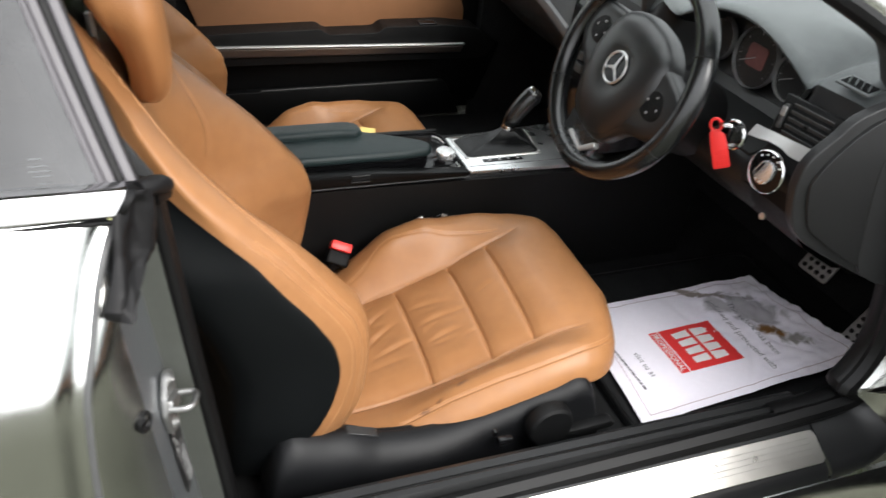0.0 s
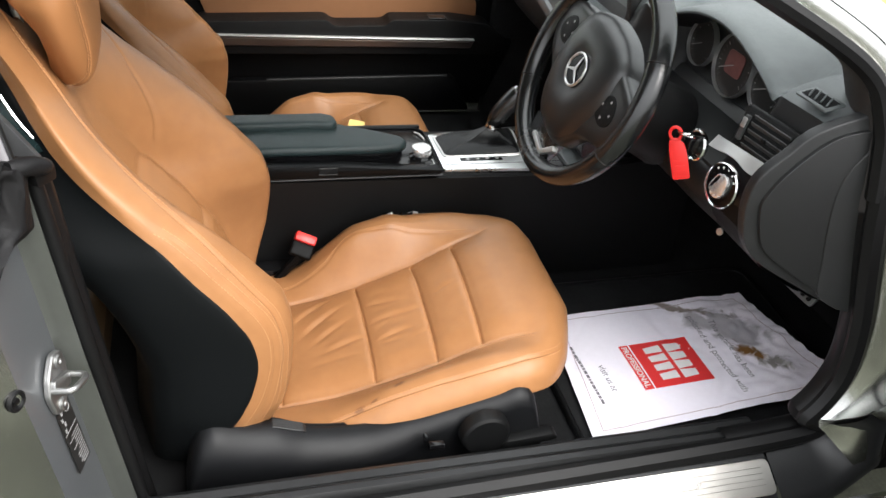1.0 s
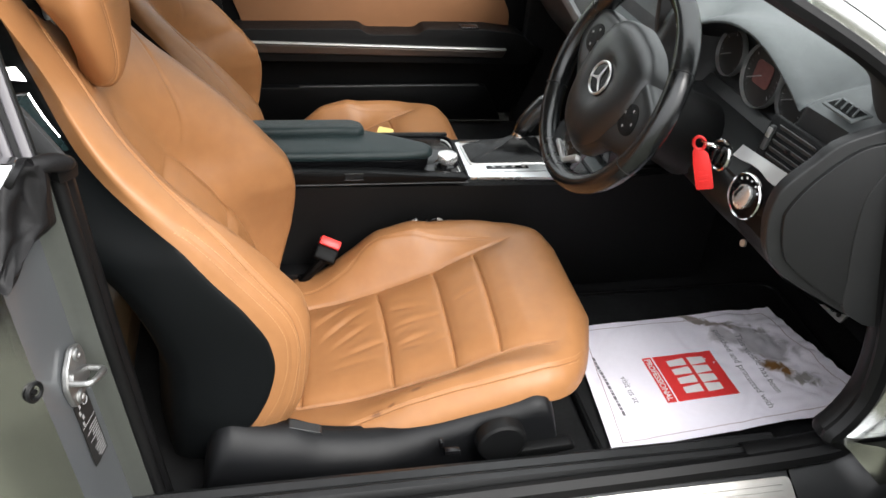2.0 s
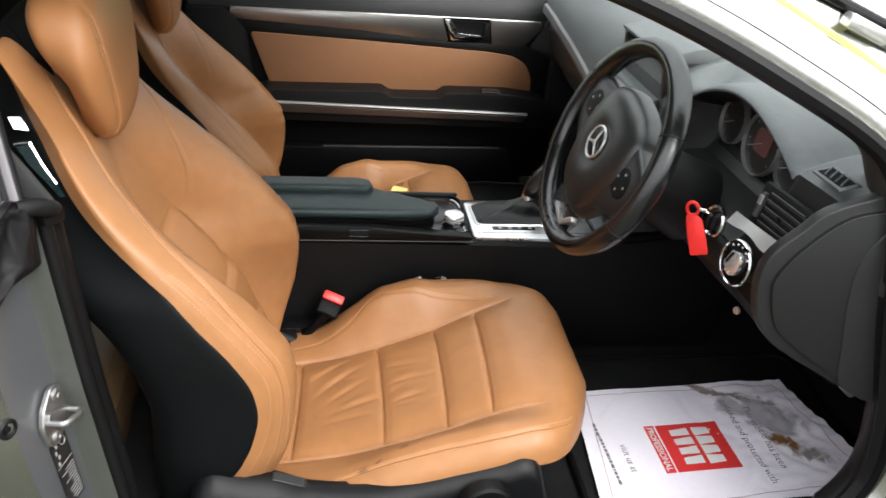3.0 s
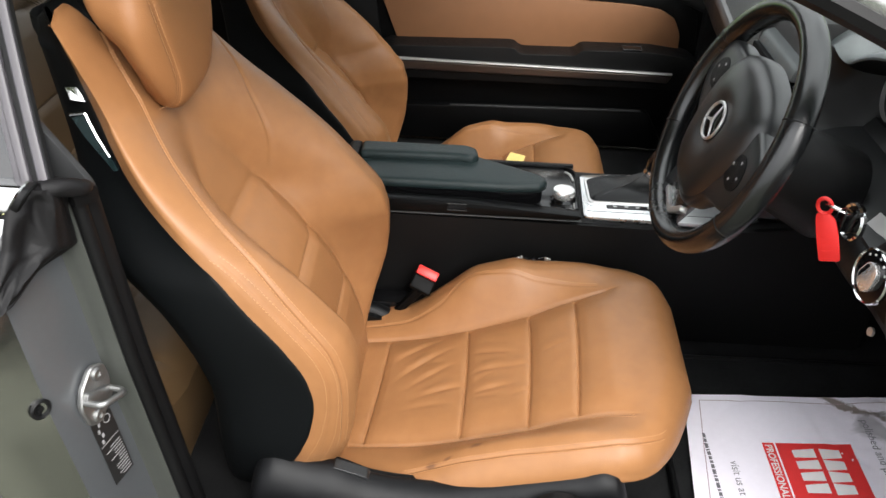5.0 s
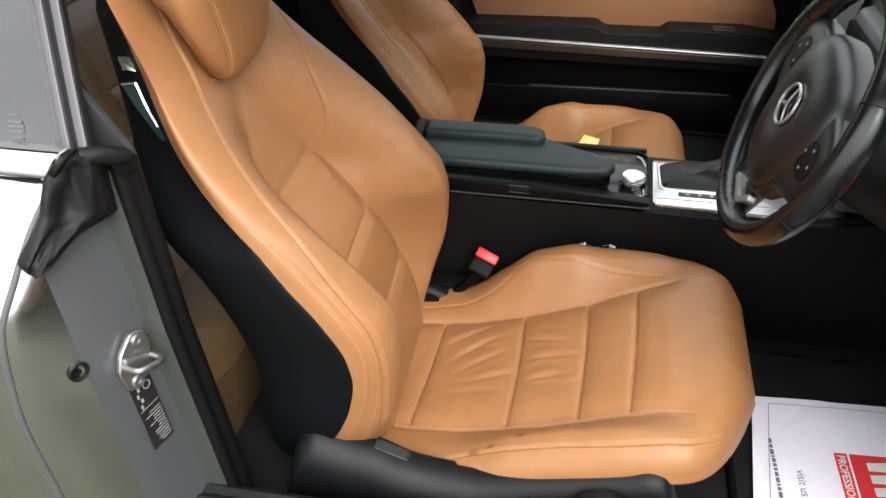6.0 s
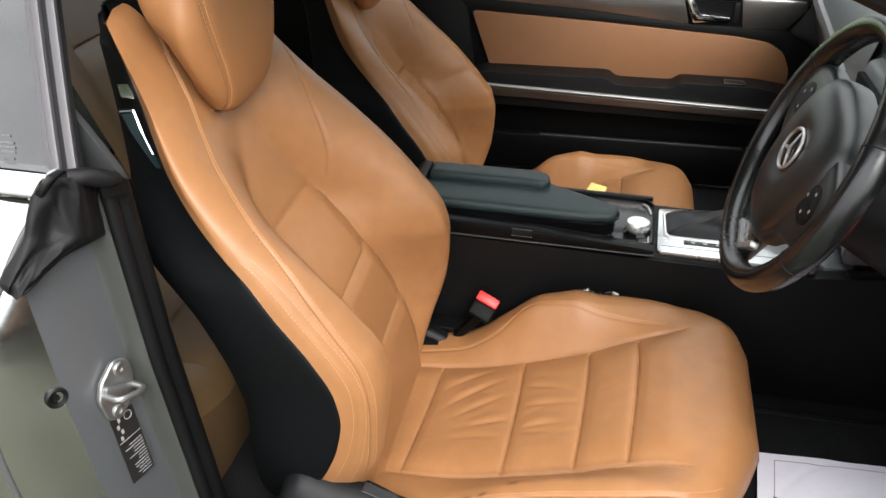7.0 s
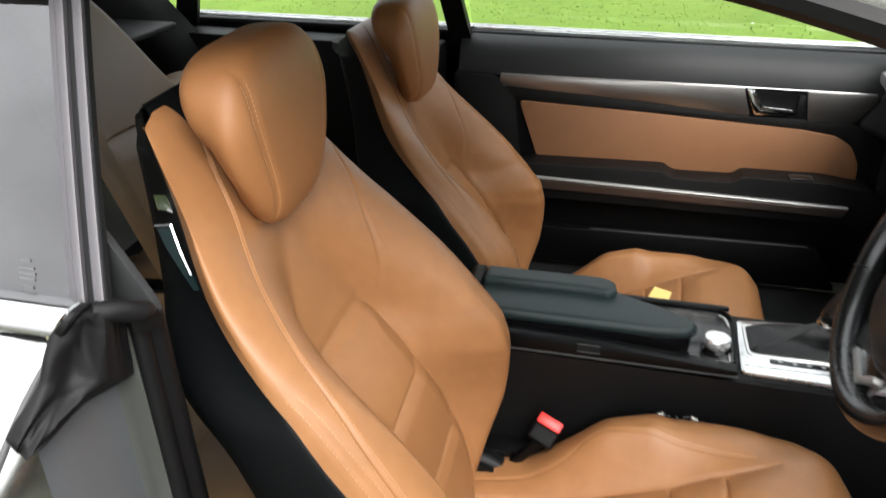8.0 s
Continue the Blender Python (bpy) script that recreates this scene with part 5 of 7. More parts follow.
handle = part("handle_bowl", prism(rounded([(0.224, 0.806), (0.246, 0.744), (0.371, 0.739), (0.359, 0.807)], 0.006, 3), 0.755, 0.772, "y", 0.002, 1), gloss_black, pdoor, "black handle bowl")
part("door_handle", prism(rounded([(0.226, 0.806), (0.245, 0.806), (0.268, 0.768), (0.338, 0.764), (0.338, 0.752), (0.252, 0.746)], 0.005, 3), 0.738, 0.755, "y", 0.003, 2), chrome, handle, "chrome pull handle")
part("lock_button", box(0.344, 0.358, 0.744, 0.757, 0.752, 0.798, 0.002), black_plastic, handle)
arm = rounded([(-0.30, 0.560), (-0.30, 0.590), (-0.26, 0.606), (0.062, 0.614), (0.082, 0.598), (0.222, 0.600), (0.240, 0.616), (0.42, 0.618), (0.52, 0.606), (0.58, 0.560), (0.55, 0.520), (-0.27, 0.520)], 0.012, 4)
part("armrest", prism(arm, 0.668, 0.76, "y", 0.014, 4), black_plastic, pdoor, "black padded armrest with a finger notch")
sw = part("window_switch", box(0.345, 0.395, 0.672, 0.705, 0.612, 0.622, 0.002), gloss_black, pdoor, "window switch with a bright rim")
part("switch_rim", tube([(0.345, 0.674, 0.6215), (0.395, 0.674, 0.6215), (0.395, 0.703, 0.6215), (0.345, 0.703, 0.6215)], 0.0008, 6, True), soft_dash, sw)
part("chrome_strip", prism([(-0.262, 0.577), (-0.262, 0.5725), (0.480, 0.5625), (0.480, 0.5665)], 0.656, 0.672, "y", 0.0015, 1), silver_lacquer, pdoor, "thin chrome strip")
part("strip_band", prism([(-0.262, 0.569), (-0.255, 0.546), (0.470, 0.540), (0.480, 0.559)], 0.660, 0.676, "y", 0.002, 1), brushed("dark_bronze_band", (0.16, 0.135, 0.12), 0.4, 0), pdoor, "dull bronze band")
part("recess_panel", prism(rounded([(-0.26, 0.36), (0.55, 0.36), (0.62, 0.55), (-0.26, 0.55)], 0.02, 4), 0.715, 0.76, "y", 0.006, 2), door_dark, pdoor, "smooth black inner panel")
part("door_pocket", prism(rounded([(-0.40, 0.335), (0.50, 0.335), (0.44, 0.442), (-0.40, 0.430)], 0.012, 4), 0.690, 0.74, "y", 0.006, 2), door_dark, pdoor, "black door pocket")
part("pocket_lip", prism([(-0.10, 0.4335), (0.42, 0.4425), (0.42, 0.4465), (-0.10, 0.4375)], 0.690, 0.70, "y", 0.0012, 1), end_plastic, pdoor)

# ---- centre console ----
con = thing("centre_console", (0.1, 0, 0.315), "black centre console with slate armrest and silver gear gate", "console")
body = rounded([(-0.30, 0.32), (-0.30, 0.56), (-0.26, 0.585), (0.42, 0.578), (0.60, 0.60), (0.75, 0.60), (0.75, 0.32)], 0.012, 3)
rows = []
for y, ins in ((-0.128, 0.0), (-0.118, 0.0), (-0.111, 0.003), (0.060, 0.003), (0.067, 0.0), (0.077, 0.0)):
    rows.append([(x, y, z - (0.006 if z > 0.4 and abs(ins) < 0.001 else 0.0)) for x, z in body])
part("console_body", grid_mesh(rows, True, True), black_plastic, con, "black console body")
for sgn in (-1, 1):
    y = -0.127 if sgn < 0 else 0.076
    ya_, yb_ = sorted((y - sgn * (0.020 if sgn < 0 else 0.007), y + sgn * 0.003))
    crown = [(0.178, 0.594), (0.150, 0.5965), (0.10, 0.5995), (-0.02, 0.609), (-0.27, 0.613)] if sgn < 0 else [(0.178, 0.5915), (-0.27, 0.5925)]
    part("side_rail", prism(rounded([(-0.27, 0.586), (0.174, 0.586)] + crown, 0.003, 2), ya_, yb_, "y", 0.0025, 2), rail_black, con)
    # A paler grey bar draws the highlight along the groove.
    part("groove_highlight", box(-0.27, 0.178, y - 0.0032, y + 0.0032, 0.5822, 0.5842, 0.0006, 1), end_grey, con)
part("side_slot", box(-0.066, -0.032, -0.1312, -0.126, 0.5945, 0.6070, 0.001), carpet, con, "small slot in the console's side")
for zz_ in (0.5940, 0.6075):
    part("slot_edge", box(-0.067, -0.031, -0.1318, -0.127, zz_ - 0.0006, zz_ + 0.0006, 0.0003, 1), end_grey, con)
# armrest: two stacked pads
low_pad = rounded([(-0.245, -0.092), (0.05, -0.093), (0.104, -0.086), (0.117, -0.066), (0.106, -0.044), (0.06, -0.022), (0.0, 0.006), (-0.04, 0.036), (-0.245, 0.038)], 0.018, 6)
part("armrest_base", prism([(x * 0.97 - 0.003, y * 0.96) for x, y in low_pad], 0.580, 0.616, "z", 0.005, 3), gloss_black, con)


def domed(bm, at, swell):
    """Gives a pad's upper side a soft crown."""
    for v in bm.verts:
        if v.co.z > at:
            v.co.z += swell * max(0.0, 1 - ((v.co.y + 0.028) / 0.07) ** 2) * float(smooth(-0.26, -0.20, v.co.x) * smooth(0.14, 0.02, v.co.x))
    return bm


def pad(outline, z0, z1, r):
    """A soft pad: an outline with a fully rounded rim and a gridded top."""
    n = len(outline)
    cx, cy = sum(p[0] for p in outline) / n, sum(p[1] for p in outline) / n
    rows = [(0.004, z0), (0.0, z0 + 0.004), (0.0, z1 - r)] + [(r * (1 - math.cos(math.pi / 2 * k / 6)), z1 - r + r * math.sin(math.pi / 2 * k / 6)) for k in range(1, 7)]
    ring_ = []
    for ins, z in rows:
        q = []
        for i, (x, y) in enumerate(outline):
            t = Vector(outline[(i + 1) % n]) - Vector(outline[i - 1])
            t.normalize()
            q.append((x - t.y * ins, y + t.x * ins, z))
        ring_.append(q)
    last = ring_[-1]
    for f in (0.85, 0.6, 0.3, 0.05):
        ring_.append([(cx + (x - cx) * f, cy + (y - cy) * f, z) for x, y, z in last])
    return grid_mesh(ring_, True, True)


part("armrest_pad", domed(pad(low_pad, 0.612, 0.630, 0.009), 0.627, 0.003), pad_vinyl, con, "slate vinyl armrest pad", 60)
top_pad = rounded([(-0.242, -0.017), (-0.06, -0.015), (-0.028, -0.020), (-0.014, -0.008), (-0.018, 0.022), (-0.04, 0.036), (-0.242, 0.034)], 0.010, 6)
part("armrest_lid", domed(pad(top_pad, 0.624, 0.645, 0.009), 0.640, 0.002), pad_vinyl, con, "slate vinyl armrest lid", 60)
part("armrest_hinge", prism(rounded([(-0.272, 0.58), (-0.272, 0.630), (-0.262, 0.641), (-0.243, 0.641), (-0.243, 0.58)], 0.006, 3), -0.085, 0.036, "y", 0.005, 2), black_plastic, con)
# controller deck
deck = rounded([(-0.10, -0.106), (0.160, -0.108), (0.178, -0.098), (0.181, 0.046), (0.164, 0.067), (-0.10, 0.070)], 0.010, 4)
part("controller_deck", prism(deck, 0.582, 0.589, "z", 0.0025, 2), gloss_black, con, "gloss black controller deck")
kn = part("controller_knob", lathe([(0.0, 0.0), (0.0165, 0.0), (0.0170, 0.006), (0.0195, 0.009), (0.0205, 0.012), (0.0205, 0.020), (0.0190, 0.0225), (0.016, 0.0232), (0.0, 0.0222)], Matrix.Translation((0.148, -0.063, 0.589)), 44), bright_silver, con, "silver rotary controller")
part("knob_collar", lathe([(0.0, 0.0), (0.024, 0.0), (0.024, 0.003), (0.019, 0.007), (0.0, 0.007)], Matrix.Translation((0.148, -0.063, 0.5885)), 40), gloss_black, kn)
part("deck_trim", join(box(0.140, 0.168, -0.1015, -0.0985, 0.5885, 0.5915, 0.0008, 1), box(0.1655, 0.1685, -0.100, -0.072, 0.5885, 0.5915, 0.0008, 1)), silver_lacquer, con, "thin silver angle on the deck")
part("deck_rim", tube([(x, y, 0.5900) for x, y in rounded([(-0.10, -0.104), (0.158, -0.106), (0.176, -0.097), (0.179, 0.045), (0.162, 0.065), (-0.10, 0.068)], 0.010, 4)], 0.0022, 8, True), rail_black, con)
part("deck_button", box(0.150, 0.164, -0.096, -0.078, 0.587, 0.5905, 0.0015), end_grey, con, "small dark button")
part("ash_slot", tube(spline([(0.158, 0.044, 0.590), (0.166, 0.036, 0.590), (0.170, 0.022, 0.590), (0.172, 0.008, 0.590)], 4), [0.0022, 0.0024, 0.0025] + [0.0025] * 7 + [0.0024, 0.0023, 0.002], 8), silver_lacquer, con, "thin silver finger edge")
# gear gate
gate = rounded([(0.183, -0.114), (0.440, -0.121), (0.445, 0.076), (0.187, 0.042)], 0.008, 4)
gp = part("gear_gate", prism(gate, 0.578, 0.5865, "z", 0.002, 2), gate_alu, con, "silver gear gate plate")
part("gate_frame", prism(rounded([(0.195, -0.066), (0.372, -0.064), (0.385, 0.056), (0.193, 0.030)], 0.012, 4), 0.585, 0.5885, "z", 0.0015, 1), satin, gp)
P = []
for i, s in enumerate(np.linspace(0, 1, 12)):
    row = []
    base = rounded([(0.200, -0.060), (0.366, -0.058), (0.378, 0.050), (0.198, 0.024)], 0.012, 8)
    for k, (x, y) in enumerate(base):
        cx, cy = 0.320, 0.012
        sh = s ** 1.35
        fold = 0.0018 * math.sin(k * 0.6 + 7 * s) * math.sin(math.pi * s)
        row.append((x + (cx - x) * sh * 0.93 + fold, y + (cy - y) * sh * 0.93, 0.589 + 0.030 * s ** 2.2 + 0.006 * math.sin(math.pi * min(1, s * 1.4)) + fold))
    P.append(row)
part("lever_gaiter", grid_mesh(P, True, True), gaiter_hide, con, "creased black leather gaiter", 60)
lev = part("gear_lever", tube(spline([(0.318, 0.012, 0.612), (0.326, 0.011, 0.635), (0.342, 0.008, 0.662), (0.362, 0.004, 0.688), (0.372, 0.002, 0.700)], 6), [0.0125] * 3 + [0.014, 0.0155, 0.017, 0.0185, 0.0188, 0.0191, 0.0194, 0.0197, 0.020, 0.0203, 0.0206, 0.0208, 0.0210, 0.0211, 0.0211, 0.0210, 0.0207, 0.020, 0.0185, 0.016, 0.011, 0.004], 16), wheel_hide, con, "black leather gear lever with chrome collar")
part("lever_collar", lathe([(0.0, 0.0), (0.0155, 0.0), (0.0165, 0.005), (0.0155, 0.011), (0.0, 0.011)], facing((0.319, 0.012, 0.610), (0.3, -0.05, 1.0)), 28), chrome, lev, "chrome collar")
part("lever_cap", lathe([(0.0, 0.0), (0.0175, -0.004), (0.016, 0.001), (0.010, 0.004), (0.0, 0.005)], facing((0.3705, 0.002, 0.7005), (0.6, -0.1, 0.8)), 24), chrome, lev)
sl = part("gear_indicator", box(0.228, 0.318, -0.083, -0.0705, 0.5855, 0.5885, 0.0015), gloss_black, gp, "black gear position window")
for i in range(4):
    part("letter_bar", box(0.240 + 0.021 * i, 0.247 + 0.021 * i, -0.080, -0.0745, 0.5875, 0.5892, 0.0003, 1), pale_ink, sl)
part("plate_joint", box(0.190, 0.440, -0.0955, -0.0940, 0.5855, 0.5870, 0.0003, 1), gloss_black, gp, "fine dark joint across the plate")
part("front_tray", prism(rounded([(0.45, -0.112), (0.56, -0.10), (0.56, 0.078), (0.45, 0.078)], 0.01, 3), 0.575, 0.588, "z", 0.004, 2), soft_dash, con)

# ---- dashboard ----
dash = thing("dashboard", (0.75, 0, 0.62), "dark grey soft dashboard with round gauges, vents and silver trim", "dashboard")


def dash_profile(y):
    """The dash cut across at y, from the screen's foot over the top and down the face to the knees."""
    hood = float(smooth(-0.575, -0.535, y) * smooth(-0.165, -0.215, y))
    lip = 0.984 - 1.9 * (y + 0.37) ** 2
    end = float(smooth(-0.50, -0.66, y))
    cen = float(smooth(-0.17, -0.12, y))
    top = [(1.10, 0.93), (0.95, 0.965 + 0.01 * hood), (0.80, 0.985 + 0.012 * hood), (0.70, 0.990 + 0.012 * hood - 0.006 * end), (0.62, 0.985 + 0.012 * hood - 0.010 * end)]
    face_h = [(0.575, lip + 0.012), (0.545, lip + 0.009), (0.530, lip + 0.004), (0.5265, lip - 0.001), (0.5275, lip - 0.0045), (0.600, lip - 0.020), (0.600, 0.865), (0.578, 0.825), (0.560, 0.818), (0.500, 0.815), (0.470, 0.806), (0.462, 0.79)]
    face_e = [(0.580, 0.978), (0.552, 0.968), (0.535, 0.960), (0.522, 0.952), (0.512, 0.944), (0.506, 0.925), (0.496, 0.888), (0.487, 0.862), (0.480, 0.857), (0.462, 0.850), (0.452, 0.830), (0.452, 0.80)]
    face_c = [(0.580, 0.966), (0.545, 0.955), (0.528, 0.940), (0.520, 0.925), (0.515, 0.910), (0.510, 0.895), (0.505, 0.870), (0.502, 0.850), (0.500, 0.835), (0.498, 0.82), (0.500, 0.80), (0.503, 0.78)]
    face = []
    for h, e, c in zip(face_h, face_e, face_c):
        b = (e[0] * (1 - cen) + c[0] * cen, e[1] * (1 - cen) + c[1] * cen)
        face.append((b[0] * (1 - hood) + h[0] * hood, b[1] * (1 - hood) + h[1] * hood))
    low_ = [(0.462, 0.765), (0.482, 0.735), (0.512, 0.708), (0.57, 0.675), (0.66, 0.650), (0.80, 0.63), (1.10, 0.60)]
    low_ = [(x + 0.05 * cen, z - 0.02 * cen) for x, z in low_]
    return top + face + low_


rows = []
for y in np.concatenate([np.linspace(-0.688, -0.12, 80), np.linspace(-0.10, 0.70, 40)]):
    row = []
    for x, z in dash_profile(y):
        x += 0.02 * float(smooth(0.45, 0.7, abs(y)))
        end_y = max(-0.70, -0.662 - 0.28 * (x - 0.45))                     # the dash ends in a slanting cut
        row.append((x, y if y > -0.5 else -0.5 + (y + 0.5) * (end_y + 0.5) / -0.188, z))
    rows.append(row)
# The top's colour carries the sheen from the screen; the face's doesn't.
part("dash_top", grid_mesh([r[:10] for r in rows]), soft_dash, dash, "soft dash top and gauge hood, grey paled for sky sheen", 50)
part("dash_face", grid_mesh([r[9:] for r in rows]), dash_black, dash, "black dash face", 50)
def end_slant(bm, lift=0.0):
    """Lays a panel drawn across y on to the dash's slanting end."""
    for v in bm.verts:
        v.co.y += -0.662 - 0.28 * (v.co.x - 0.45) - lift
    return bm


endc = spline([(0.66, 0.988, 0), (0.59, 0.985, 0), (0.51, 0.946, 0), (0.480, 0.909, 0), (0.453, 0.870, 0), (0.447, 0.832, 0), (0.452, 0.795, 0), (0.464, 0.762, 0), (0.490, 0.733, 0), (0.545, 0.703, 0), (0.63, 0.664, 0), (0.70, 0.650, 0)], 6)
endc = [(p.x, p.y) for p in endc] + [(0.74, 0.66), (0.74, 0.985)]
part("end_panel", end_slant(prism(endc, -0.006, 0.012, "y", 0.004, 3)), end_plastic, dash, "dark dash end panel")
inset = spline([(0.60, 0.965, 0), (0.5774, 0.958, 0), (0.5265, 0.938, 0), (0.486, 0.888, 0), (0.466, 0.845, 0), (0.464, 0.820, 0), (0.480, 0.770, 0), (0.504, 0.745, 0), (0.561, 0.708, 0), (0.61, 0.688, 0)], 6)
part("end_cover", end_slant(prism([(p.x, p.y) for p in inset] + [(0.66, 0.70), (0.66, 0.96)], -0.010, 0.004, "y", 0.003, 3), 0.002), end_cover_black, dash, "inset cover of the dash end")
trim_ = spline([(0.600, 0.955, 0), (0.575, 0.932, 0), (0.554, 0.879, 0), (0.558, 0.817, 0), (0.572, 0.75, 0), (0.586, 0.692, 0), (0.621, 0.668, 0)], 6)
part("end_trim", end_slant(prism([(p.x, p.y) for p in trim_] + [(0.68, 0.66), (0.68, 0.95)], -0.006, 0.006, "y", 0.003, 3), 0.008), end_plastic, dash, "dark grey trim beside the hinge pillar")
part("knee_panel", grid_mesh([[(x, y, z) for x, z in ((0.470, 0.795), (0.468, 0.77), (0.488, 0.738), (0.520, 0.705), (0.60, 0.655), (0.70, 0.64))] for y in np.linspace(-0.655, -0.2, 8)]), black_plastic, dash)
# vent with slats
vm = facing((0.493, -0.601, 0.891), (-1.0, -0.12, 0.22)) @ Matrix.Diagonal((0.74, 0.74, 1.0, 1.0))


def vent_box(u0, u1, v0, v1, w0, w1, r=0.002):
    return box(u0, u1, v0, v1, w0, w1, r, 2, vm)


vent = part("vent", vent_box(-0.072, 0.072, -0.046, 0.044, -0.010, 0.002, 0.004), black_plastic, dash, "black air vent with slats")
part("vent_throat", vent_box(-0.040, 0.062, -0.036, 0.036, -0.004, 0.003, 0.001), carpet, vent)
for k in range(5):
    bm = box(-0.040, 0.060, -0.005, 0.005, -0.0012, 0.0012, 0.0005, 1, vm @ Matrix.Translation((0, -0.030 + 0.0148 * k, 0.004)) @ Matrix.Rotation(radians(32), 4, "X"))
    part("slat", bm, end_grey, vent)
part("vent_tab", vent_box(0.004, 0.014, -0.004, 0.004, 0.004, 0.010, 0.001), black_plastic, vent)
part("vent_wheel", vent_box(-0.060, -0.048, -0.026, 0.026, 0.0, 0.008, 0.003), end_grey, vent, "vent thumb wheel")
part("vent_chrome", vent_box(-0.0605, -0.049, 0.000, 0.020, 0.006, 0.0088, 0.001), satin, vent)
# side window demister grille on the dash top
dm = facing((0.534, -0.632, 0.9660), (-0.25, 0.02, 1.0), (1, 0, 0))
dg = part("demister", box(-0.032, 0.032, -0.016, 0.016, -0.002, 0.002, 0.0015, 2, dm), soft_dash, dash, "small demister grille")
part("demister_throat", box(-0.027, 0.027, -0.011, 0.011, 0.0, 0.0026, 0.0005, 1, dm), carpet, dg)
for k in range(4):
    part("slat", box(-0.001, 0.001, -0.012, 0.012, -0.001, 0.002, 0.0004, 1, dm @ Matrix.Translation((-0.019 + 0.0125 * k, 0, 0.003)) @ Matrix.Rotation(radians(35), 4, "Z")), soft_dash, dg)
# silver trim, light switch, ignition, park button
ys = np.linspace(-0.526, -0.656, 33)
low_e = curve((0.526, 0.8460), (0.55, 0.8500), (0.575, 0.8560), (0.597, 0.8575), (0.620, 0.8540), (0.64, 0.8560), (0.656, 0.8590))
part("dash_trim", thick(grid_mesh([[(0.4615 + 0.012 * t, y, z0_ + (0.8625 + 0.015 * (-y - 0.526) / 0.13 - z0_) * t) for y, z0_ in zip(ys, low_e(-ys))] for t in (0, 0.25, 0.5, 0.75, 1.0)]), 0.003), silver_lacquer, dash, "silver dash trim strip")
lm = facing((0.4515, -0.600, 0.818), (-1.0, -0.10, 0.10))
ls = part("light_switch", lathe([(0.0, 0.0), (0.034, 0.0), (0.034, 0.004), (0.0325, 0.006), (0.0310, 0.003), (0.0, 0.003)], lm, 44), chrome, dash, "rotary light switch with chrome ring")
part("switch_face", lathe([(0.0, 0.0), (0.031, 0.0), (0.031, 0.0035), (0.0, 0.004)], lm, 40), gloss_black, ls)
part("switch_grip", prism(rounded([(-0.0150, -0.012), (-0.004, -0.0205), (0.010, -0.0185), (0.0165, -0.004), (0.0120, 0.015), (0.002, 0.0205), (-0.0125, 0.014)], 0.006, 5), 0.003, 0.0095, "z", 0.003, 3), bright_silver, ls, "silver grip").data.transform(Matrix.Translation(-dash.location) @ lm @ Matrix.Rotation(radians(-18), 4, "Z") @ Matrix.Translation(dash.location))
part("grip_slot", prism(rounded([(-0.0125, -0.009), (-0.0085, -0.012), (-0.0050, 0.013), (-0.0100, 0.012)], 0.0015, 3), 0.0092, 0.0102, "z", 0.0003, 1), gloss_black, ls, "black slot in the grip").data.transform(Matrix.Translation(-dash.location) @ lm @ Matrix.Rotation(radians(-18), 4, "Z") @ Matrix.Translation(dash.location))
for k in range(5):
    a = radians(35 + 24 * k)
    part("switch_mark", box(-0.0013, 0.0013, -0.0013, 0.0013, 0.003, 0.0046, 0.0003, 1, lm @ Matrix.Translation((0.0262 * math.cos(a), 0.0262 * math.sin(a), 0))), white_ink, ls)
im = facing((0.4600, -0.502, 0.833), (-1.0, -0.10, 0.12))
ig = part("ignition_lock", lathe([(0.0, 0.0), (0.025, 0.0), (0.025, 0.005), (0.0225, 0.007), (0.020, 0.004), (0.0, 0.004)], im, 40), chrome, dash, "ignition lock with chrome ring")
part("key_head", box(-0.008, 0.008, -0.014, 0.014, 0.003, 0.022, 0.004, 3, im), gloss_black, ig, "black key head")
part("park_button", lathe([(0.0, 0.0), (0.006, 0.0), (0.0055, 0.003), (0.0, 0.0035)], facing((0.476, -0.598, 0.735), (-0.85, -0.1, 0.2)), 20), satin, dash, "small round button")
# gauges
gm_n = Vector((-1.0, 0.0, 0.10))
part("gauge_panel", grid_mesh([[(0.596 + 0.004 * k, y, z) for y in np.linspace(-0.545, -0.185, 20)] for k, z in enumerate((0.822, 0.86, 0.90, 0.945))]), gloss_black, dash)
part("gauge_shelf", prism([(0.475, 0.8075), (0.596, 0.8265), (0.596, 0.850), (0.588, 0.850), (0.575, 0.832), (0.475, 0.8125)], -0.53, -0.20, "y"), grey_panel, dash, "grey lower gauge surround")
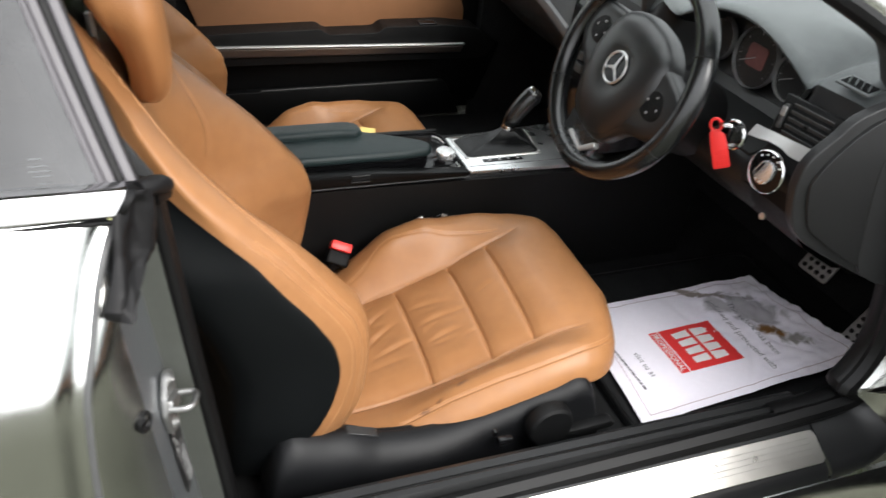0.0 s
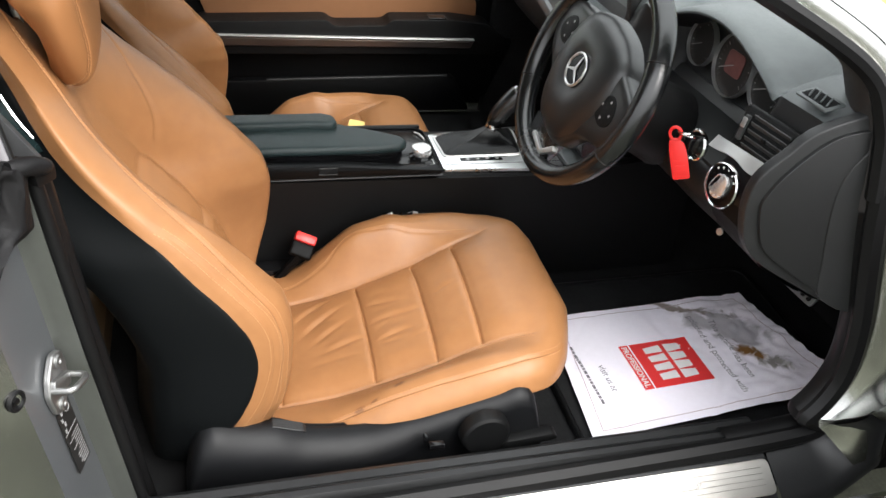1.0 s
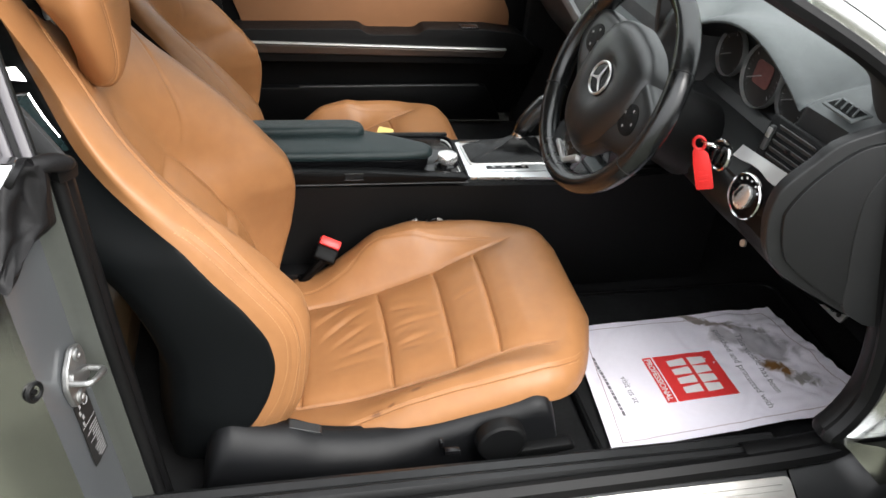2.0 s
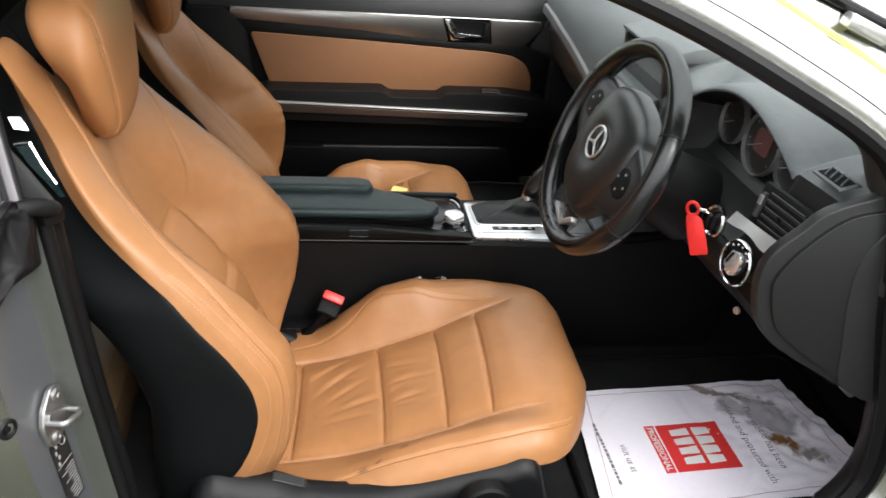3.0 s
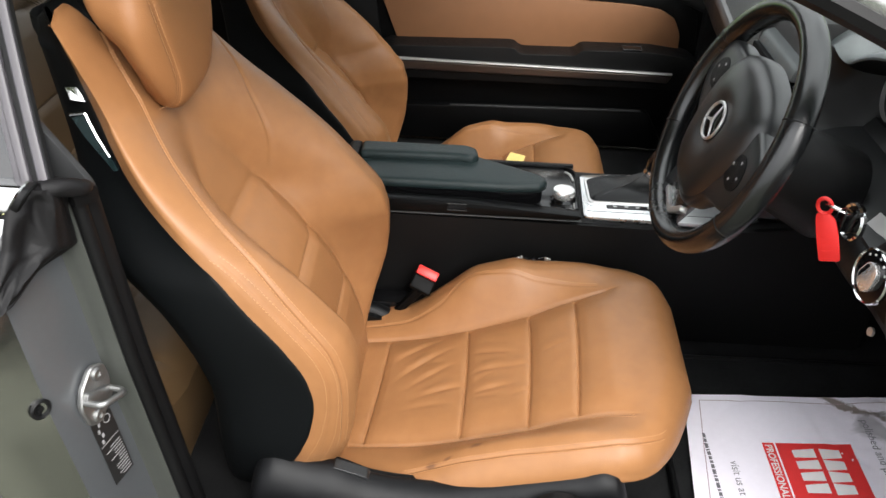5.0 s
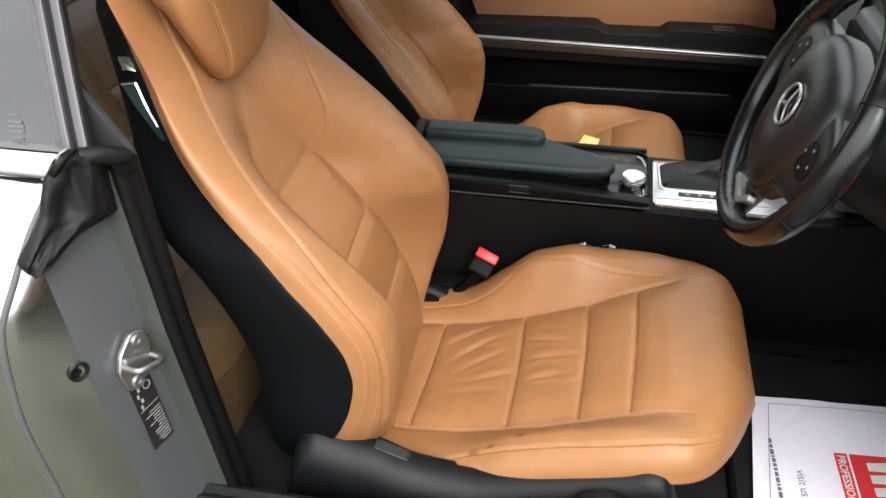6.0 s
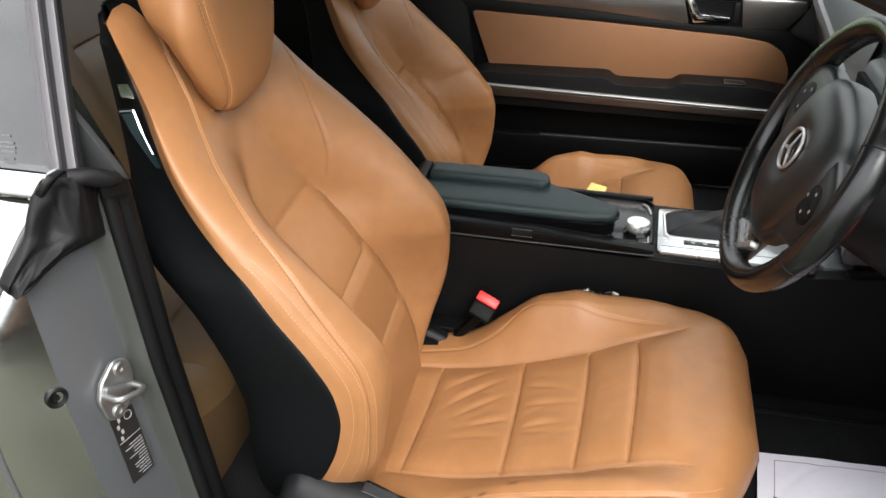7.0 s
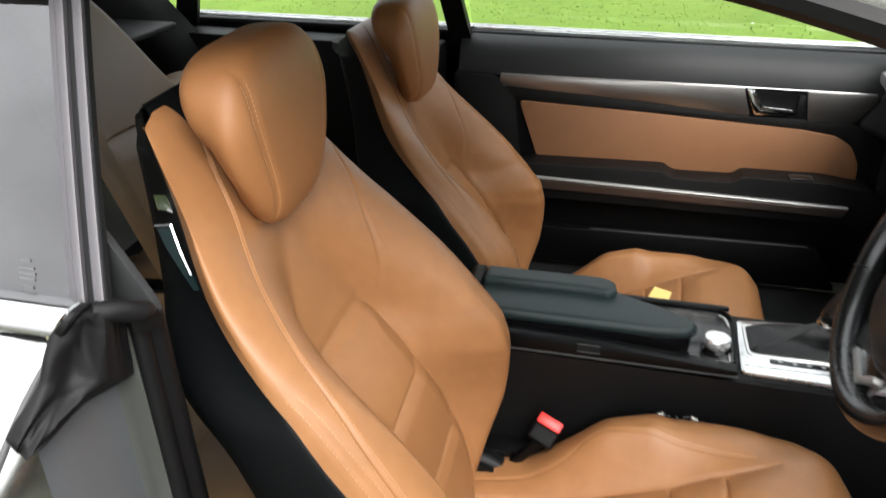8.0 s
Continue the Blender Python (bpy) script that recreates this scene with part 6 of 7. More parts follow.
for y, r in ((-0.258, 0.040), (-0.362, 0.053), (-0.458, 0.040)):
    m = facing((0.592, y, 0.904), gm_n)
    gg = part("gauge", lathe([(r * 0.985, 0.0), (r * 0.99, 0.010), (r, 0.0112), (r * 1.01, 0.010), (r * 1.01, 0.0)], m, 48), satin, dash, "round gauge with a bright ring")
    part("gauge_face", lathe([(0.0, 0.004), (r * 0.985, 0.004), (r * 0.985, 0.0), (0.0, 0.0)], m, 40), label_black, gg)
    for k in range(24):
        a = radians(-40 + 260 * k / 23)
        part("tick", box(-0.0006, 0.0006, r * 0.74, r * 0.84, 0.0045, 0.0055, 0.0002, 1, m @ Matrix.Rotation(a - radians(90), 4, "Z")), tick_grey if k % 4 else pale_ink, gg)
    if r > 0.05:
        part("gauge_display", prism(rounded([(-0.024, -0.018), (0.024, -0.018), (0.024, 0.022), (-0.024, 0.022)], 0.01, 4), 0.0045, 0.006, "z"), gauge_red, gg, "dim red display").data.transform(Matrix.Translation(-dash.location) @ m @ Matrix.Translation(dash.location))
    part("needle", box(-0.0008, 0.0008, 0.0, r * 0.75, 0.006, 0.0075, 0.0003, 1, m @ Matrix.Rotation(radians(115), 4, "Z")), pale_ink, gg)
# centre stack, screen, passenger trim
hood_ = part("screen_hood", prism(rounded([(0.500, 0.962), (0.492, 0.972), (0.56, 0.990), (0.66, 0.988), (0.66, 0.962)], 0.006, 4), -0.125, 0.105, "y", 0.005, 2), soft_dash, dash, "grey hood over the display")
for y0_, y1_ in ((-0.125, -0.108), (0.088, 0.105)):
    part("hood_side", prism(rounded([(0.512, 0.868), (0.500, 0.964), (0.62, 0.966), (0.62, 0.868)], 0.006, 3), y0_, y1_, "y", 0.004, 2), end_plastic, hood_)
part("hood_shelf", prism(rounded([(0.484, 0.858), (0.490, 0.880), (0.548, 0.900), (0.60, 0.900), (0.60, 0.858)], 0.006, 3), -0.108, 0.088, "y", 0.004, 2), soft_dash, hood_)
part("display", prism(rounded([(-0.104, 0.898), (0.084, 0.898), (0.084, 0.963), (-0.104, 0.963)], 0.006, 3), 0.546, 0.556, "x", 0.001, 1), screen_pale, dash, "small lit display with a pale map")
part("centre_panel", prism(rounded([(0.475, 0.60), (0.470, 0.70), (0.488, 0.855), (0.60, 0.86), (0.60, 0.60)], 0.01, 4), -0.115, 0.098, "y", 0.006, 2), gloss_black, dash, "gloss black centre panel")
for i in range(4):
    for j in range(3):
        part("stack_button", box(0.466, 0.478, -0.10 + 0.05 * i, -0.062 + 0.05 * i, 0.735 + 0.028 * j, 0.755 + 0.028 * j, 0.002), end_grey, dash)
part("centre_vent", prism(rounded([(-0.105, 0.822), (0.088, 0.822), (0.088, 0.862), (-0.105, 0.862)], 0.006, 3), 0.476, 0.486, "x", 0.002, 1), carpet, dash)
trim_top = curve((0.11, 0.800), (0.20, 0.822), (0.30, 0.842), (0.42, 0.860), (0.55, 0.872), (0.69, 0.878))
ys = np.linspace(0.112, 0.69, 40)
part("passenger_pad", grid_mesh([[(x + 0.01 * float(smooth(0.45, 0.7, y)), y, t + (0.966 - t) * k) for y, t in zip(ys, trim_top(ys))] for x, k in ((0.500, -0.02), (0.488, 0.0), (0.489, 0.15), (0.494, 0.40), (0.503, 0.65), (0.517, 0.83), (0.540, 0.95), (0.575, 1.03), (0.62, 1.08))]), soft_dash, dash, "grey soft pad before the passenger", 50)
part("passenger_trim", thick(grid_mesh([[(x + 0.01 * float(smooth(0.45, 0.7, y)), y, t - d) for y, t in zip(ys, trim_top(ys))] for x, d in ((0.488, 0.001), (0.480, 0.004), (0.478, 0.012), (0.480, 0.026), (0.488, 0.034))]), 0.003), dull_trim, dash, "grey passenger side trim strip")

# ---- steering wheel ----
WN = Vector((-math.cos(radians(21)), -0.02, math.sin(radians(21))))
WM = facing((0.320, -0.368, 0.893), WN)
wheel = thing("steering_wheel", (0.320, -0.368, 0.893), "black leather steering wheel with silver lower spokes", "steering wheel")


WT = WM @ Matrix.Rotation(radians(-15), 4, "Z")     # the wheel stands turned a little


def wpt(u, v, w=0.0):
    return WM @ Vector((u, v, w))


rim = []
for k in range(96):
    a = 2 * math.pi * k / 96
    row = []
    thick = 1.0 + 0.10 * float(smooth(0.35, 0.1, abs(abs(math.cos(a)) - 0.94)))
    for j in range(16):
        b = 2 * math.pi * j / 16
        rr = 0.1665 + 0.0160 * thick * math.cos(b)
        row.append(wpt(rr * math.cos(a), rr * math.sin(a), 0.0185 * math.sin(b)))
    rim.append(row)
rim.append(rim[0])
bm = grid_mesh([[tuple(p) for p in r] for r in rim], True)
bmesh.ops.remove_doubles(bm, verts=bm.verts, dist=1e-6)
rimp = part("rim", bm, wheel_hide, wheel, "black leather rim")
for a in (28, 152, 205, 335):
    pts = [wpt((0.1665 + 0.0168 * math.cos(b)) * math.cos(radians(a)), (0.1665 + 0.0168 * math.cos(b)) * math.sin(radians(a)), 0.0188 * math.sin(b)) for b in np.linspace(0, 2 * math.pi, 20, endpoint=False)]
    part("rim_seam", tube(pts, 0.0009, 6, True), rubber, rimp)
bridge = [tuple(p)[:2] for p in spline([(-0.156, 0.040, 0), (-0.100, 0.060, 0), (0.0, 0.070, 0), (0.100, 0.060, 0), (0.156, 0.040, 0), (0.160, -0.006, 0), (0.136, -0.036, 0), (0.088, -0.062, 0), (0.054, -0.108, 0), (0.0, -0.118, 0), (-0.054, -0.108, 0), (-0.088, -0.062, 0), (-0.136, -0.036, 0), (-0.160, -0.006, 0)], 8, True)]
part("spoke_bridge", grid_mesh([[tuple(WT @ Vector((u * s, v * s, w))) for u, v in bridge] for s, w in ((0.99, -0.022), (1.0, -0.012), (0.995, -0.003), (0.975, 0.003), (0.93, 0.0065), (0.80, 0.0085), (0.4, 0.009), (0.05, 0.009))], True, True), hub_hide, wheel, "black wheel spokes", 70)
hub = [tuple(p)[:2] for p in spline([(-0.080, 0.062, 0), (-0.044, 0.084, 0), (0.0, 0.089, 0), (0.044, 0.084, 0), (0.080, 0.062, 0), (0.094, 0.014, 0), (0.086, -0.040, 0), (0.062, -0.088, 0), (0.030, -0.109, 0), (0.0, -0.112, 0), (-0.030, -0.109, 0), (-0.062, -0.088, 0), (-0.086, -0.040, 0), (-0.094, 0.014, 0)], 8, True)]
rows = []
for s, w in ((1.03, -0.026), (1.035, -0.012), (1.025, -0.002), (1.00, 0.0045), (0.955, 0.0098), (0.89, 0.0143), (0.80, 0.0182), (0.68, 0.0212), (0.52, 0.0232), (0.36, 0.0225), (0.33, 0.0215), (0.12, 0.0210)):
    rows.append([tuple(WT @ Vector((u * s, v * s, w))) for u, v in hub])
part("airbag_cover", grid_mesh(rows, True, True), hub_hide, wheel, "black padded hub cover", 70)
for sgn in (-1, 1):
    pad_ = [(sgn * (0.106 + 0.026 * math.cos(a) * (1 - 0.18 * math.sin(a))), 0.010 + 0.024 * math.sin(a)) for a in np.linspace(0, 2 * math.pi, 28, endpoint=False)]
    bm = prism(pad_, 0.004, 0.0098, "z", 0.0015, 2)
    bmesh.ops.transform(bm, matrix=WT, verts=bm.verts)
    bmesh.ops.recalc_face_normals(bm, faces=bm.faces)
    bp_ = part("button_pad", bm, black_plastic, wheel, "rounded thumb button pad")
    for u, v in ((0.106, 0.025), (0.106, -0.004), (0.091, 0.011), (0.121, 0.011)):
        part("button_mark", box(-0.0022, 0.0022, -0.0022, 0.0022, 0.0092, 0.0102, 0.0006, 1, WT @ Matrix.Translation((sgn * u, v, 0))), pale_ink, bp_)
    part("phone_button", lathe([(0.0, 0.0), (0.0065, 0.0), (0.006, 0.002), (0.0, 0.0024)], WT @ Matrix.Translation((sgn * 0.080, -0.014, 0.0085)), 20), black_plastic, wheel)
bm = prism(rounded([(-0.052, -0.095), (0.052, -0.095), (0.042, -0.160), (-0.042, -0.160)], 0.010, 4), -0.020, -0.002, "z", 0.004, 2)
bmesh.ops.transform(bm, matrix=WT, verts=bm.verts)
part("lower_spoke", bm, wheel_hide, wheel, "black lower spoke")
bm = prism(rounded([(-0.016, -0.138), (-0.018, -0.147), (0.034, -0.150), (0.060, -0.119), (0.053, -0.112), (0.030, -0.141)], 0.003, 3), -0.008, 0.003, "z", 0.002, 2)
bmesh.ops.transform(bm, matrix=WT, verts=bm.verts)
part("spoke_trim", bm, satin, wheel, "bent silver trim on the lower spoke")
bm = tube([WT @ Vector((0.0262 * math.cos(a), 0.0262 * math.sin(a), 0.0235)) for a in np.linspace(0, 2 * math.pi, 40, endpoint=False)], 0.0022, 8, True)
em = part("emblem_ring", bm, satin, wheel, "round chrome emblem")
part("emblem_ground", lathe([(0.0, 0.0), (0.026, 0.0), (0.026, 0.0008), (0.0, 0.001)], WT @ Matrix.Translation((0, 0.0, 0.0222)), 30), gloss_black, em)
for k in range(3):
    m = WT @ Matrix.Translation((0, 0.0, 0.0236)) @ Matrix.Rotation(radians(120 * k), 4, "Z")
    bm = prism([(-0.0030, 0.0), (0.0030, 0.0), (0.0006, 0.0255), (-0.0006, 0.0255)], 0.0, 0.003, "z", 0.0006, 1)
    bmesh.ops.transform(bm, matrix=m, verts=bm.verts)
    part("emblem_arm", bm, satin, em)
part("column_shroud", tube([wpt(0, -0.012, -0.02), wpt(0, -0.02, -0.09), wpt(0, -0.03, -0.19)], [0.052, 0.062, 0.070], 24), black_plastic, wheel, "black column shroud")
for sgn, dv in ((-1, 0.045), (-1, 0.0)):
    part("stalk", tube([wpt(sgn * 0.04, dv, -0.045), wpt(sgn * 0.09, dv + 0.006, -0.05), wpt(sgn * 0.125, dv + 0.012, -0.046), wpt(sgn * 0.127, dv + 0.012, -0.046)], [0.006, 0.007, 0.008, 0.003], 12), black_plastic, wheel, "black column stalk")

# Key ring and tag that hang from the lock.
tag = thing("key_tag", (0.420, -0.500, 0.83), "red plastic key tag hanging on a steel ring from the ignition", "key tag")
tm = facing((0.426, -0.510, 0.822), (-0.60, -0.80, 0.10))
tg = Matrix.Rotation(radians(22), 4, "Z") @ Matrix.Diagonal((0.85, 1.0, 1.0, 1.0))
pts = [tm @ tg @ Vector((0.010 * math.cos(a), 0.033 + 0.010 * math.sin(a), 0.0)) for a in np.linspace(0, 2 * math.pi, 24, endpoint=False)]
part("tag_loop", tube(pts, 0.0026, 8, True), red_plastic, tag)
body_ = rounded([(-0.013, 0.024), (0.000, 0.027), (0.013, 0.016), (0.0155, -0.004), (0.0155, -0.040), (-0.0155, -0.040), (-0.0155, -0.004), (-0.0145, 0.014)], 0.004, 3)
bm = prism(body_, -0.002, 0.002, "z", 0.001, 2)
bmesh.ops.transform(bm, matrix=tm @ tg, verts=bm.verts)
tb = part("tag_body", bm, red_plastic, tag, "flat red tag")
for k in range(3):
    part("relief_line", box(-0.009, 0.009, -0.0008, 0.0008, 0.0018, 0.0026, 0.0003, 1, tm @ tg @ Matrix.Translation((0, -0.010 - 0.008 * k, 0))), red_plastic, tb)
for c in ((0.002, 0.036, 0.006), (0.006, 0.030, -0.004)):
    pts = [tm @ Vector((c[0] + 0.012 * math.cos(a), c[1] + 0.004 * math.sin(a), c[2] + 0.012 * math.sin(a))) for a in np.linspace(0, 2 * math.pi, 28, endpoint=False)]
    part("steel_ring", tube(pts, 0.0011, 6, True), chrome, tag)

# ---- footwell ----
mat_ = prism(rounded([(0.32, -0.65), (0.90, -0.66), (0.92, -0.17), (0.33, -0.18)], 0.04, 5), 0.316, 0.326, "z", 0.004, 2)
solo("floor_mat", mat_, carpet, "black carpet floor mat in the driver's footwell", "floor mat")
part_edge = tube([(x, y, 0.326) for x, y in rounded([(0.326, -0.644), (0.894, -0.654), (0.914, -0.176), (0.336, -0.186)], 0.04, 5)], 0.005, 8, True)
solo("mat_binding", part_edge, black_plastic, "black binding round the floor mat", "mat edge")
for nm, px, py, pz, w, h, nv, lab in (("brake_pedal", 0.862, -0.43, 0.470, 0.075, 0.055, (-0.80, -0.05, 0.55), "brake pedal with steel face and rubber studs"),
                                      ("accelerator_pedal", 0.905, -0.565, 0.415, 0.055, 0.16, (-0.75, -0.05, 0.65), "accelerator pedal with steel face and rubber studs")):
    pm = facing((px, py, pz), nv)
    ped = thing(nm, (px, py, pz), lab, "pedal")
    bm = prism(rounded([(-w / 2, -h / 2), (w / 2, -h / 2), (w / 2, h / 2), (-w / 2, h / 2)], 0.008, 3), -0.004, 0.004, "z", 0.0015, 1)
    bmesh.ops.transform(bm, matrix=pm, verts=bm.verts)
    face_ = part("pedal_face", bm, zinc, ped, "steel pedal face")
    nu, nv_ = max(2, int(w / 0.016)), max(2, int(h / 0.016))
    for i in range(nu):
        for j in range(nv_):
            part("stud", lathe([(0.0, 0.0), (0.005, 0.0), (0.0045, 0.003), (0.0, 0.0035)], pm @ Matrix.Translation(((i - (nu - 1) / 2) * 0.0165 + (0.004 if j % 2 else 0), (j - (nv_ - 1) / 2) * 0.0165, 0.004)), 12), rubber, face_)
    part("pedal_arm", tube([pm @ Vector((0, 0, -0.004)), pm @ Vector((0, 0.02, -0.05)), Vector((1.12, py, pz + 0.10))], 0.009, 8), black_plastic, ped)

# ---- paper mat with print ----
A_, B_, C_, D_ = Vector((0.343, -0.628)), Vector((0.378, -0.298)), Vector((0.822, -0.300)), Vector((0.868, -0.605))


def paper_z(x, y):
    z = 0.334 + 0.058 * (x - 0.345)
    f = float(smooth(0.56, 0.82, x))
    z += f * (0.0085 * noise.noise(Vector((x * 15, y * 15, 3.0))) + 0.0075 * abs(noise.noise(Vector((x * 36, y * 36, 7.0)))))
    z += 0.0020 * noise.noise(Vector((x * 9, y * 9, 1.0))) - 0.0022 * max(0.0, 1 - 14 * abs(noise.noise(Vector((x * 5, y * 5, 9.0)))))
    return z + 0.010 * float(smooth(0.78, 0.87, x)) * float(smooth(-0.42, -0.60, y))


paper_mat = material("white_paper", (0.86, 0.825, 0.90), 0.75, 0, 0.03, 30, 0.15, 500, spec=0.2)
n, l = paper_mat.node_tree.nodes, paper_mat.node_tree.links
tc = n.new("ShaderNodeTexCoord")
prev = n["Principled BSDF"].inputs["Base Color"].links[0].from_socket
STAINS = ((0.735, -0.475, 0.055, 0.030, (0.20, 0.10, 0.03), 26.0, 0.52), (0.775, -0.520, 0.060, 0.035, (0.30, 0.28, 0.27), 34.0, 0.54),
          (0.735, -0.375, 0.070, 0.040, (0.25, 0.23, 0.23), 30.0, 0.55), (0.660, -0.325, 0.100, 0.018, (0.26, 0.22, 0.20), 40.0, 0.53), (0.745, -0.440, 0.035, 0.020, (0.16, 0.09, 0.04), 45.0, 0.55), (0.725, -0.400, 0.130, 0.055, (0.44, 0.42, 0.45), 18.0, 0.50))
for sx, sy, rx_, ry_, col, sc, cut in STAINS:
    mp = n.new("ShaderNodeMapping")
    mp.vector_type = "TEXTURE"
    mp.inputs["Location"].default_value = (sx, sy, 0.355)
    mp.inputs["Scale"].default_value = (rx_, ry_, 1.0)
    mp.inputs["Rotation"].default_value = (0, 0, radians(-35))
    l.new(tc.outputs["Object"], mp.inputs["Vector"])
    gr = n.new("ShaderNodeTexGradient")
    gr.gradient_type = "SPHERICAL"
    l.new(mp.outputs["Vector"], gr.inputs["Vector"])
    nz = n.new("ShaderNodeTexNoise")
    nz.inputs["Scale"].default_value, nz.inputs["Detail"].default_value, nz.inputs["Distortion"].default_value = sc, 6, 1.2
    l.new(tc.outputs["Object"], nz.inputs["Vector"])
    add = n.new("ShaderNodeMath")
    add.operation = "MULTIPLY_ADD"
    add.inputs[1].default_value = 0.55
    l.new(gr.outputs["Fac"], add.inputs[0])
    l.new(nz.outputs["Fac"], add.inputs[2])
    cutr = n.new("ShaderNodeMapRange")
    cutr.inputs["From Min"].default_value, cutr.inputs["From Max"].default_value = cut + 0.14, cut + 0.34
    l.new(add.outputs[0], cutr.inputs["Value"])
    within = n.new("ShaderNodeMath")
    within.operation = "MULTIPLY"
    step = n.new("ShaderNodeMapRange")
    step.inputs["From Max"].default_value = 0.25
    l.new(gr.outputs["Fac"], step.inputs["Value"])
    l.new(cutr.outputs["Result"], within.inputs[0])
    l.new(step.outputs["Result"], within.inputs[1])
    mx = n.new("ShaderNodeMix")
    mx.data_type = "RGBA"
    l.new(within.outputs[0], mx.inputs["Factor"])
    l.new(prev, mx.inputs["A"])
    mx.inputs["B"].default_value = (*col, 1)
    prev = mx.outputs["Result"]
l.new(prev, n["Principled BSDF"].inputs["Base Color"])

sheet = thing("paper_mat", (0, 0, 0), "white printed paper mat with muddy stains in the driver's footwell", "paper mat")
rows = []
for s in np.linspace(0, 1, 90):
    row = []
    for t in np.linspace(0, 1, 60):
        p = (A_ * (1 - s) + D_ * s) * (1 - t) + (B_ * (1 - s) + C_ * s) * t
        row.append((p.x, p.y, paper_z(p.x, p.y)))
    rows.append(row)
top_ = rows
bm = join(grid_mesh(top_), grid_mesh([[(x, y, z - 0.0008) for x, y, z in r] for r in top_]))
part("paper_sheet", bm, paper_mat, sheet, "white paper", 80)


def laid(bm, lift=0.0008):
    """Lays flat print down on the paper."""
    for v in bm.verts:
        v.co.z = paper_z(v.co.x, v.co.y) + lift + v.co.z
    return bm


def fine(poly):
    """A filled flat shape, cut fine enough to follow the paper."""
    bm = bmesh.new()
    bm.faces.new([bm.verts.new((x, y, 0)) for x, y in poly])
    bmesh.ops.triangulate(bm, faces=bm.faces[:])
    for _ in range(3):
        long_ = [e for e in bm.edges if e.calc_length() > 0.012]
        if long_:
            bmesh.ops.subdivide_edges(bm, edges=long_, cuts=1)
            bmesh.ops.triangulate(bm, faces=bm.faces[:])
    bmesh.ops.recalc_face_normals(bm, faces=bm.faces)
    return bm


def quad(x0, x1, y0, y1):
    n = max(2, int(max(x1 - x0, y1 - y0) / 0.012))
    m = max(2, int(min(x1 - x0, y1 - y0) / 0.012))
    a, b = (n, m) if x1 - x0 > y1 - y0 else (m, n)
    return grid_mesh([[(x, y, 0.0) for y in np.linspace(y0, y1, b)] for x in np.linspace(x0, x1, a)])


def words(body, size, x, y, bold=0.0):
    """Printed words whose line runs towards the sill, with their tops to the car's front; centred at x, y."""
    cu = bpy.data.curves.new("words", "FONT")
    cu.body, cu.size, cu.align_x, cu.offset, cu.resolution_u = body, size, "CENTER", bold, 3
    ob = bpy.data.objects.new("words", cu)
    me = bpy.data.meshes.new_from_object(ob)
    bpy.data.objects.remove(ob)
    bm = bmesh.new()
    bm.from_mesh(me)
    bpy.data.meshes.remove(me)
    m = Matrix(((0, 1, 0, x), (-1, 0, 0, y), (0, 0, 1, 0), (0, 0, 0, 1)))
    bmesh.ops.transform(bm, matrix=m, verts=bm.verts)
    return bm


part("printed_line", laid(words("This vehicle has been", 0.0195, 0.700, -0.462)), grey_ink, sheet, "grey printed words")
part("printed_line", laid(words("polished and protected with", 0.0195, 0.664, -0.468)), grey_ink, sheet, "grey printed words")
part("printed_line", laid(words("visit us at", 0.0185, 0.424, -0.490)), grey_ink, sheet, "grey printed words")
y0 = -0.392
for w in (0.010, 0.008, 0.011, 0.004, 0.009, 0.007, 0.006, 0.009, 0.010, 0.004, 0.007, 0.011, 0.004, 0.008, 0.007, 0.012):
    part("print_bar", laid(quad(0.3915, 0.3970, y0 - w, y0)), grey_ink, sheet, "grey bar of small print")
    y0 -= w + 0.0022
logo = part("printed_block", laid(quad(0.508, 0.630, -0.534, -0.412), 0.0007), red_ink, sheet, "red printed block with white shapes")
part("printed_strip", laid(quad(0.486, 0.505, -0.534, -0.412), 0.0007), red_ink, sheet, "red printed strip")
part("printed_line", laid(words("PROFESSIONAL", 0.0165, 0.4895, -0.473, 0.0004), 0.0013), white_ink, sheet, "white printed word")
for i in range(4):
    w = 0.020
    y0 = -0.424 - 0.0245 * i
    part("white_shape", laid(fine([(0.574, y0), (0.606, y0 - 0.003), (0.606, y0 - w), (0.574, y0 - w - 0.003)]), 0.0013), white_ink, logo)
    part("white_shape", laid(fine([(0.530, y0 - 0.004), (0.566, y0), (0.566, y0 - w), (0.530, y0 - w)]), 0.0013), white_ink, logo)
edge_pts = [(A_.lerp(C_, 0.05), B_.lerp(D_, 0.05)), (B_.lerp(D_, 0.05), C_.lerp(A_, 0.05)), (C_.lerp(A_, 0.05), D_.lerp(B_, 0.05)), (D_.lerp(B_, 0.05), A_.lerp(C_, 0.05))]
for p, q in edge_pts:
    d = (q - p).normalized() * 0.0007
    nrm = Vector((-d.y, d.x))
    row0 = [(*(p.lerp(q, t) + nrm), 0.0) for t in np.linspace(0, 1, 50)]
    row1 = [(*(p.lerp(q, t) - nrm), 0.0) for t in np.linspace(0, 1, 50)]
    part("printed_border", laid(grid_mesh([row0, row1])), pink_ink, sheet, "thin printed border line")

# ---- small things ----
buckle = thing("seat_belt_buckle", (-0.10, -0.185, 0.36), "black seat belt buckle with red release button beside the seat", "seat belt")
bmx = facing((-0.098, -0.176, 0.478), (0.10, -0.72, 0.68), (0.42, 0.3, 0.95))
part("buckle_body", box(-0.022, 0.022, -0.034, -0.004, -0.014, 0.004, 0.005, 3, bmx), door_dark, buckle)
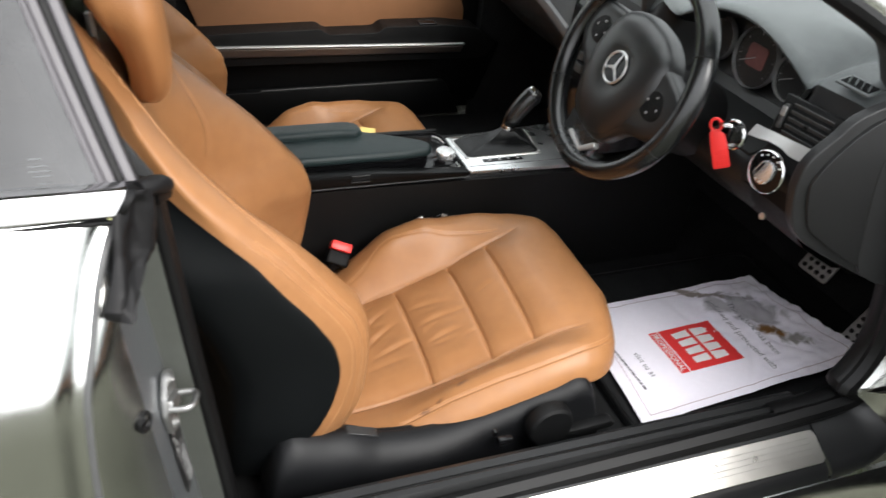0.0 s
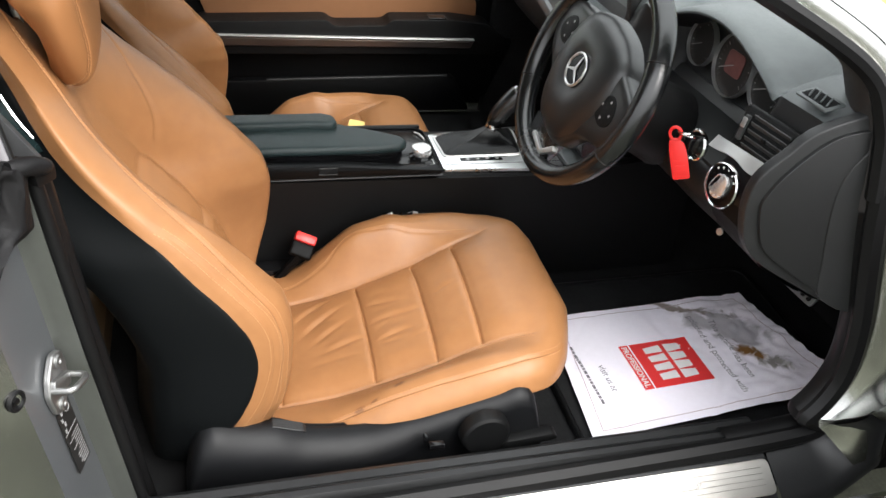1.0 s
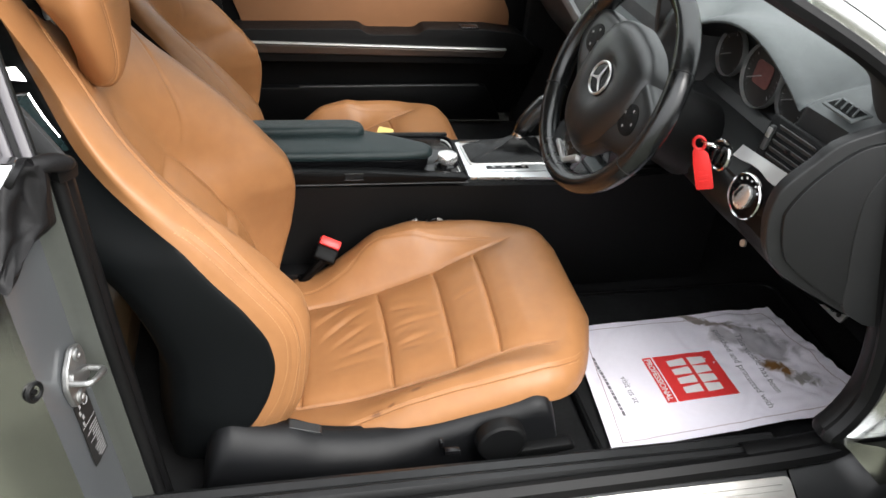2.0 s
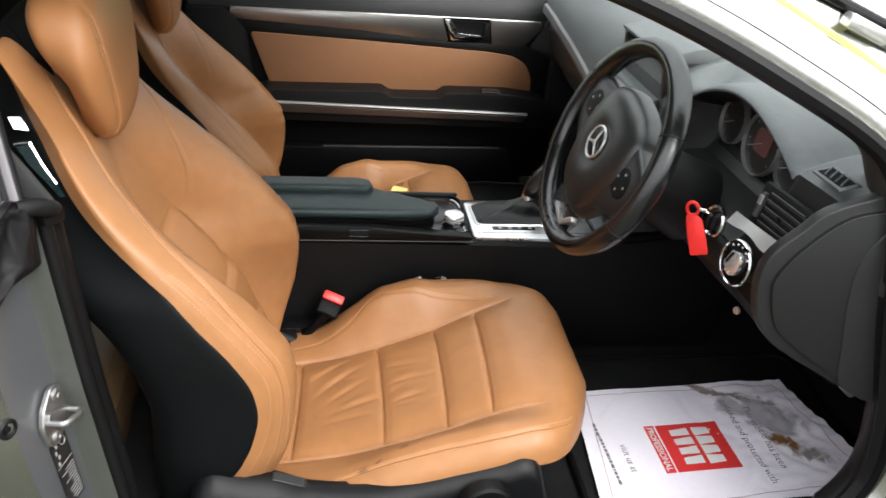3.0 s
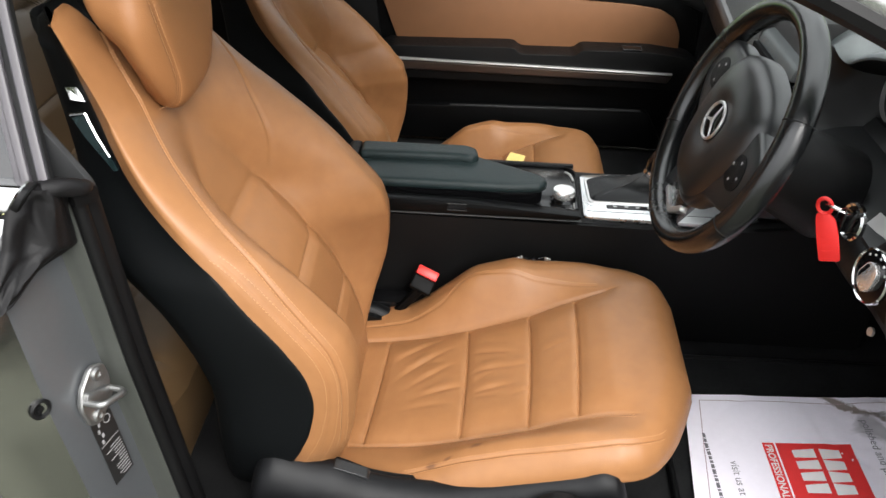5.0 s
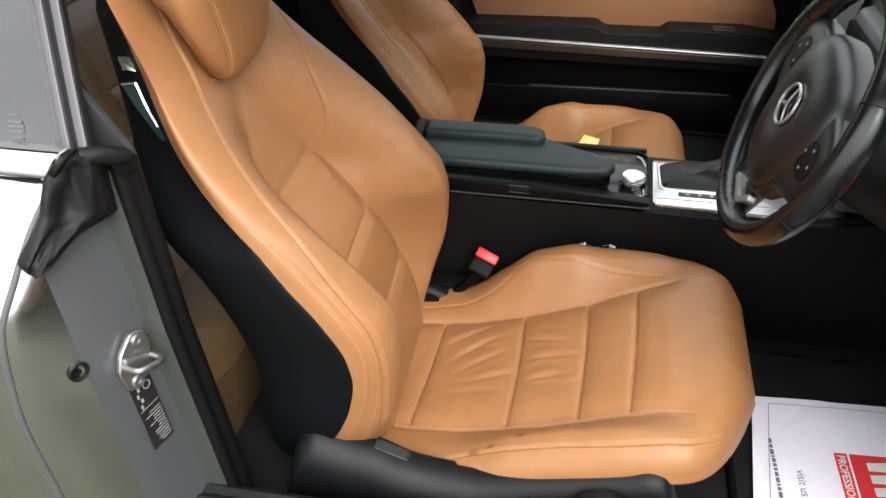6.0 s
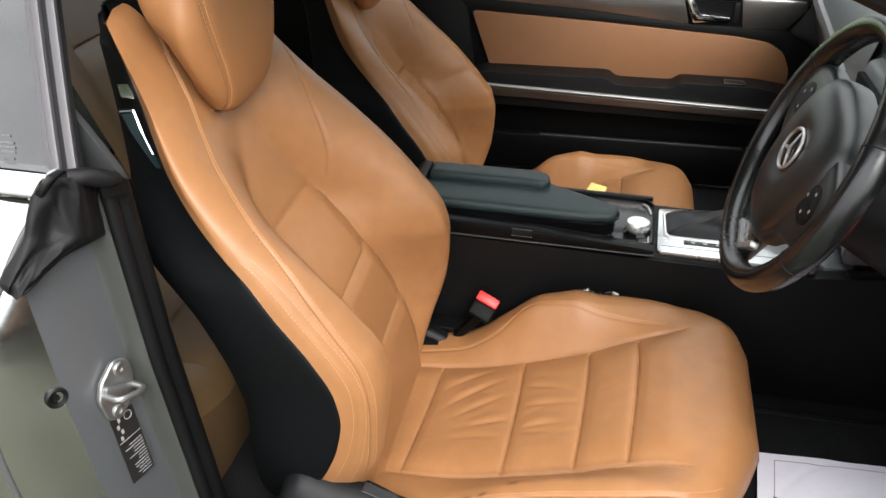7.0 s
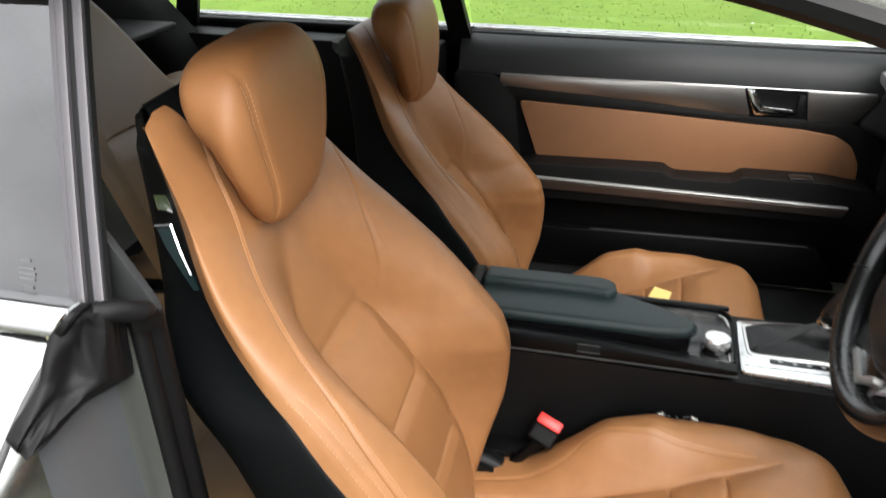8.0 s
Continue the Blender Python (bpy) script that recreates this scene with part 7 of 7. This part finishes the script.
part("release_button", box(-0.0205, 0.0205, -0.006, 0.012, -0.010, 0.0105, 0.003, 2, bmx), red_dark, buckle, "red release button")
part("buckle_stalk", tube([bmx @ Vector((0, -0.03, -0.005)), Vector((-0.15, -0.185, 0.40)), Vector((-0.18, -0.185, 0.345))], 0.009, 8), door_dark, buckle)
buckle2 = thing("seat_belt_buckle", (-0.17, 0.165, 0.36), "black seat belt buckle with dark red button by the far seat", "seat belt")
part("buckle_body", box(-0.185, -0.135, 0.15, 0.185, 0.38, 0.475, 0.006, 3), black_plastic, buckle2)
part("release_button", box(-0.178, -0.142, 0.148, 0.172, 0.468, 0.481, 0.003, 2), red_dark, buckle2, "red release button")
tray = thing("belt_anchor_tray", (-0.14, -0.16, 0.40), "black plastic belt guide beside the driver's seat", "trim")
part("tray", prism(rounded([(-0.225, -0.178), (-0.10, -0.172), (-0.10, -0.135), (-0.225, -0.135)], 0.01, 3), 0.385, 0.41, "z", 0.005, 2), gloss_black, tray)
for i in range(9):
    x = 0.060 + 0.0125 * i + 0.002 * math.sin(i * 2.1)
    z = 0.511 - 0.0010 * i + 0.0015 * math.sin(i * 1.7)
    m = Matrix.Translation((x, -0.150, z)) @ Matrix.Rotation(0.7 * i, 4, "Y")
    bm = join(lathe([(0.0, -0.004), (0.0030, -0.003), (0.0040, 0.0), (0.0030, 0.003), (0.0, 0.004)], m, 14), box(-0.006, 0.006, -0.0025, 0.0025, -0.007, -0.002, 0.001, 1, m))
    solo("metal_clip", bm, satin if i % 4 == 1 else gloss_black, "small shiny clip at the cushion's inner edge", "clip", group="clips along the cushion")
card = prism([(0.044, 0.212), (0.082, 0.203), (0.090, 0.236), (0.056, 0.247)], 0.0, 0.0015, "z", 0.0005, 1)
bmesh.ops.transform(card, matrix=Matrix.Translation((0.067, 0.225, 0.520)) @ Matrix.Rotation(radians(14), 4, "X") @ Matrix.Translation((-0.067, -0.225, 0)), verts=card.verts)
solo("yellow_card", card, yellow_paper, "small yellow card on the tan passenger seat", "card")

# Type plate on the shut face.
plate_ = thing("type_label", (-0.434, -0.737, 0.594), "black type plate sticker with white print on the grey shut face", "sticker")
pm_ = facing((-0.4362, -0.743, 0.606), (0.955, -0.24, 0.14)) @ Matrix.Translation((0, 0, 0.0012))
bm = box(-0.0170, 0.0170, -0.0475, 0.047, -0.0005, 0.0005, 0.0, 1, pm_)
lb = part("label_sheet", bm, label_black, plate_)
part("label_bar", box(-0.016, 0.016, -0.0004, 0.0004, 0.0004, 0.0008, 0, 1, pm_ @ Matrix.Translation((0, 0.012, 0))), pale_ink, lb)
rg = random.Random(3)
for i in range(12):
    w = rg.uniform(0.012, 0.027)
    part("label_bar", box(-w / 2, w / 2, -0.0005, 0.0005, 0.0004, 0.0008, 0, 1, pm_ @ Matrix.Translation((0.0145 - w / 2, -0.043 + 0.0042 * i, 0))), pale_ink, lb)
for i in range(4):
    part("label_bar", box(-0.0018, 0.0018, -0.0028, 0.0028, 0.0004, 0.0008, 0, 1, pm_ @ Matrix.Translation((-0.010 + 0.0035 * (i % 2), 0.017 + 0.0080 * i, 0))), pale_ink, lb)
part("label_mark", tube([pm_ @ Vector((0.007 + 0.0054 * math.cos(a), 0.040 + 0.0054 * math.sin(a), 0.0006)) for a in np.linspace(0, 2 * math.pi, 24, endpoint=False)], 0.0006, 6, True), pale_ink, lb)

# Wiper on the windscreen.
wiper = thing("wiper", (0.5, -0.66, 1.17), "black windscreen wiper lying along the screen's edge", "wiper")
part("wiper_blade", tube(spline([(0.30, -0.655, 1.247), (0.391, -0.660, 1.213), (0.525, -0.661, 1.165), (0.66, -0.650, 1.112)], 5), 0.0065, 8), rubber, wiper)
arm = part("wiper_arm", tube(spline([(0.455, -0.672, 1.172), (0.54, -0.672, 1.142), (0.70, -0.66, 1.085), (0.95, -0.62, 1.01)], 5), 0.0055, 8), soft_dash, wiper, "grey wiper arm")
part("wiper_joint", box(0.44, 0.50, -0.684, -0.664, 1.163, 1.180, 0.004, 2, Matrix.Translation((0.47, 0, 1.17)) @ Matrix.Rotation(radians(20), 4, "Y") @ Matrix.Translation((-0.47, 0, -1.17))), satin, wiper, "grey wiper joint")

# ---- the open driver's door ----
ddoor = thing("driver_door", (0.80, -0.83, 0.2), "silver-grey driver's door standing wide open with its mirror", "car door")
dmx = Matrix.Translation((0.815, -0.845, 0)) @ Matrix.Rotation(radians(70), 4, "Z")


def hinged(bm):
    bmesh.ops.transform(bm, matrix=dmx, verts=bm.verts)
    return bm


part("outer_skin", hinged(prism(rounded([(0.0, 0.25), (0.0, 0.88), (-0.10, 0.92), (-1.18, 0.93), (-1.25, 0.70), (-1.20, 0.27)], 0.03, 4), -0.045, 0.0, "y", 0.012, 2)), paint, ddoor, "silver-grey outer skin")
part("inner_panel", hinged(prism(rounded([(-0.05, 0.30), (-0.05, 0.86), (-0.14, 0.90), (-1.12, 0.91), (-1.17, 0.70), (-1.13, 0.32)], 0.03, 4), 0.0, 0.07, "y", 0.015, 2)), black_plastic, ddoor, "black inner door panel")
part("tan_panel", hinged(prism(rounded([(-0.16, 0.60), (-0.20, 0.70), (-0.95, 0.73), (-0.98, 0.58)], 0.02, 4), 0.068, 0.08, "y", 0.005, 2)), leather_door, ddoor, "tan leatherette panel")
U, V = np.meshgrid(np.linspace(-np.pi / 2, np.pi / 2, 17), np.linspace(-np.pi, np.pi, 24, endpoint=False), indexing="ij")
P = np.stack([-0.14 + 0.055 * np.cos(U) * np.cos(V), -0.15 + 0.11 * np.cos(U) * np.sin(V), 0.99 + 0.07 * np.sin(U)], 2)
part("door_mirror", hinged(grid_mesh(P, True)), black_plastic, ddoor, "dark door mirror housing")
g = part("door_glass", hinged(grid_mesh([[(x, -0.02 + 0.5 * (z - 0.9), z) for x in np.linspace(-1.15, -0.35, 5)] for z in np.linspace(0.90, 1.15, 5)])), pane, ddoor)
g.visible_shadow = False
part("hinge", hinged(box(-0.02, 0.05, -0.02, 0.03, 0.42, 0.50, 0.006)), zinc, ddoor)
part("hinge", hinged(box(-0.02, 0.05, -0.02, 0.03, 0.72, 0.80, 0.006)), zinc, ddoor)
